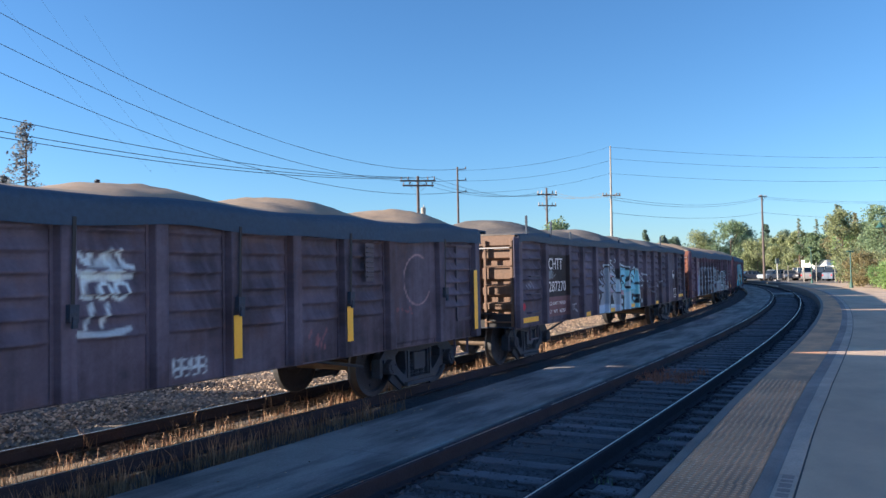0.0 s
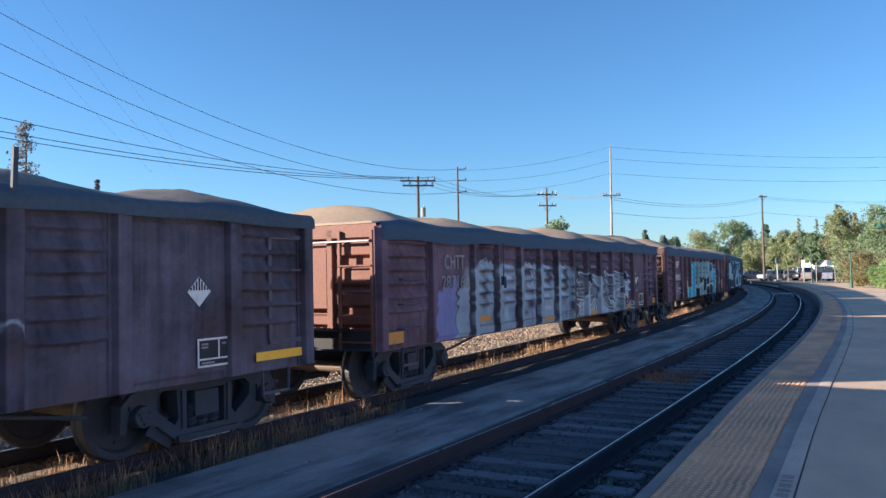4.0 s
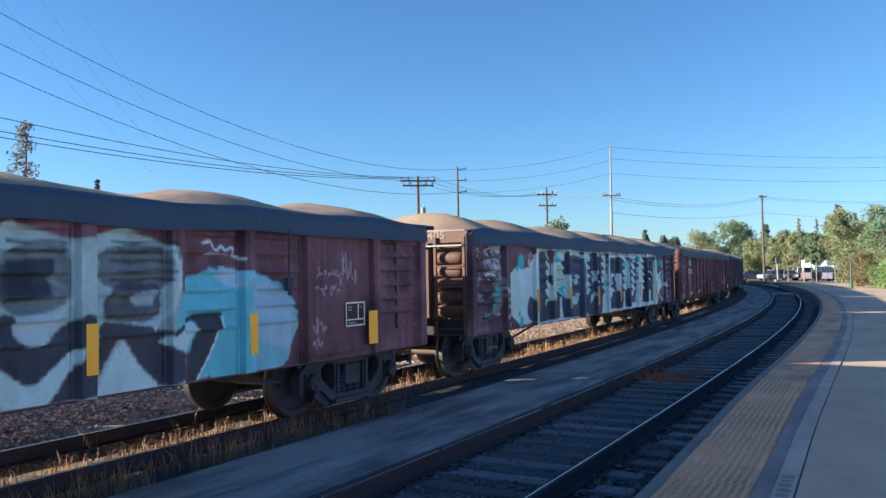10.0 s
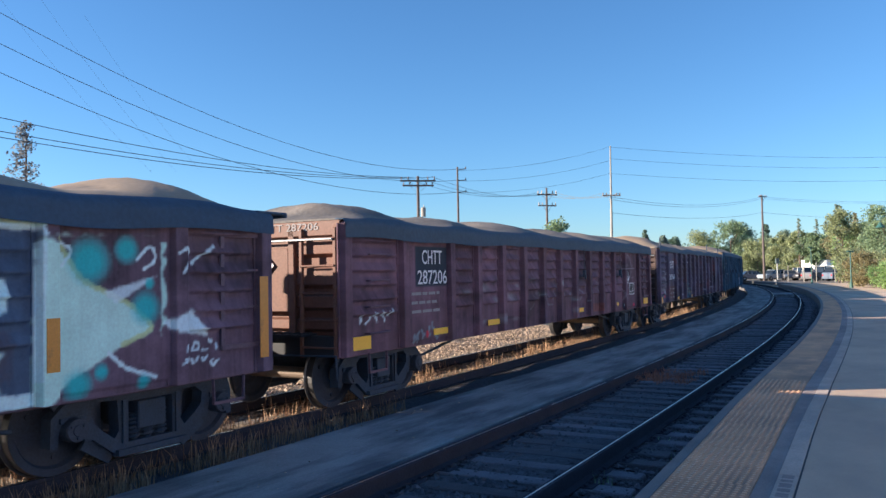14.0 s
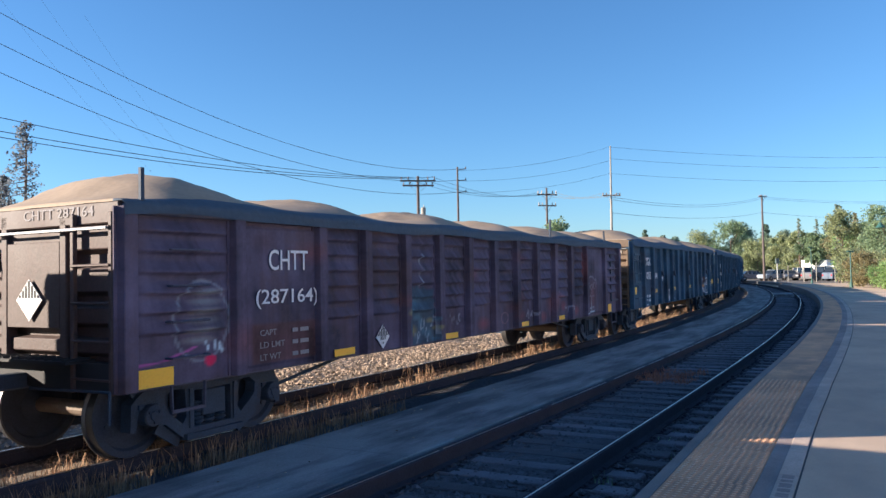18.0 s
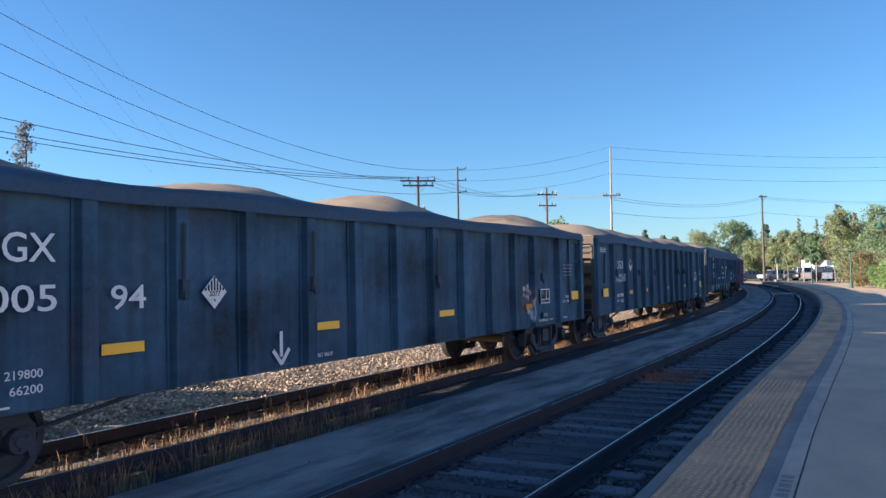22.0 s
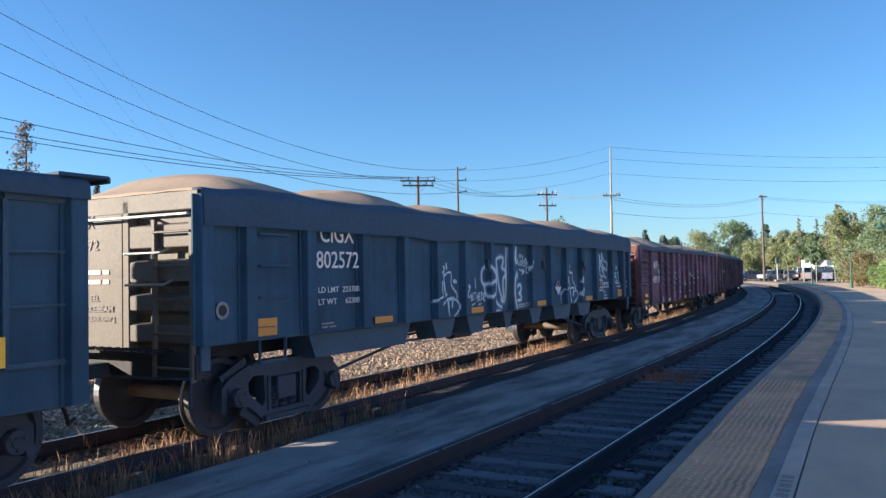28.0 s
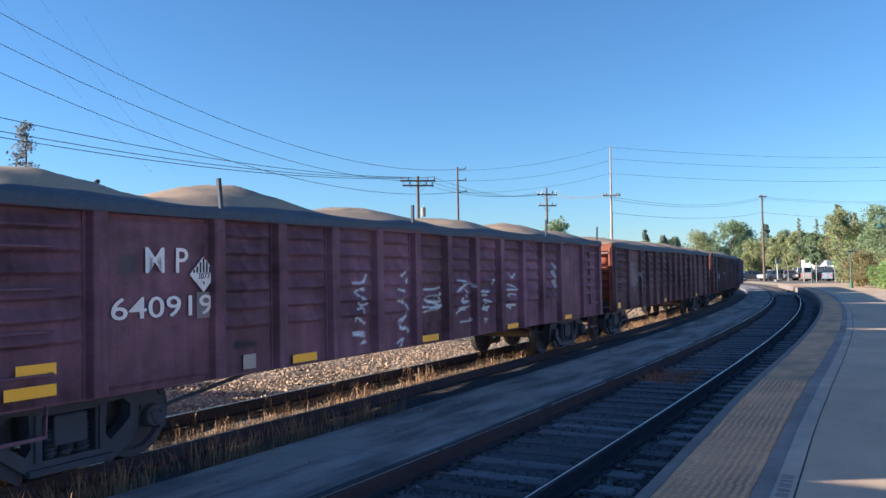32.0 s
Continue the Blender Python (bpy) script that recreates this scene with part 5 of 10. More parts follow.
    cv.fill([(11.42, 1.53), (11.73, 1.51), (11.56, 1.3), (11.37, 1.29)], (0.20, 0.15, 0.17), 0.8, 0.006)
    cv.fill([(11.16, 1.28), (11.4, 1.26), (11.25, 1.04), (11.17, 1.04)], (0.20, 0.16, 0.18), 0.7, 0.006)
    cv.line([(10.19, 1.62), (10.44, 1.67), (10.44, 1.81), (10.51, 1.95)], 0.045, K, 0.95)
    cv.line([(10.51, 1.95), (10.6, 1.8), (10.63, 1.73), (10.99, 1.73), (11.1, 1.36), (11.19, 1.02)], 0.045, K, 0.95)
    cv.line([(10.59, 1.71), (10.76, 1.33), (11.02, 0.74)], 0.045, K, 0.95)
    cv.line([(10.19, 1.22), (10.33, 1.23), (10.79, 1.21)], 0.045, K, 0.95)
    cv.line([(11.13, 1.41), (11.23, 1.83)], 0.045, K, 0.95)
    cv.line([(11.23, 1.83), (11.99, 1.7), (12.0, 1.43), (11.86, 1.3), (11.49, 1.25)], 0.045, K, 0.95)
    cv.line([(11.4, 1.55), (11.74, 1.52), (11.49, 1.22), (11.25, 1.01)], 0.045, K, 0.95)
    cv.line([(11.9, 1.3), (12.12, 1.23)], 0.045, K, 0.95)
    cv.line([(11.25, 1.01), (11.74, 1.01), (11.72, 0.93), (11.46, 0.93)], 0.045, K, 0.95)
    cv.line([(10.79, 1.21), (11.04, 1.06), (11.19, 1.02)], 0.045, K, 0.95)
    cv.line([(11.02, 0.74), (11.13, 0.9), (11.25, 1.0)], 0.045, K, 0.95)
    # smoky patches, and pale zigzag letters with dark fillings
    cv.blob(6.51, 1.73, 0.24, 0.24, (0.075, 0.062, 0.085), 0.8, 0.8)
    cv.blob(7.62, 1.71, 0.22, 0.34, (0.075, 0.062, 0.085), 0.8, 0.8)
    cv.blob(6.82, 1.9, 0.14, 0.2, (0.075, 0.062, 0.085), 0.8, 0.8)
    cv.blob(5.6, 1.21, 0.3, 0.12, (0.075, 0.062, 0.085), 0.8, 0.8)
    cv.blob(7.47, 1.48, 0.3, 0.1, (0.075, 0.062, 0.085), 0.8, 0.8)
    cv.blob(9.72, 1.84, 0.16, 0.2, (0.075, 0.062, 0.085), 0.8, 0.8)
    for pts in [[(8.2, 1.2), (8.29, 1.4), (8.43, 1.82), (8.76, 1.81), (8.97, 1.74), (9.04, 1.53), (8.93, 1.34), (8.87, 1.15)], [(9.18, 1.39), (9.47, 1.71), (9.69, 1.5), (9.93, 1.49), (9.87, 1.09), (9.6, 1.17), (9.42, 0.99), (9.25, 1.09)], [(10.28, 1.62), (10.61, 1.89), (10.71, 1.75), (11.0, 1.69), (11.04, 1.3), (10.81, 1.15), (11.08, 0.84), (10.28, 1.08)]]:
        cv.fill(pts, (0.17, 0.165, 0.175), 0.92, 0.008)
        cv.line(pts + pts[:1], 0.055, K, 0.8)
        cv.line([(u + 0.02, z + 0.015) for u, z in pts + pts[:1]], 0.024, W, 0.85)
    cv.line([(8.17, 1.15), (8.65, 0.97), (8.15, 0.69), (8.17, 1.15)], 0.03, K, 0.8)
    cv.line([(8.19, 1.17), (8.68, 0.97), (8.17, 0.68)], 0.022, W, 0.85)
    for pts in [[(8.37, 1.59), (8.75, 1.6)], [(8.32, 1.44), (8.89, 1.45)], [(8.26, 1.3), (8.87, 1.24)], [(8.67, 1.79), (8.75, 1.54)], [(9.19, 1.33), (9.46, 1.51), (9.73, 1.32)], [(9.29, 1.24), (9.74, 1.28)], [(9.42, 0.97), (9.63, 1.16), (9.73, 0.92)], [(10.29, 1.48), (11.0, 1.5)], [(10.3, 1.27), (10.94, 1.28)], [(10.48, 1.71), (10.51, 1.13)]]:
        cv.line(pts, 0.026, (0.42, 0.44, 0.46), 0.75)
        cv.line([(u, z - 0.035) for u, z in pts], 0.03, K, 0.7)
    cv.line([(10.19, 1.66), (10.43, 1.71)], 0.026, W, 0.85)
    cv.line([(10.53, 1.92), (10.6, 1.83), (10.65, 1.75), (11.01, 1.75)], 0.026, W, 0.85)
    cv.line([(10.63, 1.68), (10.8, 1.28), (11.02, 0.77)], 0.026, W, 0.85)
    cv.line([(11.24, 1.8), (11.97, 1.68)], 0.026, W, 0.85)
    cv.line([(11.15, 1.41), (11.24, 1.8)], 0.026, W, 0.85)
    cv.line([(10.19, 0.79), (10.48, 0.91), (10.53, 1.15), (10.19, 1.11)], 0.026, W, 0.85)
    cv.line([(11.53, 1.22), (11.76, 1.45)], 0.026, W, 0.85)
    cv.line([(11.69, 1.18), (11.86, 1.33)], 0.026, W, 0.85)
    cv.line([(11.97, 1.1), (12.14, 0.77)], 0.026, W, 0.85)
    cv.line([(11.01, 1.72), (11.12, 1.36), (11.2, 1.04)], 0.026, W, 0.85)
    cv.blob(10.37, 1.07, 0.07, 0.07, (0.46, 0.20, 0.22), 0.9, 0.8)
    cv.blob(10.7, 1.02, 0.07, 0.07, (0.46, 0.20, 0.22), 0.9, 0.8)
    cv.blob(11.41, 0.82, 0.07, 0.07, (0.46, 0.20, 0.22), 0.9, 0.8)
    cv.fill([(12.13, 1.58), (12.34, 1.59), (12.48, 1.89), (12.56, 1.6), (12.94, 1.56), (12.66, 1.41), (12.74, 1.05), (12.47, 1.2), (12.24, 1.11), (12.28, 1.43)], (0.42, 0.48, 0.53), 1, 0.006)
    cv.line([(12.13, 1.58), (12.34, 1.59), (12.48, 1.89), (12.56, 1.6), (12.94, 1.56), (12.66, 1.41), (12.74, 1.05), (12.47, 1.2), (12.24, 1.11), (12.28, 1.43), (12.13, 1.58)], 0.024, W, 0.8)
    cv.line([(12.22, 0.88), (12.29, 0.89), (12.2, 0.77), (12.3, 0.77)], 0.024, W, 0.95)
    cv.line([(12.34, 0.84), (12.32, 0.77), (12.38, 0.77), (12.4, 0.83), (12.34, 0.84)], 0.024, W, 0.95)
    cv.line([(12.43, 0.85), (12.42, 0.75)], 0.024, W, 0.95)
    cv.line([(12.46, 0.83), (12.48, 0.75), (12.53, 0.77)], 0.024, W, 0.95)
    cv.line([(12.72, 0.96), (12.73, 0.78)], 0.024, W, 0.95)
    cv.line([(12.84, 0.98), (12.99, 1.0), (12.99, 0.87), (12.86, 0.89), (12.88, 0.79), (13.01, 0.79)], 0.024, W, 0.95)
    cv.line([(12.61, 1.02), (12.65, 0.97)], 0.024, W, 0.95)
    cv.scrawl(13.7, 1.4, 0.5, 0.45, 5, 0.018, (0.3, 0.22, 0.22), 13, 0.7)
    cv.fill([(13.5, 0.86), (14.45, 0.86), (14.45, 1.2), (13.5, 1.2)], (0.19, 0.075, 0.075))
    zed = [(11.23, 1.85), (11.97, 1.76), (12.0, 1.49), (11.59, 1.15), (12.07, 1.09), (12.28, 0.66), (11.16, 0.73), (11.15, 0.82), (11.47, 1.34), (11.2, 1.56)]
    cv.fill(zed, (0.25, 0.265, 0.27), 0.85, 0.012)
    for u, z, w, h in [(11.4, 1.42, 0.2, 0.12), (11.81, 1.32, 0.2, 0.1), (11.75, 0.9, 0.25, 0.08), (11.4, 1.73, 0.2, 0.06), (11.29, 0.86, 0.12, 0.1)]:
        cv.blob(u, z, w, h, (0.10, 0.09, 0.10), 0.6, 0.8)
    cv.line(zed + zed[:1], 0.055, K, 0.8)
    cv.line([(u + 0.02, z + 0.015) for u, z in zed + zed[:1]], 0.024, W, 0.85)
    cv.fill([(11.39, 1.66), (11.75, 1.6), (11.73, 1.51), (11.43, 1.53)], (0.12, 0.11, 0.12), 0.9, 0.008)
    for pts in [[(11.39, 1.66), (11.75, 1.6), (11.73, 1.51), (11.43, 1.53), (11.39, 1.66)], [(11.52, 1.11), (11.35, 0.85), (11.46, 0.91), (11.63, 1.07), (11.52, 1.11)], [(11.46, 1.35), (11.81, 1.36)], [(11.52, 1.29), (11.99, 1.46)]]:
        cv.line(pts, 0.022, W, 0.7)
    for pts in [[(12.21, 0.83), (12.27, 0.85), (12.31, 0.82), (12.21, 0.75), (12.32, 0.75)], [(12.35, 0.83), (12.33, 0.76), (12.39, 0.75), (12.39, 0.83), (12.35, 0.83)], [(12.43, 0.83), (12.43, 0.74)], [(12.48, 0.83), (12.47, 0.74), (12.53, 0.74), (12.53, 0.82), (12.48, 0.83)], [(12.59, 0.8), (12.61, 0.93), (12.67, 0.88), (12.71, 0.94), (12.73, 0.8)], [(12.8, 0.86), (12.94, 0.89), (12.91, 0.97), (12.82, 0.94), (12.8, 0.84), (12.99, 0.81)]]:
        cv.line(pts, 0.022, W, 0.85)
    for pts in [[(13.75, 1.6), (13.9, 1.64), (14.07, 1.57), (14.04, 1.42), (13.84, 1.39), (13.72, 1.49), (13.75, 1.6)], [(13.82, 1.53), (13.99, 1.5)], [(13.86, 1.61), (13.89, 1.42)], [(13.66, 1.38), (13.89, 1.32), (14.19, 1.35)], [(13.27, 1.99), (13.4, 2.02), (13.42, 1.9), (13.28, 1.87), (13.27, 1.99)], [(14.27, 1.51), (14.4, 1.64), (14.49, 1.89), (14.57, 2.02)], [(14.32, 1.75), (14.51, 1.76)], [(14.35, 1.58), (14.56, 1.64)]]:
        cv.line(pts, 0.013, (0.42, 0.36, 0.38), 0.7)
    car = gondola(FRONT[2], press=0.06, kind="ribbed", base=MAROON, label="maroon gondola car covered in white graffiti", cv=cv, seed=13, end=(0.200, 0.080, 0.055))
    sign(car, "CHTT", 1.9, 1.92, 0.7, 0.24, PALE)
    sign(car, "287166", 1.8, 1.60, 0.95, 0.22, PALE)
    reflectors(car, [(0.18, 0.62, 0.85, 1.02), (3.14, 3.59, 1.0, 1.1), (6.23, 6.73, 0.82, 0.91), (9.22, 9.73, 0.80, 0.89), (12.38, 12.86, 0.82, 0.91), (15.25, 15.70, 0.85, 1.01)], RIBBED_POSTS, ORANGE)
    placard(car, 13.43 - 8, -1.470, 1.65, 0.275)
    card_holder(car, 13.45, 1.29)
    weight_box(car, 13.68, 14.15, 0.85, 1.17)
    straps(car, (4.0, 9.0, 12.0), 1.7)
    return car


def car_d():
    cv = Canvas(OXIDE)
    cv.fill([(4.56, 0.76), (4.6, 1.0), (4.78, 1.17), (5.03, 1.24), (5.05, 1.66), (5.43, 1.77), (5.52, 2.02), (5.82, 2.16), (6.07, 2.17), (6.26, 2.06), (6.33, 1.77), (6.27, 1.29), (6.05, 0.88), (5.84, 0.73)], (0.20, 0.50, 0.58), 1, 0.008)
    cv.fill([(5.05, 1.64), (5.43, 1.75), (5.52, 2.0), (5.82, 2.15), (5.8, 1.18), (5.03, 1.24)], (0.38, 0.56, 0.68), 0.75, 0.008)
    cv.fill([(5.99, 2.15), (6.23, 2.06), (6.28, 1.62), (6.09, 1.56), (5.99, 1.85)], (0.38, 0.56, 0.68), 0.7, 0.008)
    cv.fill([(6.29, 2.28), (6.71, 2.24), (6.8, 2.11), (7.21, 2.25), (7.85, 2.12), (8.15, 2.32), (8.86, 2.23), (9.08, 2.14), (9.26, 2.33), (9.96, 2.2), (10.38, 2.33), (11.03, 2.16), (11.08, 0.73), (7.96, 0.74), (5.87, 0.78), (6.08, 0.91), (6.38, 1.1), (6.27, 1.29)], (0.36, 0.43, 0.41), 1, 0.008)
    cv.fill([(6.31, 2.14), (6.71, 2.14), (6.73, 1.84), (6.33, 1.84)], (0.15, 0.18, 0.19), 1, 0.008)
    cv.fill([(6.34, 1.88), (6.75, 1.89), (6.73, 1.26), (6.43, 1.02), (6.29, 1.29)], (0.035, 0.042, 0.06), 0.85, 0.008)
    cv.fill([(6.83, 2.18), (7.11, 2.19), (7.1, 1.14), (6.78, 1.17)], (0.36, 0.42, 0.36), 1, 0.008)
    cv.fill([(7.2, 2.03), (7.85, 2.04), (7.84, 1.76), (7.19, 1.73)], (0.15, 0.18, 0.19), 0.8, 0.008)
    cv.fill([(7.13, 1.67), (7.63, 1.66), (7.89, 1.47), (7.48, 1.22), (7.12, 1.26)], (0.035, 0.042, 0.06), 0.85, 0.008)
    cv.fill([(8.18, 2.12), (8.86, 2.13), (8.89, 1.81), (8.4, 1.75), (8.17, 1.86)], (0.15, 0.18, 0.19), 0.8, 0.008)
    cv.fill([(8.17, 1.67), (8.6, 1.71), (8.76, 1.54), (8.2, 1.5)], (0.035, 0.042, 0.06), 0.6, 0.008)
    cv.fill([(9.23, 2.09), (9.86, 2.1), (9.84, 1.61), (9.26, 1.52)], (0.15, 0.18, 0.19), 0.9, 0.008)
    cv.fill([(9.23, 1.9), (9.66, 1.9), (9.6, 1.69), (9.24, 1.67)], (0.035, 0.042, 0.06), 0.7, 0.008)
    cv.fill([(10.24, 2.1), (11.03, 2.11), (10.91, 1.47), (10.26, 1.49)], (0.15, 0.18, 0.19), 0.9, 0.008)
    cv.fill([(10.3, 1.72), (10.95, 1.71), (10.89, 1.5), (10.32, 1.52)], (0.035, 0.042, 0.06), 0.7, 0.008)
    cv.fill([(5.87, 0.79), (6.16, 1.19), (6.43, 1.02), (6.66, 1.21), (6.84, 1.07), (7.21, 1.11), (7.51, 0.97), (7.33, 0.74), (6.59, 0.7)], (0.035, 0.042, 0.06), 1, 0.008)
    cv.line([(7.4, 0.76), (7.54, 1.05), (7.9, 1.44), (8.59, 1.53), (9.01, 1.35), (8.91, 1.04), (8.41, 0.81), (7.96, 0.7)], 0.16, (0.035, 0.042, 0.06), 0.95)
    cv.line([(7.57, 1.01), (7.99, 1.27), (8.03, 1.4)], 0.1, (0.56, 0.62, 0.63), 0.95)
    cv.fill([(8.2, 1.29), (8.75, 1.3), (8.62, 1.21), (8.27, 1.2)], (0.60, 0.65, 0.66), 1, 0.008)
    cv.line([(9.22, 1.18), (9.53, 0.97), (10.05, 1.48)], 0.16, (0.035, 0.042, 0.06), 0.95)
    cv.line([(9.71, 0.72), (10.12, 1.15)], 0.14, (0.035, 0.042, 0.06), 0.95)
    cv.line([(10.54, 1.23), (11.06, 0.76)], 0.15, (0.035, 0.042, 0.06), 0.95)
    cv.line([(6.26, 2.14), (6.24, 2.03), (6.33, 1.84), (6.28, 1.66), (6.31, 1.47), (6.24, 1.26)], 0.045, K, 0.95)
    cv.line([(5.95, 0.8), (6.16, 1.17)], 0.03, (0.60, 0.65, 0.66), 0.95)
    cv.line([(6.46, 1.02), (6.69, 1.21), (6.9, 1.17)], 0.06, (0.56, 0.62, 0.63), 0.95)
    cv.fill([(11.21, 1.84), (11.5, 1.95), (12.15, 1.91), (12.58, 1.76), (12.88, 1.46), (12.87, 1.16), (12.62, 0.81), (11.3, 0.78)], (0.26, 0.55, 0.64), 1, 0.03)
    cv.fill([(12.0, 1.85), (12.6, 1.72), (12.86, 1.4), (12.8, 1.1), (12.1, 1.2)], (0.36, 0.42, 0.43), 0.8, 0.04)
    cv.line([(11.3, 1.3), (11.8, 1.35), (11.7, 1.0), (11.5, 0.8)], 0.07, K)
    cv.fill([(11.14, 1.87), (11.52, 1.88), (11.57, 1.97), (11.89, 1.91), (12.03, 1.74), (12.01, 0.74), (11.51, 0.77), (10.98, 1.3), (10.98, 1.51)], (0.20, 0.50, 0.58), 1, 0.006)
    cv.fill([(11.52, 1.88), (11.57, 1.97), (11.89, 1.91), (12.0, 1.74), (11.74, 1.73)], (0.40, 0.52, 0.62), 1, 0.006)
    cv.fill([(12.1, 1.77), (12.33, 1.82), (12.65, 1.65), (12.78, 1.39), (12.74, 0.87), (12.52, 0.75), (12.01, 0.74), (12.09, 1.22)], (0.40, 0.52, 0.62), 1, 0.006)
    cv.fill([(12.07, 1.22), (12.27, 1.1), (12.72, 0.99), (12.68, 0.8), (12.01, 0.74)], (0.20, 0.50, 0.58), 0.7, 0.006)
    cv.fill([(9.22, 2.33), (9.36, 2.36), (9.32, 2.21), (9.56, 2.23), (9.88, 2.17), (9.94, 2.06), (10.07, 2.18), (10.43, 2.38), (10.45, 2.21), (10.76, 2.25), (10.96, 2.14), (11.04, 1.92), (10.94, 1.48), (10.79, 1.34), (11.13, 1.13), (11.17, 1.03), (11.13, 0.78), (10.09, 0.75), (9.22, 0.8)], (0.42, 0.51, 0.50), 1, 0.006)
    cv.fill([(9.37, 2.16), (9.85, 2.17), (9.88, 1.92), (9.87, 1.65), (9.62, 1.55), (9.35, 1.54), (9.22, 1.68), (9.22, 2.03)], (0.16, 0.19, 0.21), 1, 0.006)
    cv.fill([(9.22, 2.0), (9.54, 1.98), (9.54, 1.72), (9.22, 1.7)], (0.055, 0.063, 0.088), 0.8, 0.006)
    cv.fill([(9.22, 1.6), (9.37, 1.54), (9.35, 1.36), (9.54, 1.26), (9.7, 1.39), (10.04, 1.56), (10.13, 1.41), (10.1, 1.25), (9.94, 1.26), (9.51, 0.91), (9.22, 1.13)], (0.055, 0.063, 0.088), 1, 0.006)
    cv.fill([(9.33, 1.52), (9.62, 1.57), (9.88, 1.57), (9.65, 1.31), (9.48, 1.26), (9.37, 1.36)], (0.46, 0.52, 0.53), 0.9, 0.006)
    cv.fill([(9.51, 0.91), (9.94, 1.26), (10.0, 1.17), (9.67, 0.76), (9.22, 0.8), (9.22, 1.15)], (0.54, 0.66, 0.65), 1, 0.006)
    cv.fill([(10.0, 1.2), (10.16, 1.16), (10.13, 0.8), (9.65, 0.76)], (0.055, 0.063, 0.088), 1, 0.006)
    cv.fill([(10.15, 2.12), (10.43, 2.18), (10.91, 2.17), (10.96, 1.92), (10.9, 1.73), (10.33, 1.75), (10.16, 1.81)], (0.16, 0.19, 0.21), 1, 0.006)
    cv.fill([(10.33, 1.81), (10.83, 1.8), (10.86, 1.52), (10.68, 1.41), (10.19, 1.47), (10.2, 1.64)], (0.055, 0.063, 0.088), 0.85, 0.006)
    cv.fill([(10.48, 1.7), (10.81, 1.74), (10.75, 1.59), (10.53, 1.59)], (0.42, 0.47, 0.50), 0.8, 0.006)
    cv.fill([(10.16, 1.47), (10.75, 1.37), (10.98, 1.3), (11.13, 1.1), (11.17, 0.84), (10.86, 0.76), (10.53, 1.09), (10.39, 1.31), (10.13, 0.91), (10.06, 0.86), (10.16, 1.22)], (0.055, 0.063, 0.088), 1, 0.006)
    cv.fill([(10.43, 1.28), (10.64, 0.96), (10.86, 0.76), (10.09, 0.75), (10.16, 0.88), (10.36, 1.2)], (0.54, 0.66, 0.65), 1, 0.006)
    cv.fill([(10.82, 1.22), (11.18, 1.41), (11.3, 1.34), (11.17, 1.06)], (0.54, 0.66, 0.65), 1, 0.006)
    cv.line([(10.93, 2.14), (11.04, 1.92), (10.96, 1.55), (10.77, 1.36)], 0.05, (0.50, 0.58, 0.60), 0.95)
    cv.fill([(11.18, 1.47), (11.63, 1.45), (11.65, 1.31), (11.47, 1.0), (11.29, 0.76), (11.15, 0.78), (11.21, 1.06), (11.32, 1.34)], (0.055, 0.063, 0.088), 1, 0.006)
    cv.line([(10.96, 1.28), (11.22, 1.45), (11.63, 1.45)], 0.05, K, 0.95)
    cv.line([(11.66, 1.41), (11.61, 1.25), (11.47, 1.0), (11.29, 0.75)], 0.025, W, 0.95)
    cv.line([(9.9, 2.17), (9.94, 2.03), (9.91, 1.65), (9.68, 1.47)], 0.035, (0.50, 0.58, 0.60), 0.95)
    cv.line([(11.39, 2.21), (11.52, 2.25), (11.48, 2.11), (11.66, 2.2), (11.63, 2.12), (11.84, 2.19), (11.77, 2.1), (11.93, 2.05)], 0.03, W, 0.95)
    cv.line([(11.41, 2.1), (11.75, 2.09)], 0.02, W, 0.95)
    # letters' insides: grey crowns, dark wavy bands painted as rib shadows, pale bars between
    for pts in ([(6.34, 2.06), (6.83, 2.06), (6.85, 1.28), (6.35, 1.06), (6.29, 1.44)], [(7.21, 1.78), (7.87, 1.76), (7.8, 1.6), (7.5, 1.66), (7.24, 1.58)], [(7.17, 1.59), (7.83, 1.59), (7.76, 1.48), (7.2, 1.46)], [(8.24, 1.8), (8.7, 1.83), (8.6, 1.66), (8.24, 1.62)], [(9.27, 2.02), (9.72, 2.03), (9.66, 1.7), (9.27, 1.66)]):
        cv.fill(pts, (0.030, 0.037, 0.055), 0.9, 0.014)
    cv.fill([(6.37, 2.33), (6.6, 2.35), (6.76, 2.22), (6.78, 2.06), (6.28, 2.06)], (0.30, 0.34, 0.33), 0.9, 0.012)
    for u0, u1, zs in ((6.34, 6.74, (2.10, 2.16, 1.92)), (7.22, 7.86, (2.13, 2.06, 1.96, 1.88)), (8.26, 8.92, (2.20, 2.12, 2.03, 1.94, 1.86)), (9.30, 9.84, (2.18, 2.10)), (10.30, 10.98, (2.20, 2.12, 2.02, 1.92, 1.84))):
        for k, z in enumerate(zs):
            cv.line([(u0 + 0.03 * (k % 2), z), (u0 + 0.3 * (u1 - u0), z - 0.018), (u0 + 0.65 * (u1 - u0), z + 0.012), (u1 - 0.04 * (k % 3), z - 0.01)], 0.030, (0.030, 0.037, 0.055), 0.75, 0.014)
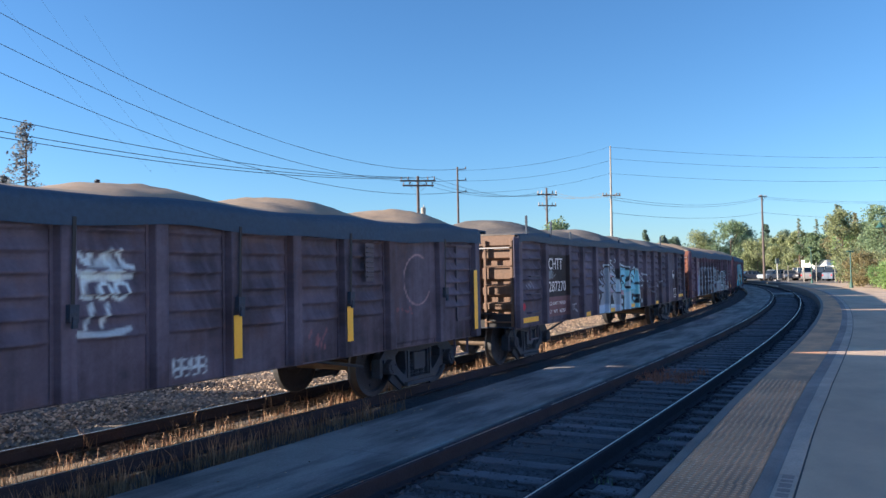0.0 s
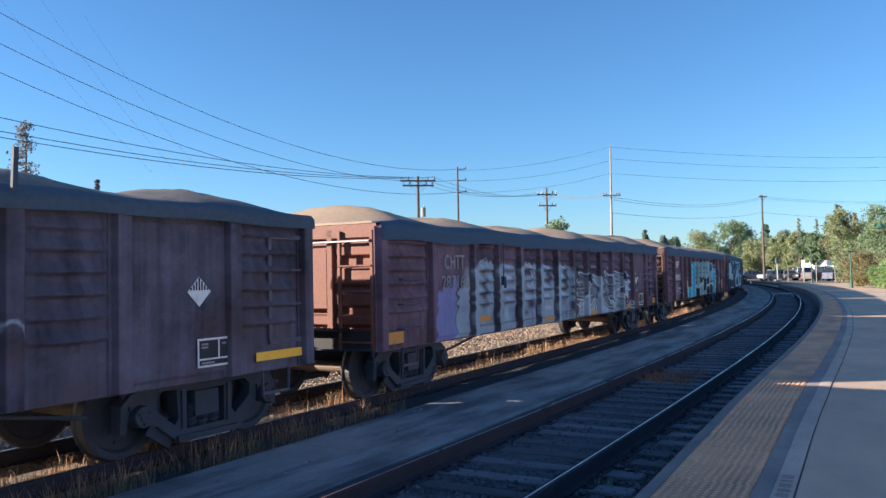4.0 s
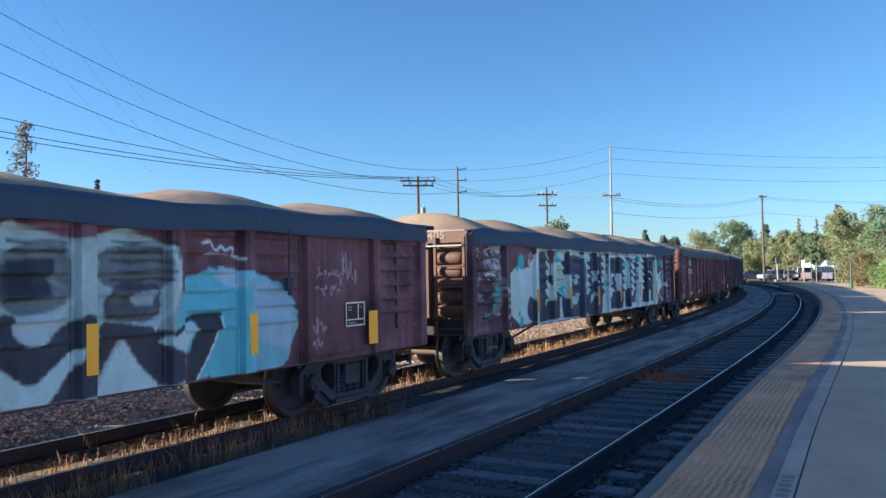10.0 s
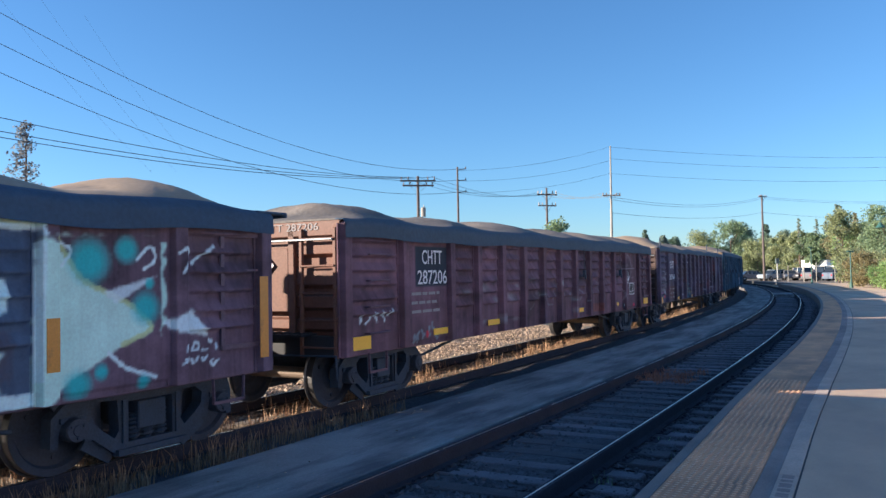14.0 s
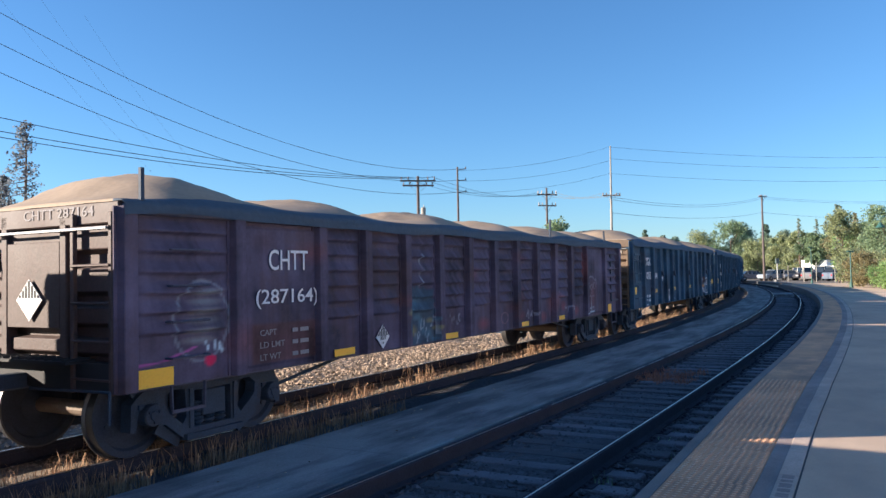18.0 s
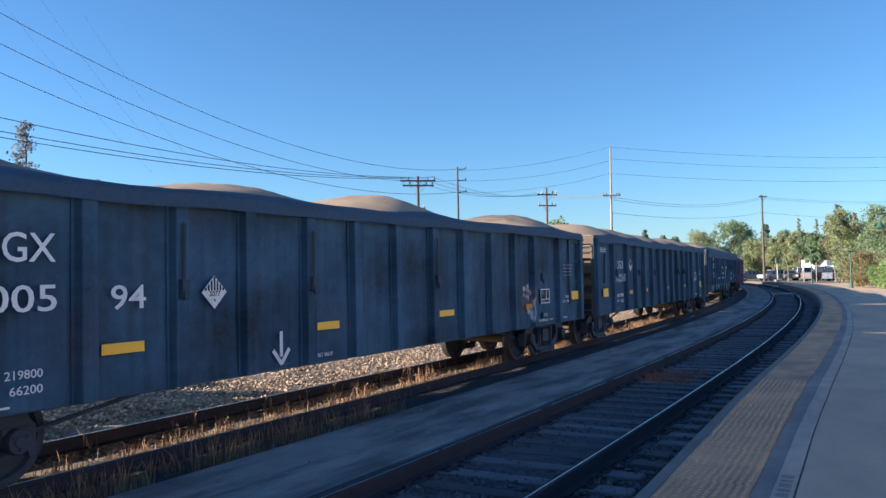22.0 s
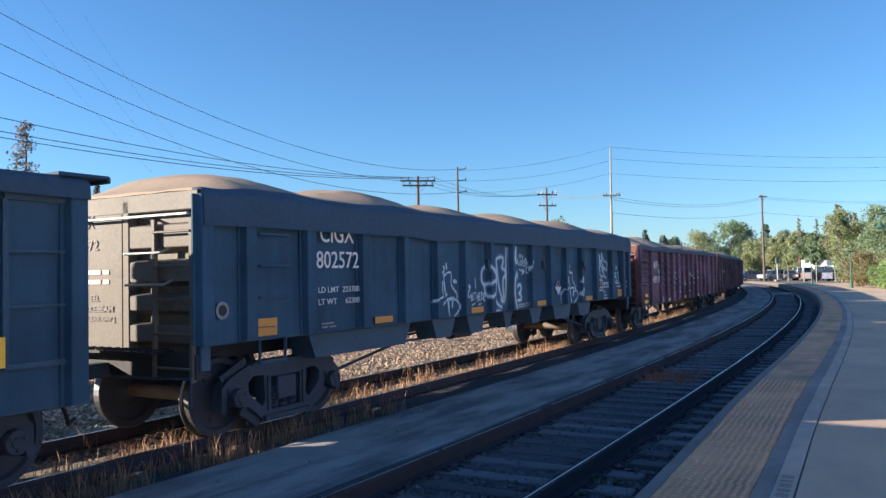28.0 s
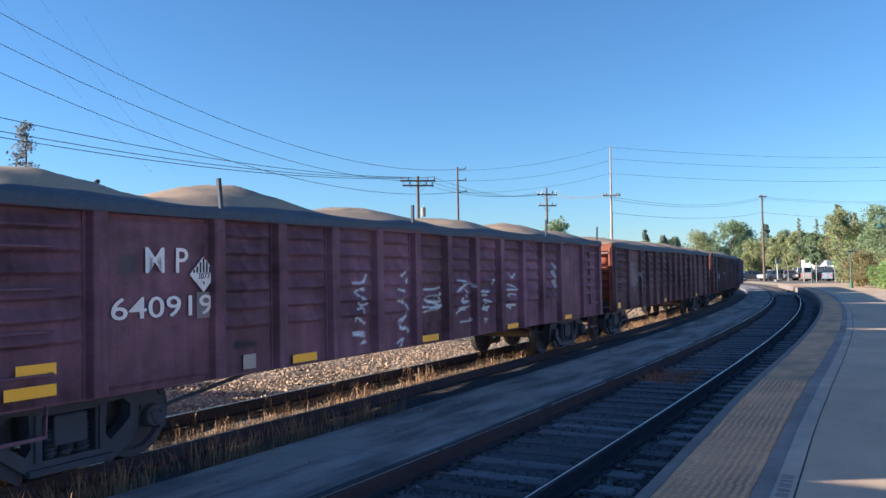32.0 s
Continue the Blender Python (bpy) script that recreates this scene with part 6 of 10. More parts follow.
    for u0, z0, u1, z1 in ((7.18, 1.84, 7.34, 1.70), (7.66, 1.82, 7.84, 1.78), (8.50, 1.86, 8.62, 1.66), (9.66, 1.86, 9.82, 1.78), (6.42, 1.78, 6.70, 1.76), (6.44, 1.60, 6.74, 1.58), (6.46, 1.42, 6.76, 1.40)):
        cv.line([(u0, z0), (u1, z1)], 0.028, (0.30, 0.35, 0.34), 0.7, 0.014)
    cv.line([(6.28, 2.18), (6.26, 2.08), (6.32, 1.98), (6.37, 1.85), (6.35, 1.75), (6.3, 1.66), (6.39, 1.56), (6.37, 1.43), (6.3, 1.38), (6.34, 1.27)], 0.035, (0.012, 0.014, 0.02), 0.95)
    for pts in [[(5.11, 2.1), (5.12, 2.28), (5.18, 2.12), (5.23, 2.27), (5.24, 2.1)], [(5.29, 2.25), (5.28, 2.12)], [(5.33, 2.12), (5.33, 2.26), (5.4, 2.13), (5.42, 2.27)], [(5.54, 2.28), (5.46, 2.24), (5.47, 2.15), (5.59, 2.16)], [(5.48, 2.2), (5.55, 2.21)], [(5.23, 2.07), (5.46, 2.08)], [(5.28, 2.04), (5.41, 2.05)]]:
        cv.line(pts, 0.024, W, 0.9)
    for u0, z0, w, h, n, sd in ((13.2, 1.82, 0.62, 0.13, 8, 23), (13.2, 1.58, 0.5, 0.14, 6, 24), (13.05, 1.12, 0.36, 0.2, 6, 26), (13.05, 0.92, 0.3, 0.18, 7, 27), (13.7, 1.65, 0.35, 0.5, 6, 28)):
        cv.scrawl(u0, z0, w, h, n, 0.014, (0.5, 0.44, 0.47), sd, 0.9)
    cv.scrawl(2.05, 0.86, 0.75, 0.45, 6, 0.025, (0.4, 0.36, 0.38), 25, 0.8)
    for k, x in enumerate((1.96, 2.12, 2.26, 2.40)):
        cv.loop(x, 1.17, 0.07, 0.10 + 0.02 * (k % 2), 0.026, (0.50, 0.46, 0.49), 0.9)
        cv.line([(x - 0.06, 1.20), (x - 0.02, 1.33), (x + 0.05, 1.34)], 0.022, (0.46, 0.42, 0.45), 0.8)
    cv.loop(2.12, 0.93, 0.15, 0.08, 0.022, (0.48, 0.44, 0.47), 0.9)
    cv.line([(2.0, 1.38), (2.2, 1.36), (2.5, 1.40), (2.75, 1.36)], 0.03, (0.40, 0.34, 0.37), 0.6)
    cv.blob(1.0, 1.95, 0.2, 0.25, (0.03, 0.025, 0.03), 0.7, 0.8)
    cv.blob(4.45, 1.9, 0.2, 0.25, (0.03, 0.025, 0.03), 0.7, 0.8)
    cv.blob(15.2, 1.75, 0.25, 0.25, (0.03, 0.025, 0.03), 0.6, 0.8)
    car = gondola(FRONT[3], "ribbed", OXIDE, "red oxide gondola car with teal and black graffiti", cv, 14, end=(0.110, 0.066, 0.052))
    sign(car, "M P", 2.04, 1.94, 0.54, 0.24)
    sign(car, "640905", 1.68, 1.48, 1.18, 0.22)
    sign(car, "LMT196700", 2.42, 1.145, 0.54, 0.075)
    sign(car, "WT  66300", 2.55, 1.01, 0.41, 0.07)
    reflectors(car, [(1.67, 1.88, 0.96, 1.44), (3.94, 4.06, 0.98, 1.44), (7.95, 8.07, 0.98, 1.45), (9.96, 10.08, 0.99, 1.45), (11.98, 12.1, 0.98, 1.44), (14.22, 14.42, 0.91, 1.36)], RIBBED_POSTS)
    placard(car, 1.79 - 8, -1.470, 1.95, 0.25)
    weight_box(car, 13.80, 14.2, 1.18, 1.48)
    plate(car, "small_plate", GALV, 3.4 - 8, -1.462, 0.93, 0.2, 0.14, "small grey data plate")
    end_sign(car, "MP 640905", 2.455, 0.95, 0.10, PALE)
    straps(car, (12.6,), 1.75)
    return car


def car_e():
    cv = Canvas(MAROON)
    cv.fill([(1.45, 1.45), (1.55, 1.6), (1.74, 1.87), (2.31, 1.95), (2.62, 2.24), (3.02, 2.36), (13.0, 2.38), (13.0, 2.23), (14.3, 2.24), (14.29, 1.33), (13.41, 0.78), (2.4, 0.78), (2.2, 1.1)], MINT, 1, 0.03)
    cv.fill([(1.7, 1.2), (1.9, 1.8), (2.5, 1.9), (2.6, 1.2), (2.2, 0.95)], (0.44, 0.57, 0.60), 0.8, 0.06)
    r = random.Random(8)
    for k in range(70):
        u, z = r.uniform(2.6, 13.0), r.choice([r.uniform(0.8, 2.35), r.uniform(2.1, 2.35)])
        cv.blob(u, z, r.uniform(0.08, 0.22), r.uniform(0.06, 0.18), r.choice([W, (0.52, 0.55, 0.30), TEAL, (0.48, 0.54, 0.50), (0.42, 0.48, 0.50)]), r.uniform(0.3, 0.9), 0.5)
    cv.fill([(3.0, 0.80), (13.1, 0.80), (13.1, 0.88), (3.0, 0.88)], (0.66, 0.71, 0.73), 0.9)
    dark = (0.060, 0.087, 0.146)
    for pts in ([(2.6, 1.37), (2.92, 1.43), (3.02, 2.22), (3.62, 2.23), (3.64, 1.71), (3.58, 1.23), (3.81, 0.88), (2.99, 0.9), (2.67, 0.95)], [(3.99, 1.48), (4.32, 1.46), (4.46, 1.29), (4.43, 0.9), (3.88, 0.9), (3.88, 1.24)], [(4.56, 2.1), (4.87, 2.25), (4.9, 0.9), (4.68, 0.9), (4.63, 1.25), (4.76, 1.67)],
                [(4.9, 2.19), (5.81, 2.21), (5.79, 0.92), (4.89, 0.92)], [(6.51, 2.15), (7.49, 2.2), (7.65, 1.57), (7.59, 0.9), (6.48, 0.92), (6.46, 1.41)], [(8.05, 2.21), (8.89, 2.23), (8.85, 0.92), (8.01, 0.92)], [(9.04, 2.17), (9.61, 2.18), (9.56, 0.93), (9.0, 0.93)], [(10.06, 2.18), (10.93, 2.2), (10.87, 0.93), (10.02, 0.93)], [(11.56, 2.25), (13.0, 2.28), (13.0, 0.9), (11.5, 0.92)]):
        cv.line(pts + pts[:1], 0.10, (0.66, 0.71, 0.73), 0.9)
        cv.fill(pts, dark, 1, 0.02)
    for pts in ([(5.31, 1.77), (5.65, 1.78), (5.63, 1.56), (5.33, 1.55)], [(5.31, 1.36), (5.7, 1.35), (5.7, 1.08), (5.31, 1.1)], [(6.93, 1.87), (7.2, 1.98), (7.57, 1.8), (7.56, 1.58), (6.92, 1.6)], [(7.0, 1.35), (7.3, 1.3), (7.1, 1.1)], [(8.09, 1.8), (8.55, 1.85), (8.33, 1.5), (8.6, 1.12), (8.07, 1.15)], [(10.41, 2.15), (10.7, 2.16), (10.66, 1.12), (10.37, 1.13)],
                [(9.3, 1.7), (9.61, 1.7), (9.6, 1.35), (9.3, 1.3)], [(12.15, 1.82), (12.71, 1.85), (12.69, 1.57), (12.14, 1.58)], [(12.16, 1.27), (12.68, 1.24), (12.66, 0.92), (12.14, 0.92)], [(11.5, 2.3), (11.7, 2.3), (11.66, 0.95), (11.5, 0.95)]):
        cv.fill(pts, (0.62, 0.70, 0.70), 1, 0.03)
        u, z = pts[0]
        cv.blob(u + 0.15, z - 0.08, 0.12, 0.07, TEAL, 0.7, 0.6)
    cv.fill([(4.67, 2.32), (4.87, 2.34), (5.78, 2.3), (10.32, 2.31), (10.27, 0.68), (7.8, 0.75), (6.71, 0.76), (5.77, 0.73), (4.67, 0.77)], (0.060, 0.087, 0.146), 1, 0.008)
    cv.line([(4.85, 2.29), (5.78, 2.25)], 0.13, (0.66, 0.71, 0.73), 0.95)
    cv.line([(5.89, 2.26), (7.9, 2.25), (10.32, 2.26)], 0.07, (0.66, 0.71, 0.73), 0.8)
    cv.line([(4.67, 0.8), (5.77, 0.77), (6.71, 0.79), (7.81, 0.81), (9.62, 0.79), (10.27, 0.79)], 0.1, (0.66, 0.71, 0.73), 0.95)
    cv.fill([(4.67, 1.79), (4.85, 1.8), (4.87, 1.27), (4.67, 1.25)], MINT, 1, 0.008)
    cv.fill([(4.85, 1.79), (4.99, 1.77), (4.95, 1.5), (4.87, 1.5)], (0.66, 0.71, 0.73), 1, 0.008)
    cv.fill([(5.3, 1.78), (5.63, 1.77), (5.63, 1.61), (5.3, 1.54)], MINT, 1, 0.008)
    cv.fill([(5.28, 1.36), (5.69, 1.33), (5.67, 1.11), (5.28, 1.12)], MINT, 1, 0.008)
    cv.fill([(5.89, 2.28), (6.23, 2.22), (6.39, 2.0), (6.36, 1.55), (6.53, 1.39), (6.24, 1.37), (6.27, 1.18), (6.19, 1.19), (6.24, 0.85), (5.9, 0.75), (6.1, 0.94), (6.08, 1.38), (5.86, 1.52), (5.97, 1.64), (5.98, 2.03)], MINT, 1, 0.008)
    cv.fill([(5.95, 2.18), (6.2, 2.2), (6.2, 2.03), (5.97, 2.0)], TEAL, 1, 0.008)
    cv.fill([(5.99, 1.74), (6.37, 1.73), (6.37, 1.62), (5.99, 1.6)], (0.66, 0.71, 0.73), 1, 0.008)
    cv.fill([(6.67, 1.82), (6.88, 1.84), (7.21, 1.78), (7.51, 1.66), (7.5, 1.58), (6.87, 1.6), (6.66, 1.57)], (0.66, 0.71, 0.73), 1, 0.008)
    cv.fill([(6.56, 1.35), (7.26, 1.32), (7.26, 1.2), (6.87, 1.13), (6.58, 1.06)], (0.66, 0.71, 0.73), 1, 0.008)
    cv.fill([(7.45, 2.19), (7.67, 2.26), (7.83, 2.18), (7.8, 0.79), (7.49, 0.78), (7.62, 1.19), (7.56, 1.41), (7.69, 1.57), (7.45, 1.67), (7.57, 1.92)], MINT, 1, 0.008)
    cv.fill([(7.57, 1.62), (7.82, 1.61), (7.82, 1.4), (7.59, 1.36)], TEAL, 1, 0.008)
    cv.fill([(7.9, 2.22), (8.01, 2.25), (8.0, 0.81), (7.82, 0.82)], (0.66, 0.71, 0.73), 1, 0.008)
    cv.fill([(8.01, 1.43), (8.51, 1.41), (8.5, 1.18), (8.01, 1.16)], MINT, 1, 0.008)
    cv.fill([(8.26, 1.76), (8.59, 1.78), (8.4, 1.55), (8.15, 1.56), (8.02, 1.69)], (0.66, 0.71, 0.73), 1, 0.008)
    cv.line([(7.93, 2.22), (8.31, 2.27), (8.83, 2.22)], 0.07, (0.66, 0.71, 0.73), 0.95)
    cv.fill([(8.82, 1.78), (9.13, 1.74), (9.12, 1.23), (8.96, 1.19)], (0.66, 0.71, 0.73), 1, 0.008)
    cv.fill([(9.44, 2.24), (9.62, 2.24), (9.93, 2.17), (9.95, 1.34), (9.72, 1.35), (9.75, 0.78), (9.4, 0.77), (9.63, 1.05), (9.55, 1.41), (9.56, 2.01)], MINT, 1, 0.008)
    cv.fill([(9.59, 2.11), (9.84, 2.12), (9.83, 1.91), (9.58, 1.88)], TEAL, 1, 0.008)
    for u, z, q in ((2.3, 2.05, 0.22), (4.19, 2.17, 0.16), (4.49, 1.45, 0.18), (6.14, 2.12, 0.16), (7.74, 1.55, 0.14), (13.45, 2.05, 0.2), (13.95, 1.55, 0.2), (13.8, 2.1, 0.14), (13.3, 0.95, 0.16), (2.0, 0.95, 0.12), (13.95, 0.9, 0.1), (11.0, 2.2, 0.12), (6.2, 0.95, 0.1)):
        cv.blob(u, z, q, q * 0.85, TEAL, 0.95, 0.15)
    cv.fill([(12.97, 2.23), (14.25, 2.27), (14.24, 0.62), (12.94, 0.75)], MAROON, 1, 0.008)
    cv.fill([(12.95, 2.22), (13.13, 2.18), (13.38, 1.84), (13.89, 1.61), (14.2, 1.34), (13.81, 1.23), (13.55, 1.08), (13.27, 0.96), (13.01, 0.74), (12.93, 0.78)], (0.58, 0.70, 0.60), 1, 0.008)
    cv.line([(13.14, 2.21), (13.38, 1.84), (13.89, 1.61), (14.18, 1.36), (13.81, 1.23)], 0.05, (0.52, 0.52, 0.22), 0.8)
    cv.line([(12.98, 2.16), (12.96, 1.0)], 0.05, (0.66, 0.71, 0.73), 0.95)
    cv.line([(13.19, 1.97), (13.31, 2.11), (13.17, 2.17)], 0.03, W, 0.95)
    cv.fill([(13.59, 1.73), (14.21, 1.87), (13.73, 1.62)], W, 0.8, 0.008)
    cv.line([(13.97, 2.03), (14.13, 2.19), (14.21, 2.03), (14.05, 1.94)], 0.032, W, 0.95)
    cv.fill([(14.25, 1.41), (14.64, 1.53), (14.87, 1.23), (14.41, 1.31)], W, 0.9, 0.008)
    cv.fill([(13.79, 1.2), (14.2, 1.3), (14.2, 0.98), (13.96, 0.94)], MAROON, 1, 0.008)
    cv.line([(13.66, 1.16), (13.84, 1.0), (14.18, 0.89)], 0.04, W, 0.95)
    cv.line([(14.42, 2.1), (14.58, 2.18), (14.62, 2.1), (14.47, 1.9)], 0.03, W, 0.95)
    cv.line([(14.65, 2.0), (14.79, 2.1), (14.93, 2.18)], 0.03, W, 0.95)
    cv.blob(13.46, 2.01, 0.26, 0.26, TEAL, 0.85, 0.6)
    cv.blob(13.85, 2.12, 0.16, 0.16, TEAL, 0.85, 0.6)
    cv.blob(14.06, 1.56, 0.2, 0.2, TEAL, 0.85, 0.6)
    cv.blob(13.34, 0.91, 0.17, 0.17, TEAL, 0.85, 0.6)
    cv.blob(14.04, 0.86, 0.09, 0.09, TEAL, 0.85, 0.6)
    cv.blob(13.58, 1.0, 0.09, 0.09, TEAL, 0.85, 0.6)
    cv.blob(14.11, 1.8, 0.07, 0.07, TEAL, 0.85, 0.6)
    cv.scrawl(14.5, 1.08, 0.6, 0.13, 7, 0.025, W, 32, 0.9)
    cv.scrawl(14.45, 0.90, 0.55, 0.13, 7, 0.025, W, 36, 0.9)
    cv.fill([(0.60, 2.45), (1.42, 2.45), (1.43, 0.95), (0.62, 1.0)], (0.085, 0.066, 0.088), 0.7, 0.02)
    cv.fill([(0.93, 1.79), (1.4, 1.81), (1.43, 1.46), (1.25, 1.04), (0.96, 1.09), (0.9, 1.43)], (0.30, 0.36, 0.36), 0.45, 0.05)
    for u, z, q in ((0.95, 2.32, 0.34), (1.0, 1.95, 0.3)):
        cv.blob(u, z, q, q * 0.55, (0.34, 0.36, 0.40), 0.35, 0.8)
    for pts in [[(0.69, 2.15), (0.73, 2.4), (0.9, 2.39), (0.84, 2.28), (0.73, 2.28)], [(0.94, 2.17), (0.97, 2.39), (1.04, 2.23), (1.13, 2.42), (1.16, 2.21)], [(1.2, 2.4), (1.22, 2.21), (1.31, 2.24), (1.23, 2.3), (1.31, 2.38), (1.2, 2.41)], [(0.69, 2.38), (0.8, 2.45), (0.97, 2.45), (1.17, 2.47)], [(0.64, 2.26), (0.62, 1.97)], [(0.69, 2.03), (0.88, 2.06)], [(0.78, 2.04), (0.77, 1.81)], [(0.89, 2.02), (0.89, 1.84), (1.01, 2.03), (1.01, 1.84)], [(1.05, 2.03), (1.08, 1.84), (1.19, 1.99)], [(0.69, 1.82), (0.86, 1.84), (1.08, 1.79)], [(0.69, 2.08), (0.95, 2.11), (1.23, 2.07)], [(1.26, 2.16), (1.29, 1.97)], [(0.65, 1.84), (0.67, 1.73)]]:
        cv.line(pts, 0.034, W, 0.75, 0.014)
    for pts in [[(0.14, 2.33), (0.15, 2.22), (0.21, 2.26), (0.15, 2.27), (0.21, 2.33), (0.14, 2.33)], [(0.23, 2.34), (0.24, 2.22)], [(0.23, 2.33), (0.29, 2.31), (0.24, 2.27), (0.3, 2.21)], [(0.3, 2.21), (0.34, 2.33), (0.38, 2.21)], [(0.32, 2.25), (0.38, 2.27)], [(0.39, 2.33), (0.4, 2.22)], [(0.4, 2.28), (0.45, 2.29)], [(0.46, 2.35), (0.45, 2.21)], [(0.28, 2.42), (0.33, 2.36)], [(0.33, 2.42), (0.28, 2.36)], [(0.21, 2.13), (0.26, 2.18), (0.28, 2.11), (0.34, 2.19), (0.33, 2.11), (0.42, 2.09)], [(0.29, 1.85), (0.33, 1.61)], [(0.29, 1.61), (0.43, 1.85)], [(0.33, 1.75), (0.43, 1.76), (0.44, 1.66), (0.35, 1.62)], [(0.3, 1.69), (0.4, 1.7)], [(0.28, 1.47), (0.33, 1.49), (0.29, 1.44), (0.34, 1.42)], [(0.35, 1.48), (0.4, 1.49)], [(0.38, 1.48), (0.38, 1.42)], [(0.41, 1.46), (0.45, 1.47), (0.45, 1.42), (0.41, 1.42), (0.41, 1.46)], [(0.48, 1.42), (0.48, 1.48), (0.51, 1.42), (0.51, 1.48)], [(0.28, 1.38), (0.31, 1.4), (0.34, 1.36)], [(0.36, 1.4), (0.36, 1.35), (0.41, 1.36), (0.41, 1.41)], [(0.44, 1.39), (0.48, 1.35), (0.5, 1.4)], [(0.64, 1.16), (0.66, 1.01)], [(0.64, 1.16), (0.74, 1.09), (0.66, 1.01)], [(0.81, 1.14), (0.75, 1.14), (0.75, 1.06), (0.83, 1.02)], [(0.75, 1.1), (0.81, 1.1)], [(0.85, 1.13), (0.89, 1.08)], [(1.23, 1.9), (1.34, 1.91), (1.34, 1.76), (1.23, 1.75), (1.23, 1.9)], [(1.28, 1.86), (1.31, 1.8)]]:
        cv.line(pts, 0.013, (0.55, 0.54, 0.57), 0.85)
    cv.blob(1.14, 1.49, 0.16, 0.14, TEAL, 0.8, 0.35)
    cv.blob(1.05, 1.22, 0.12, 0.16, TEAL, 0.4, 0.8)
    for u, z in [(1.2, 1.09), (1.27, 1.09)]:
        cv.blob(u, z, 0.03, 0.03, W, 0.9, 0.5)
    for k in range(5):
        cv.line([(1.0 + 0.09 * k, 1.72 - 0.1 * (k % 3)), (1.08 + 0.08 * k, 1.62 - 0.12 * (k % 2))], 0.03, (0.06, 0.06, 0.075), 0.7, 0.014)
    cv.fill([(1.53, 2.42), (2.94, 2.42), (2.9, 0.77), (1.51, 0.75)], MAROON, 1, 0.006)
    cv.fill([(1.75, 1.83), (2.1, 1.97), (2.49, 1.9), (2.96, 2.28), (2.93, 0.86), (2.62, 0.81), (2.18, 0.82), (1.74, 1.05), (1.66, 1.39), (1.63, 1.58)], (0.54, 0.67, 0.64), 1, 0.02)
    cv.fill([(1.72, 1.30), (2.2, 1.25), (2.3, 0.92), (1.80, 1.02)], (0.52, 0.56, 0.40), 0.5, 0.04)
    cv.fill([(2.2, 1.75), (2.8, 1.9), (2.85, 1.3), (2.4, 1.4)], (0.55, 0.62, 0.70), 0.5, 0.05)
    for pts in [[(1.43, 1.56), (1.66, 1.44), (1.51, 1.33)], [(1.47, 1.01), (1.66, 1.13), (1.91, 1.04)], [(1.49, 1.22), (1.74, 1.24)], [(1.64, 1.0), (1.57, 0.86)]]:
        cv.line(pts, 0.05, (0.55, 0.60, 0.60), 0.7, 0.02)
    cv.fill([(2.52, 2.21), (2.84, 2.25), (2.86, 1.95), (2.6, 1.87)], W, 0.35, 0.006)
    cv.fill([(2.55, 1.17), (2.7, 1.39), (2.91, 1.3), (2.9, 0.81), (2.58, 0.95)], (0.060, 0.087, 0.146), 1, 0.006)
    cv.fill([(2.93, 2.33), (3.94, 2.32), (3.89, 0.75), (2.9, 0.77)], (0.60, 0.69, 0.68), 1, 0.006)
    cv.fill([(3.09, 2.18), (3.62, 2.21), (3.67, 1.5), (3.55, 1.18), (3.87, 1.08), (3.86, 0.77), (2.99, 0.8), (3.04, 1.68)], (0.060, 0.087, 0.146), 1, 0.006)
    # the block letters: dark ground, pale bars and teal spots
    cv.fill([(3.09, 2.25), (3.67, 2.3), (7.94, 2.3), (7.9, 0.69), (3.87, 0.8), (3.09, 0.68)], (0.060, 0.087, 0.146), 1, 0)
    cv.fill([(3.66, 2.35), (3.9, 2.31), (3.91, 1.25), (3.73, 1.24), (3.59, 1.12), (3.64, 1.36), (3.6, 1.51), (3.65, 1.64), (3.68, 1.69)], (0.53, 0.63, 0.58), 1, 0.012)
    cv.fill([(3.9, 2.28), (4.37, 2.29), (4.89, 2.35), (4.85, 2.24), (4.76, 2.18), (4.57, 2.07), (4.71, 1.81), (4.73, 1.42), (4.63, 1.34), (4.62, 1.19), (4.66, 0.88), (4.76, 0.76), (4.39, 0.79), (4.48, 0.89), (4.51, 1.2), (4.4, 1.4), (4.2, 1.48), (4.05, 1.47), (4.22, 1.37), (4.19, 1.26), (4.02, 1.21), (3.9, 1.27)], (0.53, 0.63, 0.58), 1, 0.012)
    cv.fill([(3.7, 2.35), (4.05, 2.3), (4.06, 2.04), (3.9, 1.98), (3.76, 2.12)], MAROON, 0.9, 0.03)
    cv.fill([(4.02, 2.01), (4.33, 2.04), (4.64, 2.01), (4.71, 1.81), (4.67, 1.75), (4.02, 1.78)], (0.50, 0.55, 0.30), 0.45, 0.02)
    cv.fill([(3.67, 1.93), (3.9, 1.9), (3.9, 1.6), (3.67, 1.62)], (0.50, 0.55, 0.30), 0.35, 0.02)
    cv.fill([(4.02, 1.52), (4.23, 1.51), (4.63, 1.6), (4.7, 1.57), (4.23, 1.59)], (0.62, 0.68, 0.70), 0.6, 0.02)
    cv.line([(4.32, 2.02), (4.39, 1.9), (4.55, 1.76)], 0.03, (0.10, 0.12, 0.06), 0.8)
    cv.line([(4.14, 2.01), (4.13, 1.96)], 0.025, (0.10, 0.12, 0.06), 0.7)
    cv.line([(3.91, 2.11), (3.95, 2.21), (4.01, 2.13)], 0.03, (0.62, 0.68, 0.70), 0.95)
    cv.line([(3.91, 1.9), (3.95, 1.94), (4.0, 1.88)], 0.03, (0.62, 0.68, 0.70), 0.95)
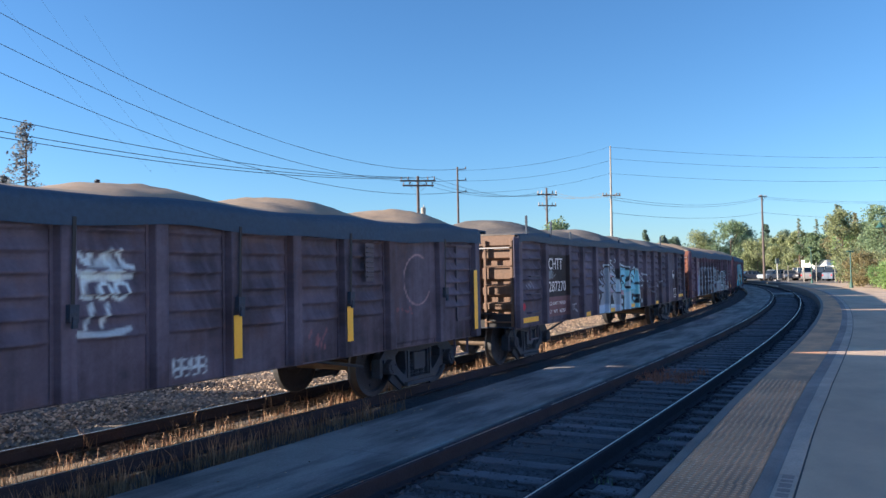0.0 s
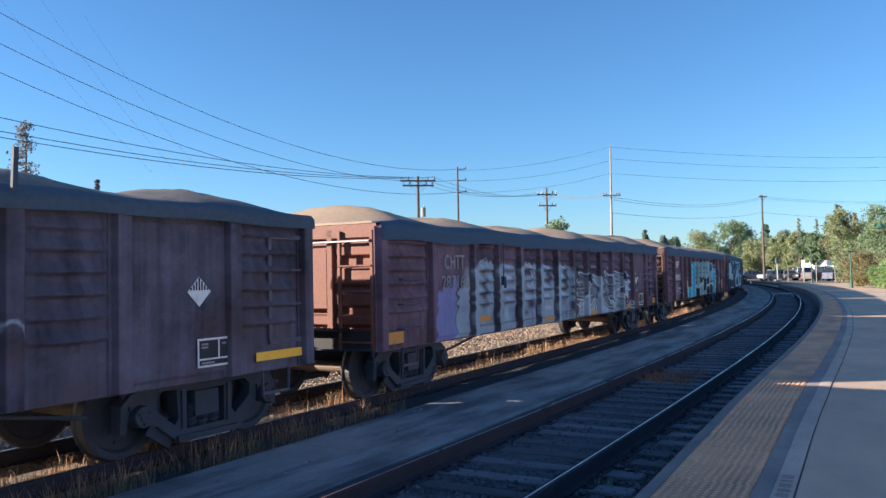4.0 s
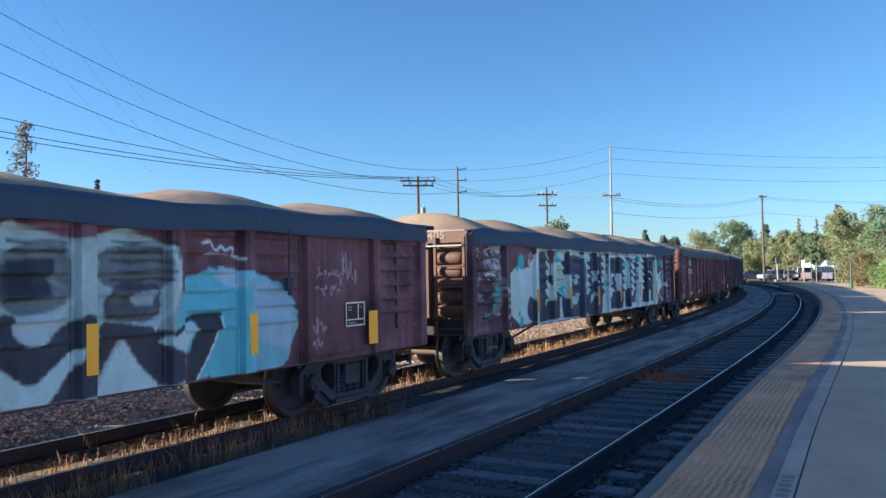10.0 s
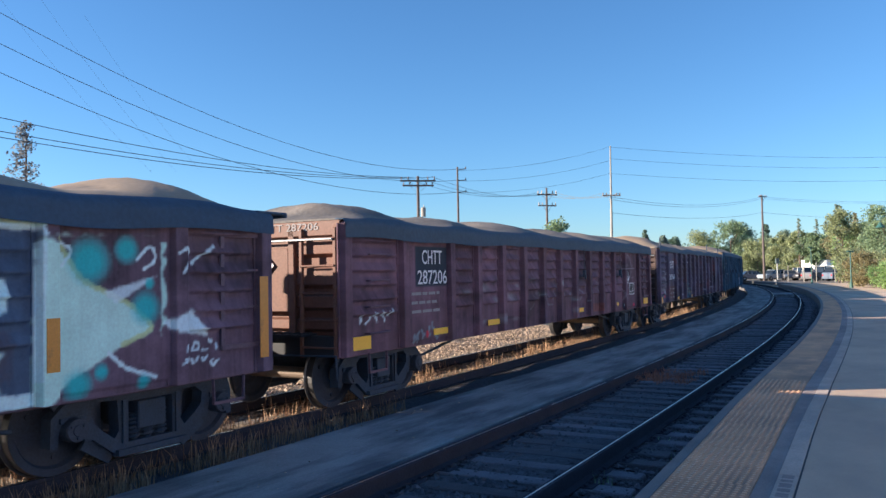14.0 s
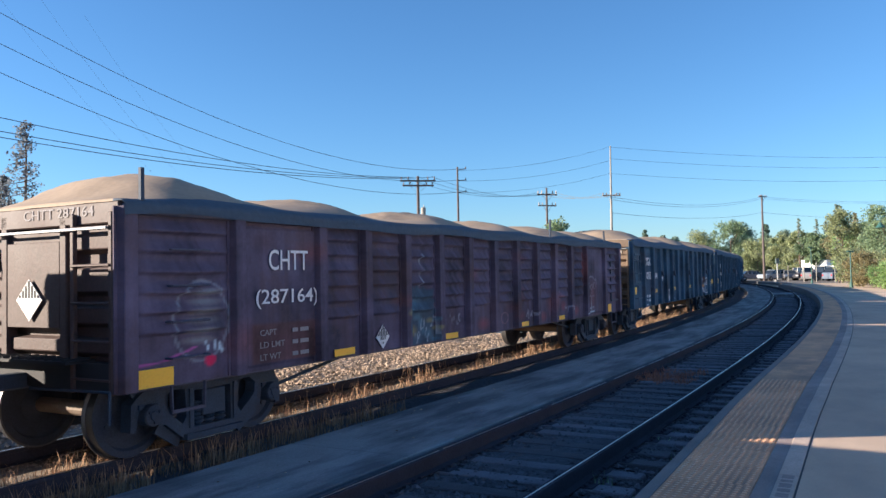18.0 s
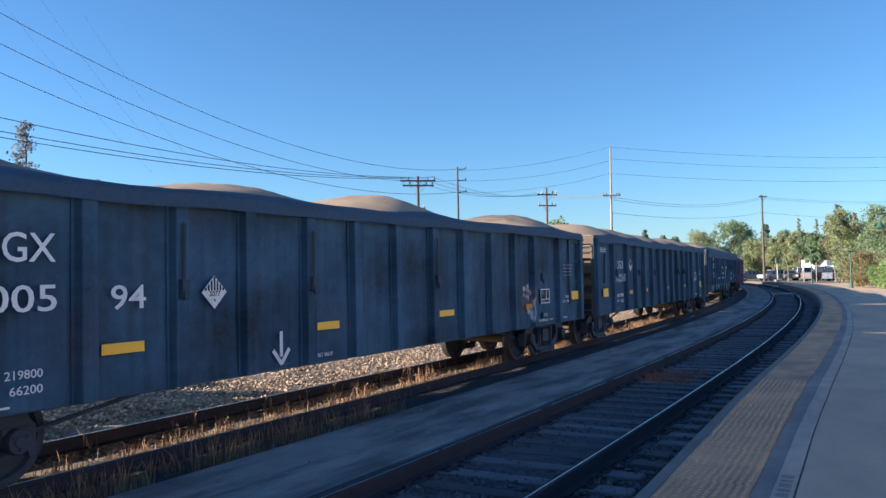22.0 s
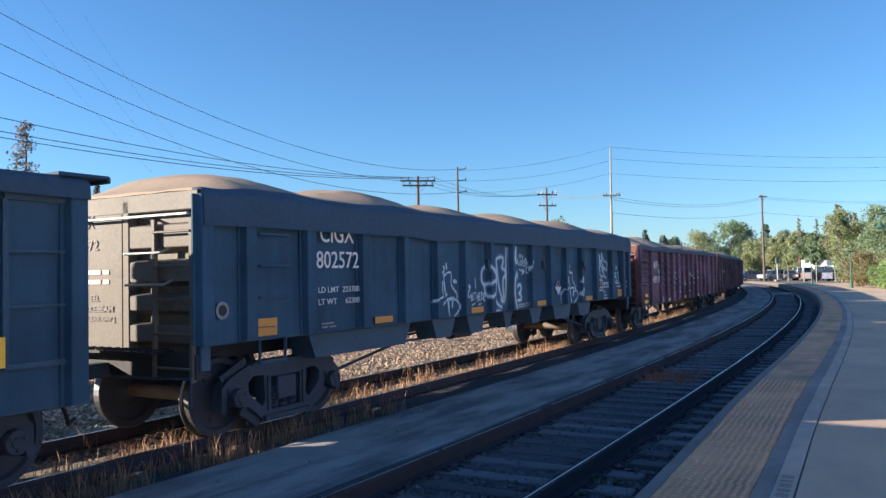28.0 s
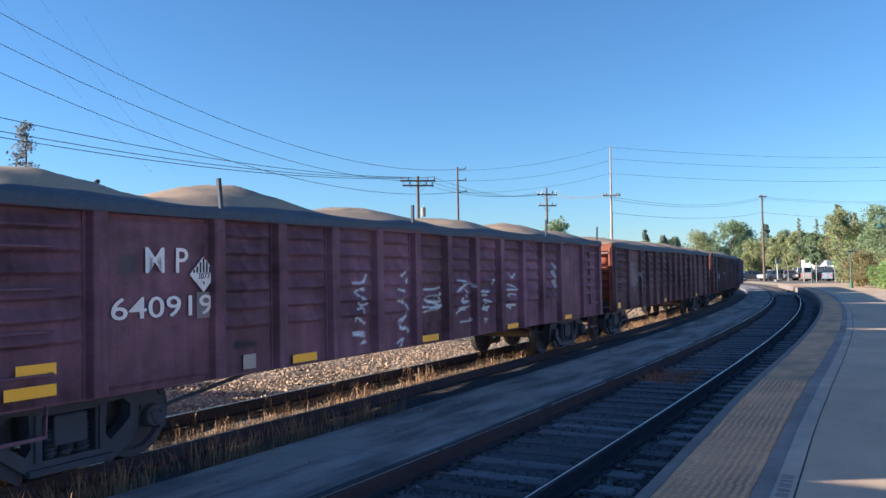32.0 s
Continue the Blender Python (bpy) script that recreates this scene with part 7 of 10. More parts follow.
    cv.blob(3.95, 2.02, 0.1, 0.095, (0.62, 0.68, 0.70), 0.85, 0.5)
    cv.blob(4.25, 2.17, 0.17, 0.162, TEAL, 0.9, 0.15)
    cv.blob(4.04, 2.24, 0.06, 0.057, TEAL, 0.9, 0.15)
    cv.fill([(4.36, 1.55), (4.69, 1.57), (4.71, 1.41), (4.52, 1.28)], TEAL, 0.9, 0.012)
    cv.fill([(4.54, 0.83), (4.65, 0.83), (4.65, 0.75), (4.56, 0.75)], TEAL, 0.8, 0.012)
    cv.fill([(4.73, 1.79), (5.02, 1.79), (5.02, 1.45), (4.93, 1.25), (4.75, 1.26)], (0.53, 0.63, 0.58), 1, 0.012)
    cv.fill([(4.91, 2.35), (5.03, 2.35), (5.03, 2.22), (4.92, 2.21)], (0.62, 0.68, 0.70), 1, 0.012)
    cv.line([(5.04, 2.27), (5.4, 2.29), (5.84, 2.25), (5.9, 2.19)], 0.075, (0.62, 0.68, 0.70), 0.9)
    cv.line([(5.1, 2.21), (5.49, 2.24), (5.81, 2.21)], 0.03, (0.50, 0.55, 0.30), 0.5)
    cv.fill([(5.35, 1.76), (5.7, 1.78), (5.68, 1.6), (5.39, 1.55)], (0.53, 0.63, 0.58), 1, 0.012)
    cv.fill([(5.33, 1.35), (5.74, 1.34), (5.76, 1.21), (5.65, 1.09), (5.32, 1.1)], (0.53, 0.63, 0.58), 1, 0.012)
    cv.fill([(5.39, 1.73), (5.57, 1.73), (5.52, 1.61), (5.4, 1.59)], TEAL, 0.7, 0.02)
    cv.fill([(5.43, 1.26), (5.69, 1.29), (5.63, 1.16), (5.43, 1.16)], TEAL, 0.6, 0.02)
    cv.line([(4.81, 0.78), (5.3, 0.76), (5.75, 0.76)], 0.09, (0.62, 0.68, 0.70), 0.95)
    cv.line([(3.87, 0.79), (4.39, 0.79), (4.81, 0.78)], 0.08, (0.62, 0.68, 0.70), 0.9)
    cv.line([(3.23, 0.76), (3.54, 0.77), (3.83, 0.79)], 0.08, (0.62, 0.68, 0.70), 0.9)
    cv.fill([(5.95, 2.32), (6.57, 2.31), (6.71, 2.21), (6.37, 2.11), (6.47, 1.97), (6.4, 1.85), (6.47, 1.72), (6.42, 1.6), (6.46, 1.49), (6.63, 1.4), (6.33, 1.35), (6.34, 1.19), (6.28, 1.17), (6.3, 0.9), (6.45, 0.79), (6.8, 0.78), (6.8, 0.72), (5.9, 0.73), (6.03, 0.82), (6.15, 0.95), (6.18, 1.19), (6.15, 1.36), (5.96, 1.51), (6.1, 1.61), (6.06, 1.99), (5.94, 2.13)], (0.53, 0.63, 0.58), 1, 0.012)
    cv.fill([(6.05, 2.22), (6.3, 2.22), (6.27, 2.03), (6.1, 2.0)], TEAL, 0.95, 0.012)
    cv.fill([(6.16, 1.51), (6.39, 1.49), (6.3, 1.37)], TEAL, 0.7, 0.02)
    cv.fill([(6.17, 0.84), (6.3, 0.83), (6.3, 0.72), (6.18, 0.73)], TEAL, 0.8, 0.012)
    cv.fill([(6.11, 1.95), (6.46, 1.97), (6.43, 1.7), (6.11, 1.68)], (0.50, 0.55, 0.30), 0.45, 0.02)
    cv.fill([(6.2, 1.19), (6.27, 1.18), (6.28, 0.86), (6.19, 0.87)], (0.62, 0.68, 0.70), 0.9, 0.012)
    cv.fill([(6.71, 1.86), (6.92, 1.85), (6.9, 1.6), (6.75, 1.56)], (0.62, 0.68, 0.70), 0.75, 0.02)
    cv.fill([(6.65, 1.33), (6.91, 1.34), (6.88, 1.16), (6.65, 1.05)], (0.62, 0.68, 0.70), 0.8, 0.02)
    cv.fill([(6.94, 2.32), (7.56, 2.34), (7.52, 2.21), (7.08, 2.22), (6.95, 2.2)], (0.53, 0.63, 0.58), 1, 0.012)
    cv.fill([(6.93, 1.87), (7.24, 1.88), (7.28, 1.74), (7.61, 1.69), (7.64, 1.57), (6.96, 1.57)], (0.62, 0.68, 0.70), 1, 0.012)
    cv.fill([(7.07, 1.35), (7.28, 1.32), (7.35, 1.21), (7.07, 1.11)], (0.62, 0.68, 0.70), 0.9, 0.012)
    cv.fill([(7.54, 2.2), (7.89, 2.31), (7.93, 0.72), (6.91, 0.73), (7.58, 0.78), (7.66, 1.11), (7.7, 1.43), (7.56, 1.6), (7.62, 1.91)], (0.53, 0.63, 0.58), 1, 0.012)
    cv.fill([(7.64, 1.62), (7.94, 1.61), (7.8, 1.4)], TEAL, 0.9, 0.012)
    cv.fill([(7.74, 2.2), (7.88, 2.2), (7.9, 1.67), (7.74, 1.67)], (0.50, 0.55, 0.30), 0.3, 0.02)
    cv.line([(7.96, 0.77), (7.99, 2.2), (8.14, 2.27), (8.39, 2.29)], 0.07, (0.62, 0.68, 0.70), 0.9)
    cv.line([(4.0, 1.69), (4.33, 1.65), (4.7, 1.68)], 0.022, (0.10, 0.12, 0.13), 0.55)
    cv.line([(4.02, 1.57), (4.33, 1.57), (4.67, 1.61)], 0.022, (0.10, 0.12, 0.13), 0.55)
    cv.line([(6.11, 1.82), (6.43, 1.82)], 0.02, (0.10, 0.12, 0.13), 0.5)
    cv.line([(6.12, 1.65), (6.42, 1.63)], 0.02, (0.10, 0.12, 0.13), 0.5)
    cv.line([(2.93, 0.79), (3.86, 0.79)], 0.05, (0.66, 0.71, 0.73), 0.95)
    for u, z, q in ((2.29, 2.05, 0.17), (2.09, 1.93, 0.07), (2.26, 0.89, 0.12), (2.14, 1.05, 0.07)):
        cv.blob(u, z, q, q, TEAL, 0.9, 0.2)
    for pts in [[(8.21, 1.78), (8.48, 1.79), (8.53, 1.72), (8.39, 1.62), (8.33, 1.52), (8.51, 1.32), (8.51, 1.17), (8.3, 1.14), (8.02, 1.25), (7.97, 1.44), (8.01, 1.5), (8.24, 1.51)], [(8.78, 1.78), (9.09, 1.78), (9.16, 1.56), (9.12, 1.28), (8.97, 1.23), (8.85, 1.41), (8.78, 1.63)]]:
        cv.fill(pts, (0.62, 0.68, 0.70), 0.95, 0.012)
    cv.fill([(8.02, 1.49), (8.24, 1.49), (8.3, 1.31), (8.07, 1.27)], (0.50, 0.60, 0.42), 0.6, 0.02)
    cv.blob(8.07, 1.42, 0.11, 0.11, TEAL, 0.6, 0.5)
    car = gondola(FRONT[4], "ribbed", MAROON, "gondola car with black and pale green block graffiti", cv, 15, end=(0.135, 0.076, 0.055), plain=(1, 12))
    reflectors(car, [(0.14, 0.25, 1.08, 1.50), (0.14, 0.25, 1.54, 1.99), (2.89, 3.01, 1.04, 1.50), (4.90, 5.02, 1.03, 1.49), (6.94, 7.06, 1.02, 1.48), (8.94, 9.06, 1.05, 1.48), (10.95, 11.07, 1.08, 1.52), (13.0, 13.12, 1.06, 1.52), (15.53, 15.66, 0.94, 1.85)], RIBBED_POSTS, ORANGE)
    sign(car, "BRAKE SHOES", 0.16, 0.83, 0.54, 0.07, PALE)
    placard(car, 2.69 - 8, -1.485, 2.09, 0.26)
    end_sign(car, "MP641405", 2.455, 1.0, 0.13)
    placard(car, -8.045, -0.12, 1.75, 0.32, "end")
    straps(car, (3.6, 7.0, 12.1), 1.7)
    return car


def car_f():
    cv = Canvas(OXIDE)
    cv.fill([(1.88, 1.66), (2.85, 1.66), (2.85, 2.28), (1.88, 2.28)], K)
    cv.scrawl(0.35, 1.15, 0.85, 0.2, 5, 0.03, W, 41, 0.9)
    cv.scrawl(1.7, 0.82, 0.85, 0.28, 6, 0.05, (0.25, 0.27, 0.28), 42, 0.8)
    cv.blob(2.2, 0.92, 0.06, 0.06, (0.6, 0.04, 0.06), 1)
    r = random.Random(3)
    for k in range(22):
        cv.blob(r.uniform(3.2, 9.5), r.uniform(0.95, 1.7), r.uniform(0.1, 0.3), r.uniform(0.04, 0.12), r.choice([(0.3, 0.27, 0.28), (0.06, 0.045, 0.05), (0.24, 0.22, 0.22)]), 0.6, 0.7)
    cv.scrawl(6.3, 1.1, 5.0, 0.5, 12, 0.03, (0.26, 0.24, 0.25), 44, 0.6)
    cv.fill([(10.1, 0.85), (11.0, 0.85), (11.0, 1.05), (10.1, 1.05)], (0.21, 0.08, 0.075))
    for u in (9.4, 12.35):
        cv.blob(u, 1.72, 0.22, 0.2, (0.03, 0.025, 0.03), 0.85, 0.8)
    faded = (0.34, 0.25, 0.26)
    cv.loop(13.41, 1.93, 0.40, 0.36, 0.03, faded, 0.7, -50, 110)
    cv.loop(13.41, 1.93, 0.34, 0.30, 0.015, faded, 0.7, -50, 110)
    cv.line([(12.9, 1.91), (14.12, 1.92)], 0.035, faded, 0.8)
    cv.line([(12.95, 1.97), (13.5, 2.0)], 0.08, faded, 0.4)
    cv.line([(13.9, 1.95), (13.88, 2.1)], 0.03, faded, 0.7)
    cv.scrawl(13.78, 1.62, 0.33, 0.07, 6, 0.015, faded, 45, 0.8)
    cv.line([(12.95, 1.3), (13.0, 1.2), (12.93, 1.05)], 0.02, faded, 0.8)
    cv.line([(13.12, 1.25), (13.1, 1.0)], 0.02, faded, 0.8)
    cv.fill([(13.88, 0.83), (14.05, 0.84), (14.05, 0.93), (13.88, 0.92)], (0.62, 0.03, 0.07), 1, 0.01)
    car = gondola(FRONT[5], press=0.06, kind="ribbed", base=OXIDE, label="maroon gondola car with faded lettering and sooty marks", cv=cv, seed=16, end=(0.160, 0.074, 0.050), black_band=False, cloth=TARP_DUSTY)
    sign(car, "CHTT", 2.04, 2.0, 0.62, 0.22)
    sign(car, "287206", 1.90, 1.69, 0.92, 0.22)
    bars(car, 1.72 - 8, -1.468, 1.55, 0.85, 3, 0.055, 0.08, PALE)
    reflectors(car, [(0.19, 0.63, 0.84, 1.02), (2.37, 2.83, 0.89, 0.99), (4.33, 4.81, 0.91, 1.01), (9.09, 9.54, 0.90, 1.00), (11.97, 12.42, 0.92, 1.01), (15.00, 15.48, 0.86, 1.03)], RIBBED_POSTS)
    placard(car, 13.33 - 8, -1.470, 1.68, 0.30)
    card_holder(car, 13.0, 0.91)
    weight_box(car, 13.51, 13.96, 1.19, 1.50)
    end_sign(car, "CHTT 287206", 2.455, 1.1, 0.10)
    placard(car, -8.045, -0.12, 2.0, 0.32, "end", words=False)
    straps(car, (9.4, 12.35), 1.8)
    return car


def car_g():
    cv = Canvas((0.090, 0.074, 0.116))
    r = random.Random(9)
    cv.fill([(5.04, 0.78), (5.9, 0.78), (5.8, 1.6), (5.05, 1.68)], (0.05, 0.09, 0.13), 0.85, 0.05)
    for k in range(16):
        cv.blob(r.uniform(5.0, 5.95), r.uniform(0.8, 1.65), r.uniform(0.08, 0.2), r.uniform(0.05, 0.12), r.choice([(0.10, 0.18, 0.24), (0.35, 0.36, 0.36), (0.28, 0.22, 0.08), (0.05, 0.06, 0.08)]), 0.7, 0.7)
    cv.line([(5.4, 2.15), (5.44, 1.9), (5.40, 1.68)], 0.03, (0.35, 0.34, 0.36), 0.8)
    cv.scrawl(5.2, 0.8, 0.7, 0.4, 8, 0.02, (0.38, 0.38, 0.4), 52, 0.8)
    cv.scrawl(6.3, 1.0, 0.4, 0.22, 5, 0.025, (0.35, 0.3, 0.32), 53, 0.8)
    cv.loop(8.5, 1.0, 0.16, 0.1, 0.02, (0.35, 0.18, 0.18), 0.6)
    chalk = (0.34, 0.30, 0.33)
    cv.loop(13.28, 1.47, 0.09, 0.08, 0.018, chalk, 0.9)
    cv.loop(13.69, 1.50, 0.07, 0.08, 0.018, chalk, 0.9)
    cv.loop(13.49, 1.47, 0.07, 0.06, 0.018, chalk, 0.9)
    cv.line([(13.08, 1.55), (13.16, 1.62), (13.35, 1.72), (13.6, 1.72), (13.74, 1.62), (13.82, 1.68), (13.86, 1.55)], 0.016, chalk, 0.8)
    cv.line([(13.5, 1.4), (13.5, 1.3), (13.3, 1.24), (13.66, 1.25)], 0.016, chalk, 0.8)
    for a, b in (((13.26, 1.24), (13.26, 0.87)), ((13.48, 1.22), (13.47, 0.9)), ((13.2, 0.86), (13.66, 0.88)), ((13.0, 0.84), (13.2, 0.86)), ((13.3, 0.96), (13.42, 0.96)), ((13.52, 0.97), (13.62, 0.98))):
        cv.line([a, b], 0.022, W, 0.75)
    for u, z, q in ((7.6, 0.95, 0.3), (9.2, 1.0, 0.35), (10.4, 0.92, 0.3), (12.4, 0.95, 0.25), (11.6, 1.1, 0.2)):
        cv.blob(u, z, q, 0.14, (0.26, 0.06, 0.065), 0.6, 0.8)
    cv.scrawl(9.5, 0.92, 0.55, 0.2, 6, 0.025, (0.36, 0.3, 0.33), 56, 0.8)
    cv.scrawl(11.7, 0.95, 0.45, 0.2, 5, 0.025, (0.36, 0.3, 0.33), 57, 0.8)
    for k in range(26):
        cv.blob(r.uniform(0.3, 15.4), r.uniform(1.1, 2.4), r.uniform(0.15, 0.5), r.uniform(0.1, 0.45), r.choice([(0.07, 0.05, 0.07), (0.09, 0.055, 0.07), (0.06, 0.065, 0.09), (0.2, 0.075, 0.08)]), 0.55, 0.9)
    cv.blob(12.94, 1.95, 0.16, 0.5, (0.24, 0.065, 0.06), 0.7, 0.8)
    for k in range(6):
        cv.blob(0.95 + 0.02 * k, 1.2 + 0.1 * k, 0.3, 0.05, (0.36, 0.33, 0.30), 0.5, 0.8)
    cv.loop(1.0, 1.4, 0.38, 0.42, 0.03, (0.3, 0.28, 0.3), 0.6)
    cv.blob(1.12, 0.98, 0.09, 0.07, (0.6, 0.02, 0.08), 1)
    cv.scrawl(1.05, 1.02, 0.3, 0.16, 4, 0.02, W, 55, 0.8)
    cv.line([(0.15, 1.0), (0.5, 1.02), (0.95, 1.14)], 0.02, (0.5, 0.1, 0.3), 0.9)
    cv.fill([(1.72, 0.86), (2.85, 0.86), (2.85, 1.3), (1.72, 1.3)], (0.13, 0.06, 0.06), 0.8)
    car = gondola(FRONT[6], press=0.06, kind="ribbed", base=SOOT, label="dark maroon gondola car with stains and a diamond placard", cv=cv, seed=17, end=(0.080, 0.052, 0.048), black_band=False, band=0.15)
    sign(car, "CHTT", 2.0, 1.92, 0.7, 0.24)
    sign(car, "(287164)", 1.78, 1.48, 1.1, 0.22)
    for z, words in ((1.17, "CAPT"), (1.03, "LD LMT"), (0.89, "LT WT")):
        sign(car, words, 1.84, z, 0.07 * len(words), 0.07, PALE)
        bars(car, 2.40 - 8, -1.468, z + 0.035, 0.3, 1, 0.06, 0.02, PALE)
    reflectors(car, [(0.14, 0.60, 0.79, 0.97), (3.22, 3.66, 0.80, 0.89), (6.13, 6.57, 0.79, 0.88), (9.08, 9.54, 0.79, 0.88), (11.09, 11.55, 0.80, 0.89), (14.55, 14.98, 0.80, 1.00)], RIBBED_POSTS)
    placard(car, 4.35 - 8, -1.458, 0.97, 0.24)
    end_sign(car, "CHTT 287164", 2.455, 1.1, 0.10)
    placard(car, -8.045, -0.12, 1.65, 0.3, "end", words=False)
    stakes(car, ((0.2, 0.36, 0), (10.7, 0.42, 4), (14.43, 0.32, -8)))
    return car


def car_h():
    cv = Canvas(NAVY)
    r = random.Random(10)
    for k in range(30):
        cv.blob(r.uniform(0.3, 15.5), r.uniform(0.85, 2.4), r.uniform(0.2, 0.7), r.uniform(0.1, 0.35), r.choice([(0.05, 0.085, 0.135), (0.026, 0.05, 0.09), (0.055, 0.09, 0.145)]), 0.5, 0.9)
    cv.fill([(12.4, 1.05), (12.9, 1.05), (12.95, 1.55), (12.5, 1.6)], (0.16, 0.08, 0.06), 0.6, 0.06)
    for u, z, w, h in ((12.58, 1.52, 0.07, 0.06), (12.74, 1.52, 0.06, 0.11), (12.80, 1.44, 0.05, 0.06), (12.56, 1.40, 0.03, 0.04), (12.70, 1.37, 0.04, 0.05), (12.77, 1.35, 0.03, 0.05), (12.78, 1.06, 0.10, 0.06), (12.84, 0.98, 0.03, 0.10)):
        cv.blob(u, z, w, h, (0.62, 0.58, 0.60), 0.9, 0.4)
    cv.scrawl(12.48, 1.28, 0.42, 0.34, 6, 0.018, (0.05, 0.045, 0.05), 61, 0.9)
    cv.line([(12.92, 1.35), (12.86, 1.28), (12.90, 1.05), (12.86, 0.86)], 0.02, (0.6, 0.58, 0.6), 0.8)
    car = gondola(FRONT[7], "smooth", NAVY, "black smooth-sided gondola car with white numbers", cv, 18, end=(0.165, 0.115, 0.075), band=0.18, peak=0.36)
    sign(car, "CIGX", 1.73, 2.0, 0.79, 0.25)
    sign(car, "8005", 1.69, 1.58, 0.84, 0.23)
    sign(car, "94", 3.07, 1.56, 0.39, 0.23)
    sign(car, "LD LMT 219800", 1.66, 1.03, 0.74, 0.075)
    sign(car, "LT WT   66200", 1.66, 0.90, 0.74, 0.075)
    bars(car, 0.3 - 8, -1.462, 2.25, 0.75, 3, 0.02, 0.035, PALE)
    bars(car, 1.62 - 8, -1.462, 0.81, 0.5, 1, 0.025, 0.02, WHITE)
    reflectors(car, [(0.16, 0.62, 1.17, 1.37), (2.97, 3.44, 1.15, 1.25), (6.06, 6.51, 1.16, 1.26), (9.10, 9.61, 1.16, 1.26), (15.11, 15.54, 1.22, 1.41)], SMOOTH_POSTS)
    reflectors(car, [(12.55, 12.98, 1.12, 1.22)], SMOOTH_POSTS, ORANGE)
    placard(car, 4.35 - 8, -1.462, 1.69, 0.25)
    weight_box(car, 13.3, 13.76, 1.21, 1.49)
    bm = bmesh.new()
    box(bm, 0, 0, 0.07, 0.05, 0.003, 0.3)
    box(bm, -0.07, 0, -0.08, 0.05, 0.003, 0.22, pose(0, 0, 0, 0, -40, 0))
    box(bm, 0.07, 0, -0.08, 0.05, 0.003, 0.22, pose(0, 0, 0, 0, 40, 0))
    at(part("lifting_arrow", bm, WHITE, car, "white stencilled arrow"), 5.4 - 8, -1.458, 0.98)
    bars(car, 14.65 - 8, -1.462, 2.0, 0.55, 4, 0.025, 0.05, PALE)
    sign(car, "RET VALVE", 6.06, 0.825, 0.30, 0.05)
    sign(car, "IL      52-6", 14.45, 1.27, 0.47, 0.065)
    sign(car, "CU FT  2780", 14.45, 1.16, 0.47, 0.065)
    sign(car, "2 INCH HF COMP SHOES", 13.08, 0.83, 0.57, 0.05)
    sign(car, "JACK HERE", 13.74, 0.83, 0.2, 0.04)
    sign(car, "LIFT HERE", 14.52, 0.83, 0.27, 0.04)
    card_holder(car, 13.52, 0.965)
    rear_frame(car, "steel_18")
    bm = bmesh.new()
    box(bm, 0, 0, 0, 0.006, 1.2, 0.15)
    at(part("number_board", bm, mat("cream_board", (0.5, 0.46, 0.38), 0.7, vary=0.2), car, "white board with black lettering"), -8.025, -0.62, 2.42)
    end_sign(car, "CIGX 800594", 2.37, 1.1, 0.10, BLACK, y0=-0.07, x=-8.031)
    placard(car, -8.045, -0.14, 2.02, 0.36, "end")
    yellow_bar(car)
    access_panel(car)
    straps(car, (3.86, 5.9, 8.95, 13.2), 1.75)
    return car


def card_holder(car, u, z):
    bm = bmesh.new()
    box(bm, 0, 0, 0, 0.26, 0.03, 0.10)
    p = at(part("card_holder", bm, TRUCK, car, "small routing card holder"), u - 8, -1.462, z)
    bm = bmesh.new()
    box(bm, 0, -0.018, 0, 0.2, 0.006, 0.06)
    part("card", bm, PALE, p)


def rear_frame(car, tone, mid=1.84, tall=1.40):
    """Framed corner sheet with two grab irons at the car's rear."""
    h = tall / 2
    for x, z, sx, sz in ((0, h, 0.60, 0.05), (0, -h, 0.60, 0.05), (-0.29, 0, 0.05, tall - 0.04), (0.27, 0, 0.05, tall - 0.04), (0, h * 0.36, 0.54, 0.025), (0, -h * 0.3, 0.54, 0.025)):
        bm = bmesh.new()
        box(bm, x, 0, z, sx, 0.03, sz)
        at(part("corner_frame", bm, MATS[tone], car), 15.33 - 8, -1.455 if tall < 1.4 else -1.448, mid)


def yellow_bar(car):
    bm = bmesh.new()
    rod(bm, (0, 0, 0), (0, 0, 0.75), 0.028, seg=8)
    rod(bm, (0, 0, 0.75), (0.1, 0, 0.85), 0.028, seg=8)
    at(part("uncoupling_lever", bm, YELLOW, car, "yellow painted lever"), -8.1, -0.52, 1.80)


def access_panel(car, u=0.85):
    bm = bmesh.new()
    for x, z, sx, sz in ((0, 0.4, 0.7, 0.05), (0, -0.4, 0.7, 0.05), (-0.33, 0, 0.05, 0.8), (0.33, 0, 0.05, 0.8)):
        box(bm, x, 0, z, sx, 0.03, sz)
    at(part("panel_frame", bm, MATS["steel_18"], car, "raised frame welded to the side"), u - 8, -1.455, 1.92)


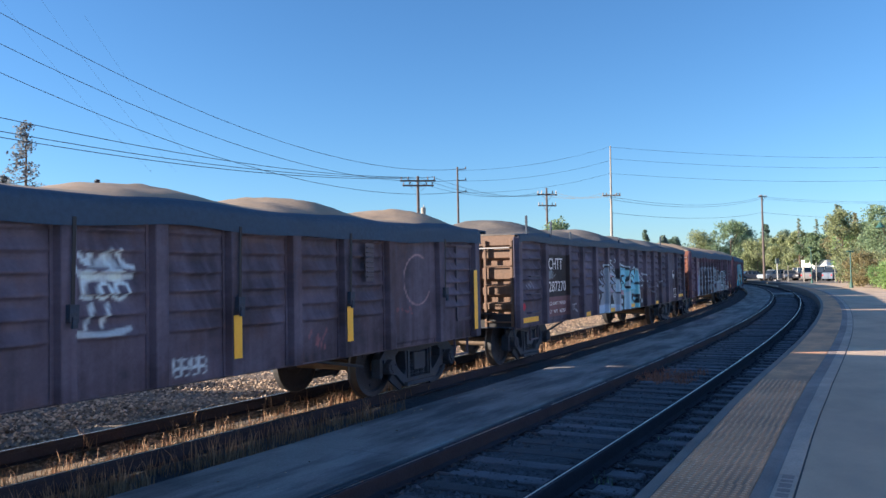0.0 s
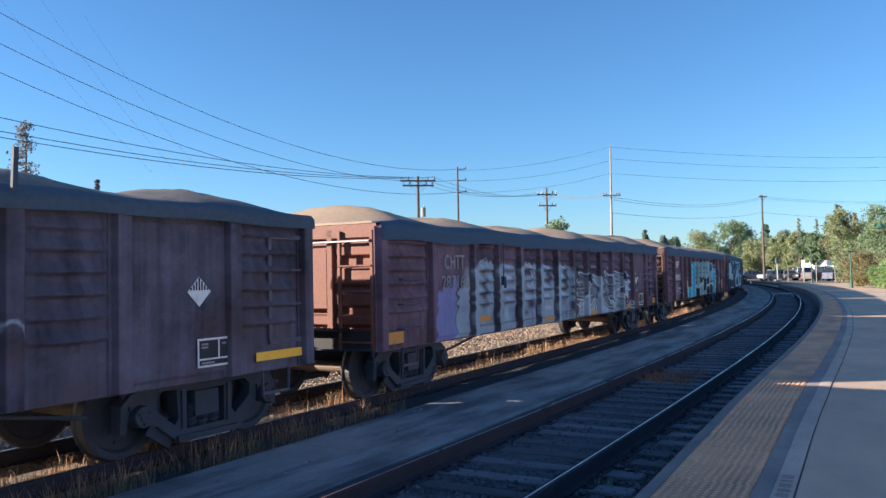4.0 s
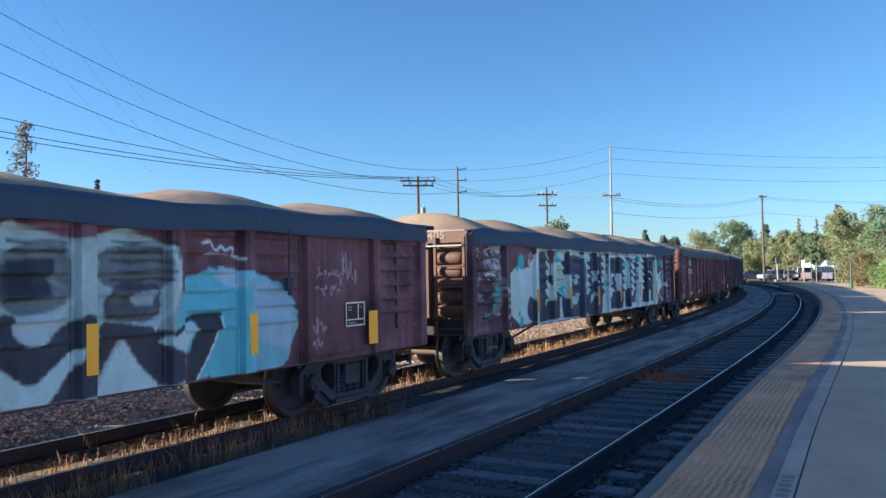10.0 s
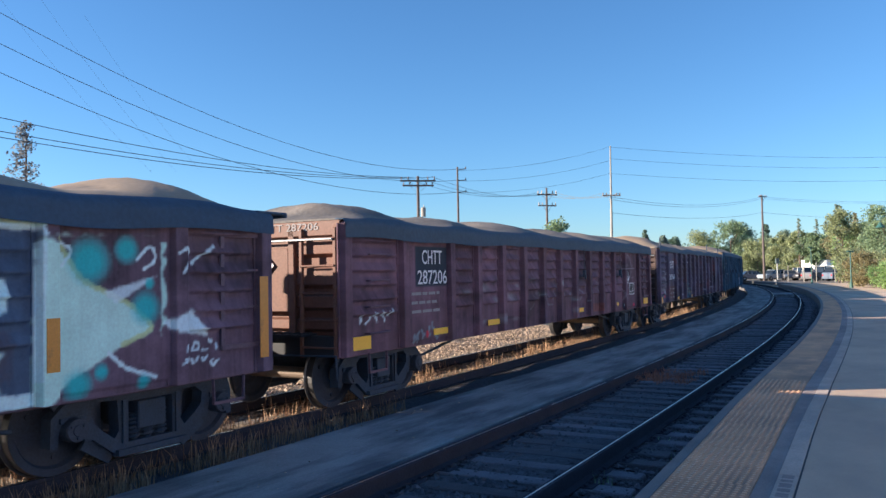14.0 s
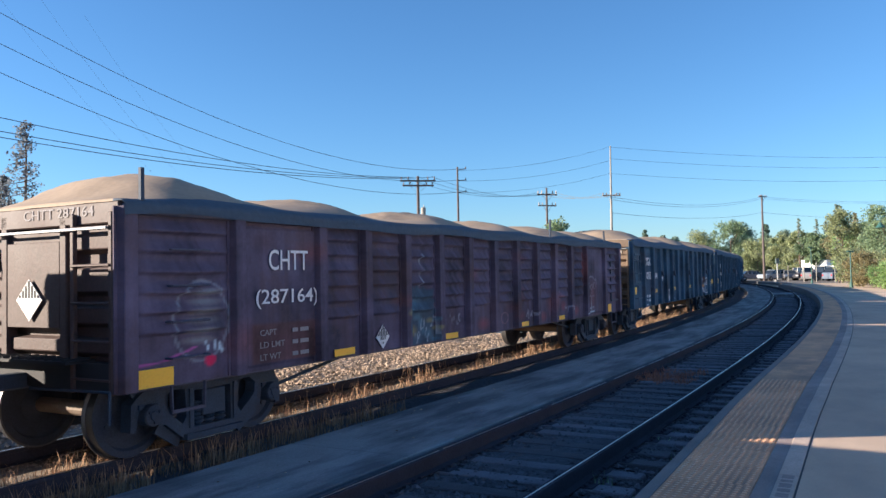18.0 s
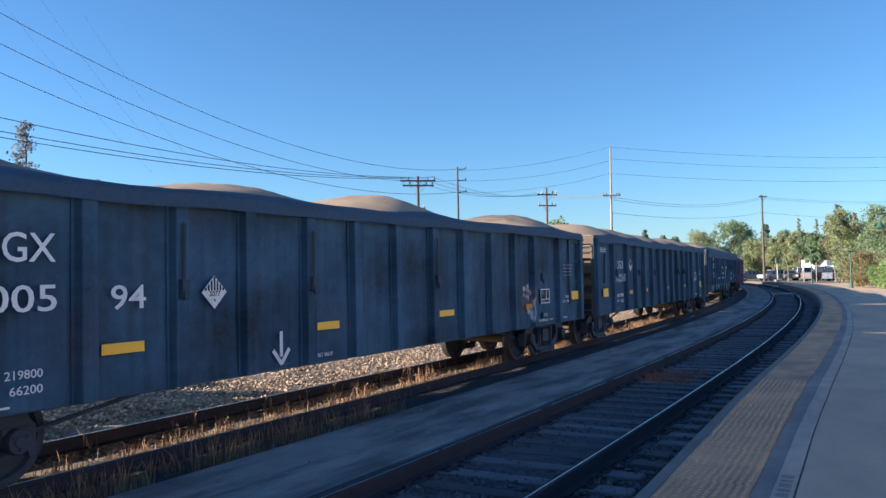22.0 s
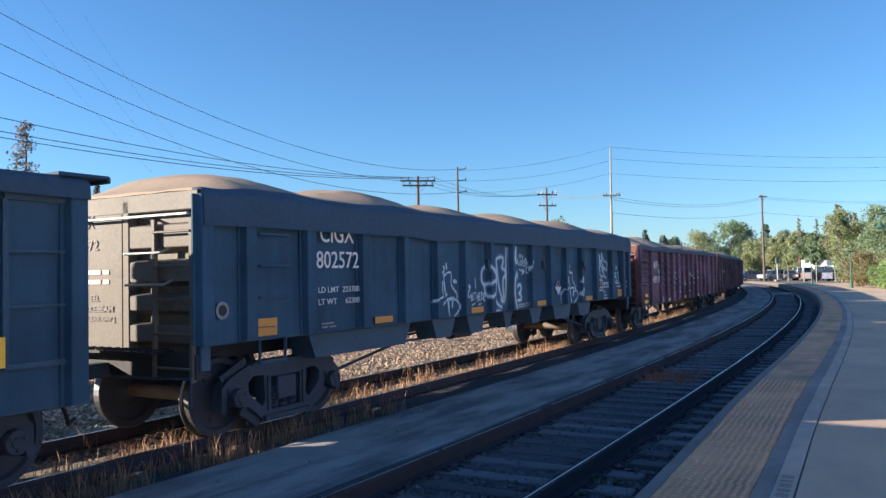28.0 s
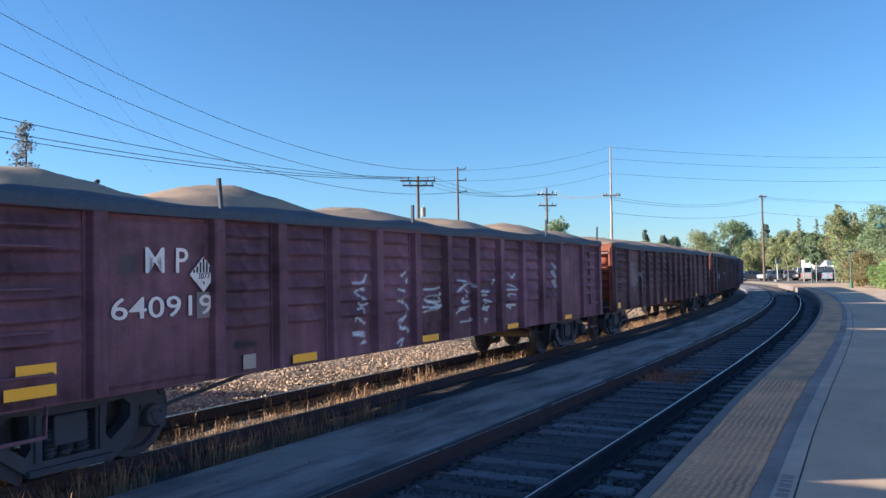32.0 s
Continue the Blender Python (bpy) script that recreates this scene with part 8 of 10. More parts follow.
def car_i():
    cv = Canvas(NAVY)
    r = random.Random(11)
    for k in range(20):
        cv.blob(r.uniform(0.3, 15.5), r.uniform(0.85, 2.4), r.uniform(0.2, 0.7), r.uniform(0.1, 0.35), r.choice([(0.045, 0.088, 0.15), (0.03, 0.06, 0.11)]), 0.5, 0.9)
    cv.loop(4.5, 1.62, 0.13, 0.15, 0.012, (0.12, 0.13, 0.15), 0.9)
    cv.line([(4.44, 1.65), (4.5, 1.62), (4.57, 1.66)], 0.012, (0.12, 0.13, 0.15))
    cv.scrawl(4.4, 1.40, 0.25, 0.08, 5, 0.014, (0.11, 0.12, 0.14), 71, 0.9)
    car = gondola(FRONT[8], "smooth", NAVY, "clean black smooth-sided gondola car with white numbers", cv, 19, end=(0.150, 0.117, 0.085), band=0.2, peak=0.34)
    sign(car, "C I G X", 1.88, 1.915, 0.71, 0.215)
    sign(car, "8 0 2 0 6 8", 1.76, 1.555, 1.04, 0.225)
    sign(car, "LD LMT 219400", 1.73, 1.145, 0.81, 0.095)
    sign(car, "LT WT   66600", 1.73, 0.995, 0.80, 0.09)
    bars(car, 0.40 - 8, -1.462, 2.44, 0.54, 3, 0.022, 0.02, WHITE)
    bars(car, 1.73 - 8, -1.462, 0.85, 0.4, 1, 0.022, 0.02, PALE)
    reflectors(car, [(0.61, 1.06, 1.20, 1.41), (3.16, 3.60, 1.20, 1.30), (4.99, 5.45, 1.21, 1.31), (8.10, 8.55, 1.22, 1.31), (11.23, 11.66, 1.21, 1.31), (14.57, 15.03, 1.14, 1.39)], LATE_POSTS)
    placard(car, 3.38 - 8, -1.475, 2.01, 0.24)
    weight_box(car, 13.52, 14.0, 1.46, 1.74)
    sign(car, "IL    52-6", 14.65, 1.74, 0.26, 0.05)
    sign(car, "CU FT 2780", 14.65, 1.655, 0.27, 0.05)
    sign(car, "2 INCH HF COMP SHOES", 13.69, 0.85, 0.40, 0.045)
    sign(car, "LIFT HERE", 14.76, 0.77, 0.18, 0.04)
    bars(car, 13.49 - 8, -1.462, 1.43, 0.28, 2, 0.022, 0.02, PALE)
    rear_frame(car, "steel_19")
    bm = bmesh.new()
    box(bm, 0, 0, 0, 0.5, 0.7, 0.035)
    box(bm, 0.24, 0, -0.02, 0.04, 0.7, 0.06)
    bevel(bm, 0.01)
    at(part("tarpaulin_flap", bm, TARP_BLACK_SHADE, car, "stiff black end of the tarpaulin"), CAR_LEN - 8 - 0.02, -1.20, 2.765, 0, 0, 0)
    bars(car, 12.2 - 8, -1.462, 1.62, 0.5, 1, 0.025, 0.02, PALE)
    end_sign(car, "CIGX 802068", 2.52, 1.15, 0.11)
    placard(car, -8.045, -0.12, 1.95, 0.32, "end", words=False)
    yellow_bar(car)
    access_panel(car, 0.52)
    straps(car, (1.6, 4.06, 6.11, 9.95, 11.0), 1.8)
    return car


def car_j():
    cv = Canvas(SLATE)
    # two thin one-line figures, a fat outlined tag between them, small tags behind
    for pts in [[(5.06, 1.14), (5.09, 1.22), (5.2, 1.33), (5.34, 1.42), (5.49, 1.46), (5.59, 1.44)], [(5.36, 1.43), (5.38, 1.31), (5.42, 1.16)], [(5.52, 1.3), (5.52, 1.39), (5.58, 1.42), (5.66, 1.4), (5.73, 1.36), (5.77, 1.3), (5.72, 1.21), (5.58, 1.14)], [(5.41, 1.29), (5.39, 1.38), (5.45, 1.43), (5.52, 1.43)], [(5.09, 1.9), (5.16, 1.94), (5.26, 1.98), (5.26, 1.91), (5.24, 1.81), (5.27, 1.64), (5.3, 1.5), (5.36, 1.52), (5.3, 1.48)], [(5.33, 2.01), (5.34, 1.94)], [(5.26, 1.81), (5.34, 1.86), (5.49, 1.88), (5.5, 1.8), (5.48, 1.68), (5.54, 1.61), (5.66, 1.53), (5.69, 1.46), (5.66, 1.41)], [(5.0, 1.71), (5.01, 1.58), (5.04, 1.49), (5.15, 1.52)], [(5.15, 1.51), (5.02, 1.48), (4.89, 1.45), (4.83, 1.4)], [(5.57, 1.73), (5.6, 1.75), (5.67, 1.72), (5.66, 1.69), (5.57, 1.72)], [(5.93, 1.65), (5.91, 1.61), (5.98, 1.63), (6.03, 1.53), (5.97, 1.45), (5.89, 1.44), (5.88, 1.5), (5.93, 1.57)]]:
        cv.line(pts, 0.028, W, 0.9)
    for pts in [[(10.8, 1.85), (10.91, 1.89), (11.06, 1.96), (11.07, 1.9), (11.03, 1.78), (11.06, 1.62), (11.09, 1.53), (11.15, 1.54), (11.08, 1.51)], [(11.13, 2.0), (11.13, 1.93)], [(11.08, 1.79), (11.19, 1.83), (11.29, 1.84), (11.31, 1.77), (11.29, 1.65), (11.4, 1.58), (11.48, 1.5), (11.46, 1.43)], [(10.77, 1.74), (10.77, 1.62), (10.8, 1.57), (10.98, 1.59)], [(10.99, 1.58), (10.89, 1.54), (10.79, 1.5), (10.7, 1.45)], [(10.87, 1.15), (10.88, 1.25), (10.98, 1.38), (11.14, 1.46), (11.28, 1.49), (11.4, 1.47)], [(11.14, 1.45), (11.16, 1.33), (11.23, 1.13)], [(11.32, 1.29), (11.38, 1.39), (11.51, 1.42), (11.62, 1.38), (11.65, 1.3), (11.53, 1.2), (11.37, 1.14)], [(11.32, 1.29), (11.31, 1.38), (11.37, 1.42)], [(10.51, 1.32), (10.53, 1.41)], [(10.65, 1.46), (10.58, 1.36), (10.55, 1.23), (10.59, 1.15)], [(11.75, 1.72), (11.8, 1.67), (11.77, 1.59), (11.72, 1.59), (11.73, 1.66), (11.75, 1.72)], [(11.8, 1.48), (11.82, 1.38), (11.77, 1.29), (11.71, 1.29), (11.72, 1.39), (11.8, 1.48)]]:
        cv.line(pts, 0.026, W, 0.9)
    for u, z, r in ((5.02, 1.87, 0.03), (5.34, 1.92, 0.02), (11.14, 1.87, 0.02)):
        cv.blob(u, z, r, r, W, 0.9, 0.5)
    for pts in [[(6.98, 1.85), (6.86, 1.96), (6.71, 1.96), (6.61, 1.86), (6.6, 1.72), (6.68, 1.63), (6.86, 1.67), (6.97, 1.71)], [(6.71, 1.64), (6.73, 1.46), (6.86, 1.41), (6.96, 1.47)], [(7.0, 1.85), (7.01, 1.96), (7.11, 2.01), (7.22, 1.96), (7.25, 1.81), (7.24, 1.64), (7.1, 1.48), (7.02, 1.36), (7.11, 1.15), (7.35, 1.13)], [(7.12, 1.85), (7.16, 1.68), (7.07, 1.58), (7.12, 1.87)], [(7.26, 2.06), (7.27, 2.12), (7.54, 2.16), (7.58, 2.06), (7.47, 1.93), (7.64, 1.91), (7.65, 1.8), (7.52, 1.74), (7.54, 1.41), (7.48, 1.33), (7.35, 1.55), (7.3, 1.85), (7.26, 2.06)], [(7.21, 1.56), (7.15, 1.37), (7.26, 1.26), (7.41, 1.21)], [(7.41, 1.34), (7.55, 1.28), (7.65, 1.54), (7.69, 2.31)], [(7.97, 1.89), (7.85, 1.75), (7.82, 1.4), (7.92, 1.13), (8.12, 1.15)], [(7.97, 1.89), (8.13, 1.91), (8.23, 1.77), (8.06, 1.64), (8.02, 1.52), (8.06, 1.34)], [(8.11, 1.79), (7.98, 1.71), (7.96, 1.44), (8.02, 1.25)], [(8.16, 1.56), (8.3, 1.63), (8.38, 1.56), (8.33, 1.46), (8.23, 1.45), (8.37, 1.39), (8.33, 1.3), (8.17, 1.31)], [(7.91, 2.32), (7.98, 2.32), (8.0, 2.07), (7.91, 2.02), (7.86, 2.11), (7.91, 2.32)]]:
        cv.line(pts, 0.075, (0.5, 0.53, 0.56), 0.45, 0.03)
        cv.line(pts, 0.044, W, 0.8, 0.012)
    for pts in [[(8.21, 1.22), (8.5, 1.22)], [(8.21, 1.18), (8.5, 1.17)], [(6.36, 1.75), (6.37, 1.59)], [(6.21, 1.3), (6.32, 1.32)], [(6.46, 1.3), (6.56, 1.31)]]:
        cv.line(pts, 0.02, W, 0.7)
    glyphs = {"O": [[(0.5, 1), (0.05, 0.6), (0.2, 0.05), (0.8, 0.1), (0.9, 0.7), (0.5, 1)]], "U": [[(0.1, 1), (0.1, 0.2), (0.5, 0), (0.85, 0.2), (0.9, 1)]], "T": [[(0, 0.9), (1, 1)], [(0.5, 0.95), (0.45, 0)]], "H": [[(0.1, 1), (0.1, 0)], [(0.9, 1), (0.85, 0)], [(0.1, 0.5), (0.9, 0.55)]],
              "E": [[(0.9, 1), (0.1, 0.95), (0.1, 0.05), (0.9, 0)], [(0.1, 0.5), (0.7, 0.52)]], "R": [[(0.1, 0), (0.1, 1), (0.8, 0.9), (0.7, 0.55), (0.1, 0.5), (0.9, 0)]]}
    for k, letter in enumerate("OUTHERE"):
        for stroke in glyphs[letter]:
            cv.line([(6.14 + 0.085 * k + 0.062 * x, 1.36 + 0.012 * (k % 3) + 0.13 * y) for x, y in stroke], 0.018, W, 0.9)
    cv.blob(7.6, 1.45, 0.3, 0.3, (0.2, 0.21, 0.22), 0.4, 0.9)
    for pts in ([(8.153, 2.104), (8.094, 2.178), (8.127, 2.221), (8.181, 2.182), (8.207, 2.077), (8.14, 1.979), (8.127, 2.06), (8.059, 2.105)], [(8.207, 2.077), (8.248, 2.119), (8.235, 2.028)], [(8.235, 2.086), (8.275, 1.995), (8.316, 1.998), (8.302, 2.091)], [(8.37, 2.097), (8.37, 2.005), (8.437, 1.988), (8.41, 2.082)], [(8.464, 2.181), (8.478, 1.996), (8.531, 1.968)], [(8.626, 2.098), (8.531, 2.095), (8.545, 2.048), (8.613, 2.042), (8.545, 1.99), (8.613, 1.973)], [(8.585, 2.136), (8.639, 2.12), (8.653, 2.004)], [(8.774, 2.086), (8.707, 1.954), (8.68, 1.829), (8.621, 1.846), (8.626, 1.949), (8.707, 1.965)], [(8.283, 1.914), (8.553, 1.856)], [(8.464, 1.917), (8.553, 1.856), (8.432, 1.821)]):
        cv.line(pts, 0.020, W, 0.95)
    cv.loop(8.348, 2.175, 0.045, 0.03, 0.018, W, 0.95)
    for pts in [[(12.97, 2.28), (12.97, 1.93), (13.03, 1.91)], [(13.0, 1.93), (13.13, 1.97)], [(13.07, 2.11), (13.16, 2.18), (13.27, 2.09), (13.23, 2.04), (13.1, 2.06), (13.16, 1.95), (13.35, 1.95)], [(13.35, 2.23), (13.36, 1.98)], [(13.38, 2.14), (13.53, 2.09), (13.38, 2.02), (13.56, 1.93)], [(13.5, 2.3), (13.65, 2.14)], [(13.65, 2.14), (13.78, 2.07), (13.95, 2.11), (13.89, 1.81), (13.71, 1.98), (13.55, 1.84)], [(13.23, 1.89), (13.41, 1.89), (13.31, 1.8), (13.44, 1.74)], [(13.41, 1.66), (13.49, 1.74), (13.64, 1.7)], [(13.69, 1.84), (13.6, 2.07), (13.51, 1.91), (13.71, 1.72), (13.83, 1.67)]]:
        cv.line(pts, 0.06, (0.4, 0.43, 0.46), 0.25, 0.03)
        cv.line(pts, 0.026, W, 0.85)
    for u, z in ((12.97, 2.27), (13.36, 2.24), (13.52, 2.29)):
        cv.line([(u, z), (u + 0.02, z - 0.2)], 0.06, W, 0.6, 0.03)
    for pts in [[(14.42, 1.9), (14.47, 2.1), (14.59, 2.13)], [(14.49, 1.53), (14.56, 1.8), (14.66, 1.83), (14.61, 1.52)], [(14.44, 1.66), (14.72, 1.68)], [(14.83, 1.81), (14.66, 1.79), (14.66, 1.7), (14.81, 1.68), (14.76, 1.57), (14.66, 1.57)], [(14.96, 1.82), (14.85, 1.75), (14.96, 1.67), (14.89, 1.57), (14.8, 1.58)], [(14.77, 2.0), (14.77, 1.88)], [(14.69, 1.92), (14.85, 1.95)], [(14.62, 1.53), (14.8, 1.54)], [(14.99, 1.52), (15.01, 1.51)]]:
        cv.line(pts, 0.022, W, 0.9)
    for pts in [[(12.03, 1.54), (12.12, 1.4), (12.06, 1.5), (12.02, 1.41)], [(12.12, 1.56), (12.14, 1.38)], [(12.15, 1.5), (12.22, 1.51), (12.22, 1.39)], [(12.25, 1.53), (12.26, 1.37), (12.31, 1.45)], [(12.33, 1.47), (12.3, 1.53), (12.46, 1.56), (12.51, 1.5), (12.4, 1.42), (12.33, 1.45)], [(12.57, 1.66), (12.49, 1.54)], [(12.51, 1.62), (12.6, 1.6)]]:
        cv.line(pts, 0.016, (0.012, 0.016, 0.022), 0.9)
    car = gondola(FRONT[9], "belly", SLATE, "black gondola car with cut-out sills and white line graffiti", cv, 20, band=0.40, end=(0.135, 0.122, 0.10))
    sign(car, "CIGX", 1.98, 2.27, 0.72, 0.24)
    sign(car, "802572", 1.90, 1.94, 0.90, 0.22)
    sign(car, "LD LMT  223700", 1.93, 1.63, 0.88, 0.075)
    sign(car, "LT WT     62300", 1.93, 1.48, 0.88, 0.075)
    sign(car, "EMPTY LOAD", 13.43, 1.50, 0.43, 0.07)
    sign(car, "1/4 ADJ. BLOCK", 13.39, 1.41, 0.49, 0.07)
    sign(car, "2 INCH HF", 13.43, 1.21, 0.25, 0.05)
    sign(car, "COMP SHOES", 13.43, 1.135, 0.33, 0.05)
    sign(car, "IL 52-6", 14.59, 1.50, 0.2, 0.05)
    sign(car, "CU FT 2680", 14.57, 1.41, 0.35, 0.06)
    plate(car, "grey_card", PALE, 13.54 - 8, -1.460, 1.33, 0.22, 0.06, "grey card")
    bars(car, 2.0 - 8, -1.462, 1.24, 0.3, 2, 0.025, 0.02, PALE)
    bars(car, 8.3 - 8, -1.462, 1.24, 0.45, 2, 0.025, 0.02, PALE)
    reflectors(car, [(0.79, 1.16, 1.17, 1.265), (0.79, 1.16, 1.275, 1.37), (3.18, 3.63, 1.17, 1.26), (6.12, 6.57, 1.16, 1.26), (9.07, 9.54, 1.16, 1.26), (12.09, 12.55, 1.16, 1.26), (14.65, 15.07, 1.17, 1.26), (14.65, 15.07, 1.27, 1.36)], BELLY_POSTS, ORANGE)
    placard(car, 10.28 - 8, -1.462, 1.51, 0.24, words=False)
    weight_box(car, 12.99, 13.37, 1.37, 1.63, -1.464)
    for u in (0.3, 15.5):
        bm = bmesh.new()
        rod(bm, (0, 0, 0), (0, -0.006, 0), 0.095, seg=20)
        q = at(part("round_decal", bm, PALE, car, "round white decal"), u - 8, -1.462, 1.49)
        bm = bmesh.new()
        rod(bm, (0, -0.006, 0), (0, -0.009, 0), 0.06, seg=16)
        part("decal_centre", bm, BLACK, q)
    end_sign(car, "CIGX", 2.43, 0.42, 0.15, y0=0.62)
    end_sign(car, "802572", 2.18, 0.55, 0.12, y0=0.68)
    end_sign(car, "WHEEL", 1.60, 0.34, 0.07, y0=0.46)
    end_sign(car, "BRAKEBEAM", 1.48, 0.62, 0.07, y0=0.50)
    end_sign(car, "DRAFT GEAR GRP J", 1.36, 0.80, 0.07, y0=0.66)
    for z in (1.93, 1.82):
        bars(car, -8.022, 0.7, z, 0.75, 1, 0.06, 0.02, WHITE, -90)
    for z, a, b in ((2.12, -0.42, -1.0), (1.78, -0.45, -1.05)):
        bm = bmesh.new()
        for p, q in (((0, a, z), (-0.12, a, z)), ((-0.12, a, z), (-0.12, b, z)), ((-0.12, b, z), (0, b, z + 0.05))):
            rod(bm, p, q, 0.014, seg=6)
        at(part("end_grab_iron", bm, GALV, car), -8.0, 0, 0)
    straps(car, (6.6, 9.2, 11.7, 13.9), 2.0)
    return car


def car_k():
    cv = Canvas((0.135, 0.075, 0.110))
    cv.fill([(1.58, 0.98), (3.0, 0.98), (3.0, 2.25), (1.58, 2.25)], (0.145, 0.079, 0.110))
    cv.blob(1.85, 1.98, 0.16, 0.2, (0.05, 0.07, 0.08), 0.7, 0.6)
    for u0, u1, z0, z1, n, sd in ((5.35, 5.78, 0.84, 1.85, 9, 91), (6.5, 6.85, 0.8, 1.88, 9, 92), (7.2, 7.86, 1.24, 1.66, 7, 93), (8.32, 8.95, 1.03, 1.79, 7, 94), (9.13, 9.78, 0.98, 1.78, 6, 95), (10.22, 10.83, 1.18, 1.85, 5, 96)):
        r = random.Random(sd)
        for k in range(n):
            zz = z1 - (z1 - z0) * (k + 0.5) / n
            cv.line([(u0 + (u1 - u0) * r.random(), zz + r.uniform(-0.08, 0.08)) for _ in range(3)], 0.032, W, 0.7)
    cv.fill([(12.6, 1.5), (12.85, 1.5), (12.85, 2.0), (12.6, 2.05)], (0.38, 0.36, 0.38), 0.8, 0.03)
    cv.fill([(3.25, 1.05), (3.6, 1.05), (3.6, 1.12), (3.25, 1.15)], K)
    car = gondola(FRONT[10], "ribbed", (0.135, 0.075, 0.110), "maroon gondola car with white graffiti tags and large numbers", cv, 21, end=(0.180, 0.080, 0.060), black_band=False, band=0.12)
    sign(car, "M P", 2.03, 1.90, 0.53, 0.25)
    sign(car, "640919", 1.64, 1.46, 1.25, 0.21)
    plate(car, "patched_panel", mat("grey_patch", (0.22, 0.21, 0.22), 0.8), 2.82 - 8, -1.460, 1.56, 0.28, 0.27, "lighter patch behind the number")
    reflectors(car, [(0.74, 1.10, 1.04, 1.14), (0.64, 1.10, 0.86, 0.96), (4.17, 4.62, 0.80, 0.90), (7.18, 7.67, 0.80, 0.90), (10.27, 10.76, 0.79, 0.88), (13.3, 13.7, 0.8, 0.89)], RIBBED_POSTS)
    placard(car, 2.76 - 8, -1.476, 1.88, 0.26)
    plate(car, "data_plate", GALV, 3.45 - 8, -1.456, 0.90, 0.2, 0.16, "small grey data plate")
    stakes(car, ((0.5, 0.38, 2), (3.0, 0.36, -6), (6.9, 0.34, 0), (12.2, 0.4, 4), (15.5, 0.4, 8)))
    return car


for make in (car_a, car_b, car_c, car_d, car_e, car_f, car_g, car_h, car_i, car_j, car_k):
    make()


def car_far(k, base, tags):
    cv = Canvas(base)
    for q in range(tags):
        cv.scrawl(2.0 + q * 3.6, 1.2, 1.2, 0.8, 5, 0.05, (0.35, 0.35, 0.37), 200 + k * 7 + q, 0.6)
    cv.fill([(1.7, 1.4), (2.7, 1.4), (2.7, 2.1), (1.7, 2.1)], (0.2, 0.18, 0.2), 0.5, 0.05)
    car = gondola(FRONT[k], "ribbed", base, "dark gondola car far back in the train" if k < 14 else "unseen maroon gondola car, rolled past, that blocks the sun", cv, 20 + k, end=(0.250, 0.075, 0.040), black_band=False, band=0.15)
    reflectors(car, [(0.18, 0.62, 0.85, 1.0), (6.2, 6.66, 0.8, 0.9), (12.3, 12.76, 0.8, 0.9)], RIBBED_POSTS)


# an unseen car ahead, added to block the sun over the platform
FRONT.append(-106.1)
for k, base, tags in ((11, (0.095, 0.058, 0.07), 1), (12, (0.075, 0.056, 0.068), 2), (13, DUSK, 1), (14, MAROON, 0)):
    car_far(k, base, tags)


# ---- poles and wires ----
def pole(x, y, h, r, material, arms, name="utility_pole", label="weathered wooden utility pole", lean=0.0):
    """arms: (height, half length, turn in degrees, insulator height)"""
    p = tagged(new(name), label, "utility pole", group="utility poles along the railway")
    p.matrix_basis = pose(x, y, -0.35, 0, lean, 0)
    bm = bmesh.new()
    rod(bm, (0, 0, 0), (0, 0, h + 0.35), r, r * (0.62 if h < 13.5 or h > 15 else 0.34), seg=12)
    part("shaft", bm, material, p)
    for z, half, turn, ins in arms:
        bm = bmesh.new()
        box(bm, 0, -r * 0.8, z + 0.35, half * 2, 0.10, 0.13)
        for sg in (-1, 1):
            beam(bm, (sg * half * 0.5, -r * 0.8, z + 0.30), (0, -r * 0.8, z - 0.35), 0.04, 0.02)
        a = part("crossarm", bm, material, p)
        a.matrix_basis = pose(0, 0, 0, 0, 0, turn)
        for q in (-0.92, -0.55, 0.55, 0.92):
            bm = bmesh.new()
            rod(bm, (0, 0, 0), (0, 0, ins), 0.05, 0.03, seg=8)
            rod(bm, (0, 0, ins * 0.5), (0, 0, ins * 0.75), 0.075, 0.05, seg=8)
            i = part("insulator", bm, INSUL, a)
            i.matrix_basis = pose(q * half, -r * 0.8, z + 0.41)
    return p


def wire(a, b, sag, r=0.018, name="overhead_wire", label="thin dark overhead wire"):
    a, b = Vector(a), Vector(b)
    pts = [a.lerp(b, t / 24) - Vector((0, 0, 4 * sag * (t / 24) * (1 - t / 24))) for t in range(25)]
    bm = bmesh.new()
    rings = []
    for p in pts:
        rings.append([bm.verts.new(p + Vector((r * math.cos(q) * 0.7, r * math.cos(q) * 0.7, r * math.sin(q)))) for q in (0, 2.09, 4.19)])
    for p, q in zip(rings, rings[1:]):
        for i in range(3):
            bm.faces.new((p[i], p[(i + 1) % 3], q[(i + 1) % 3], q[i]))
    ob = new(name, finish(name, bm, WIRE))
    return tagged(ob, label, "cable", group="overhead wires")


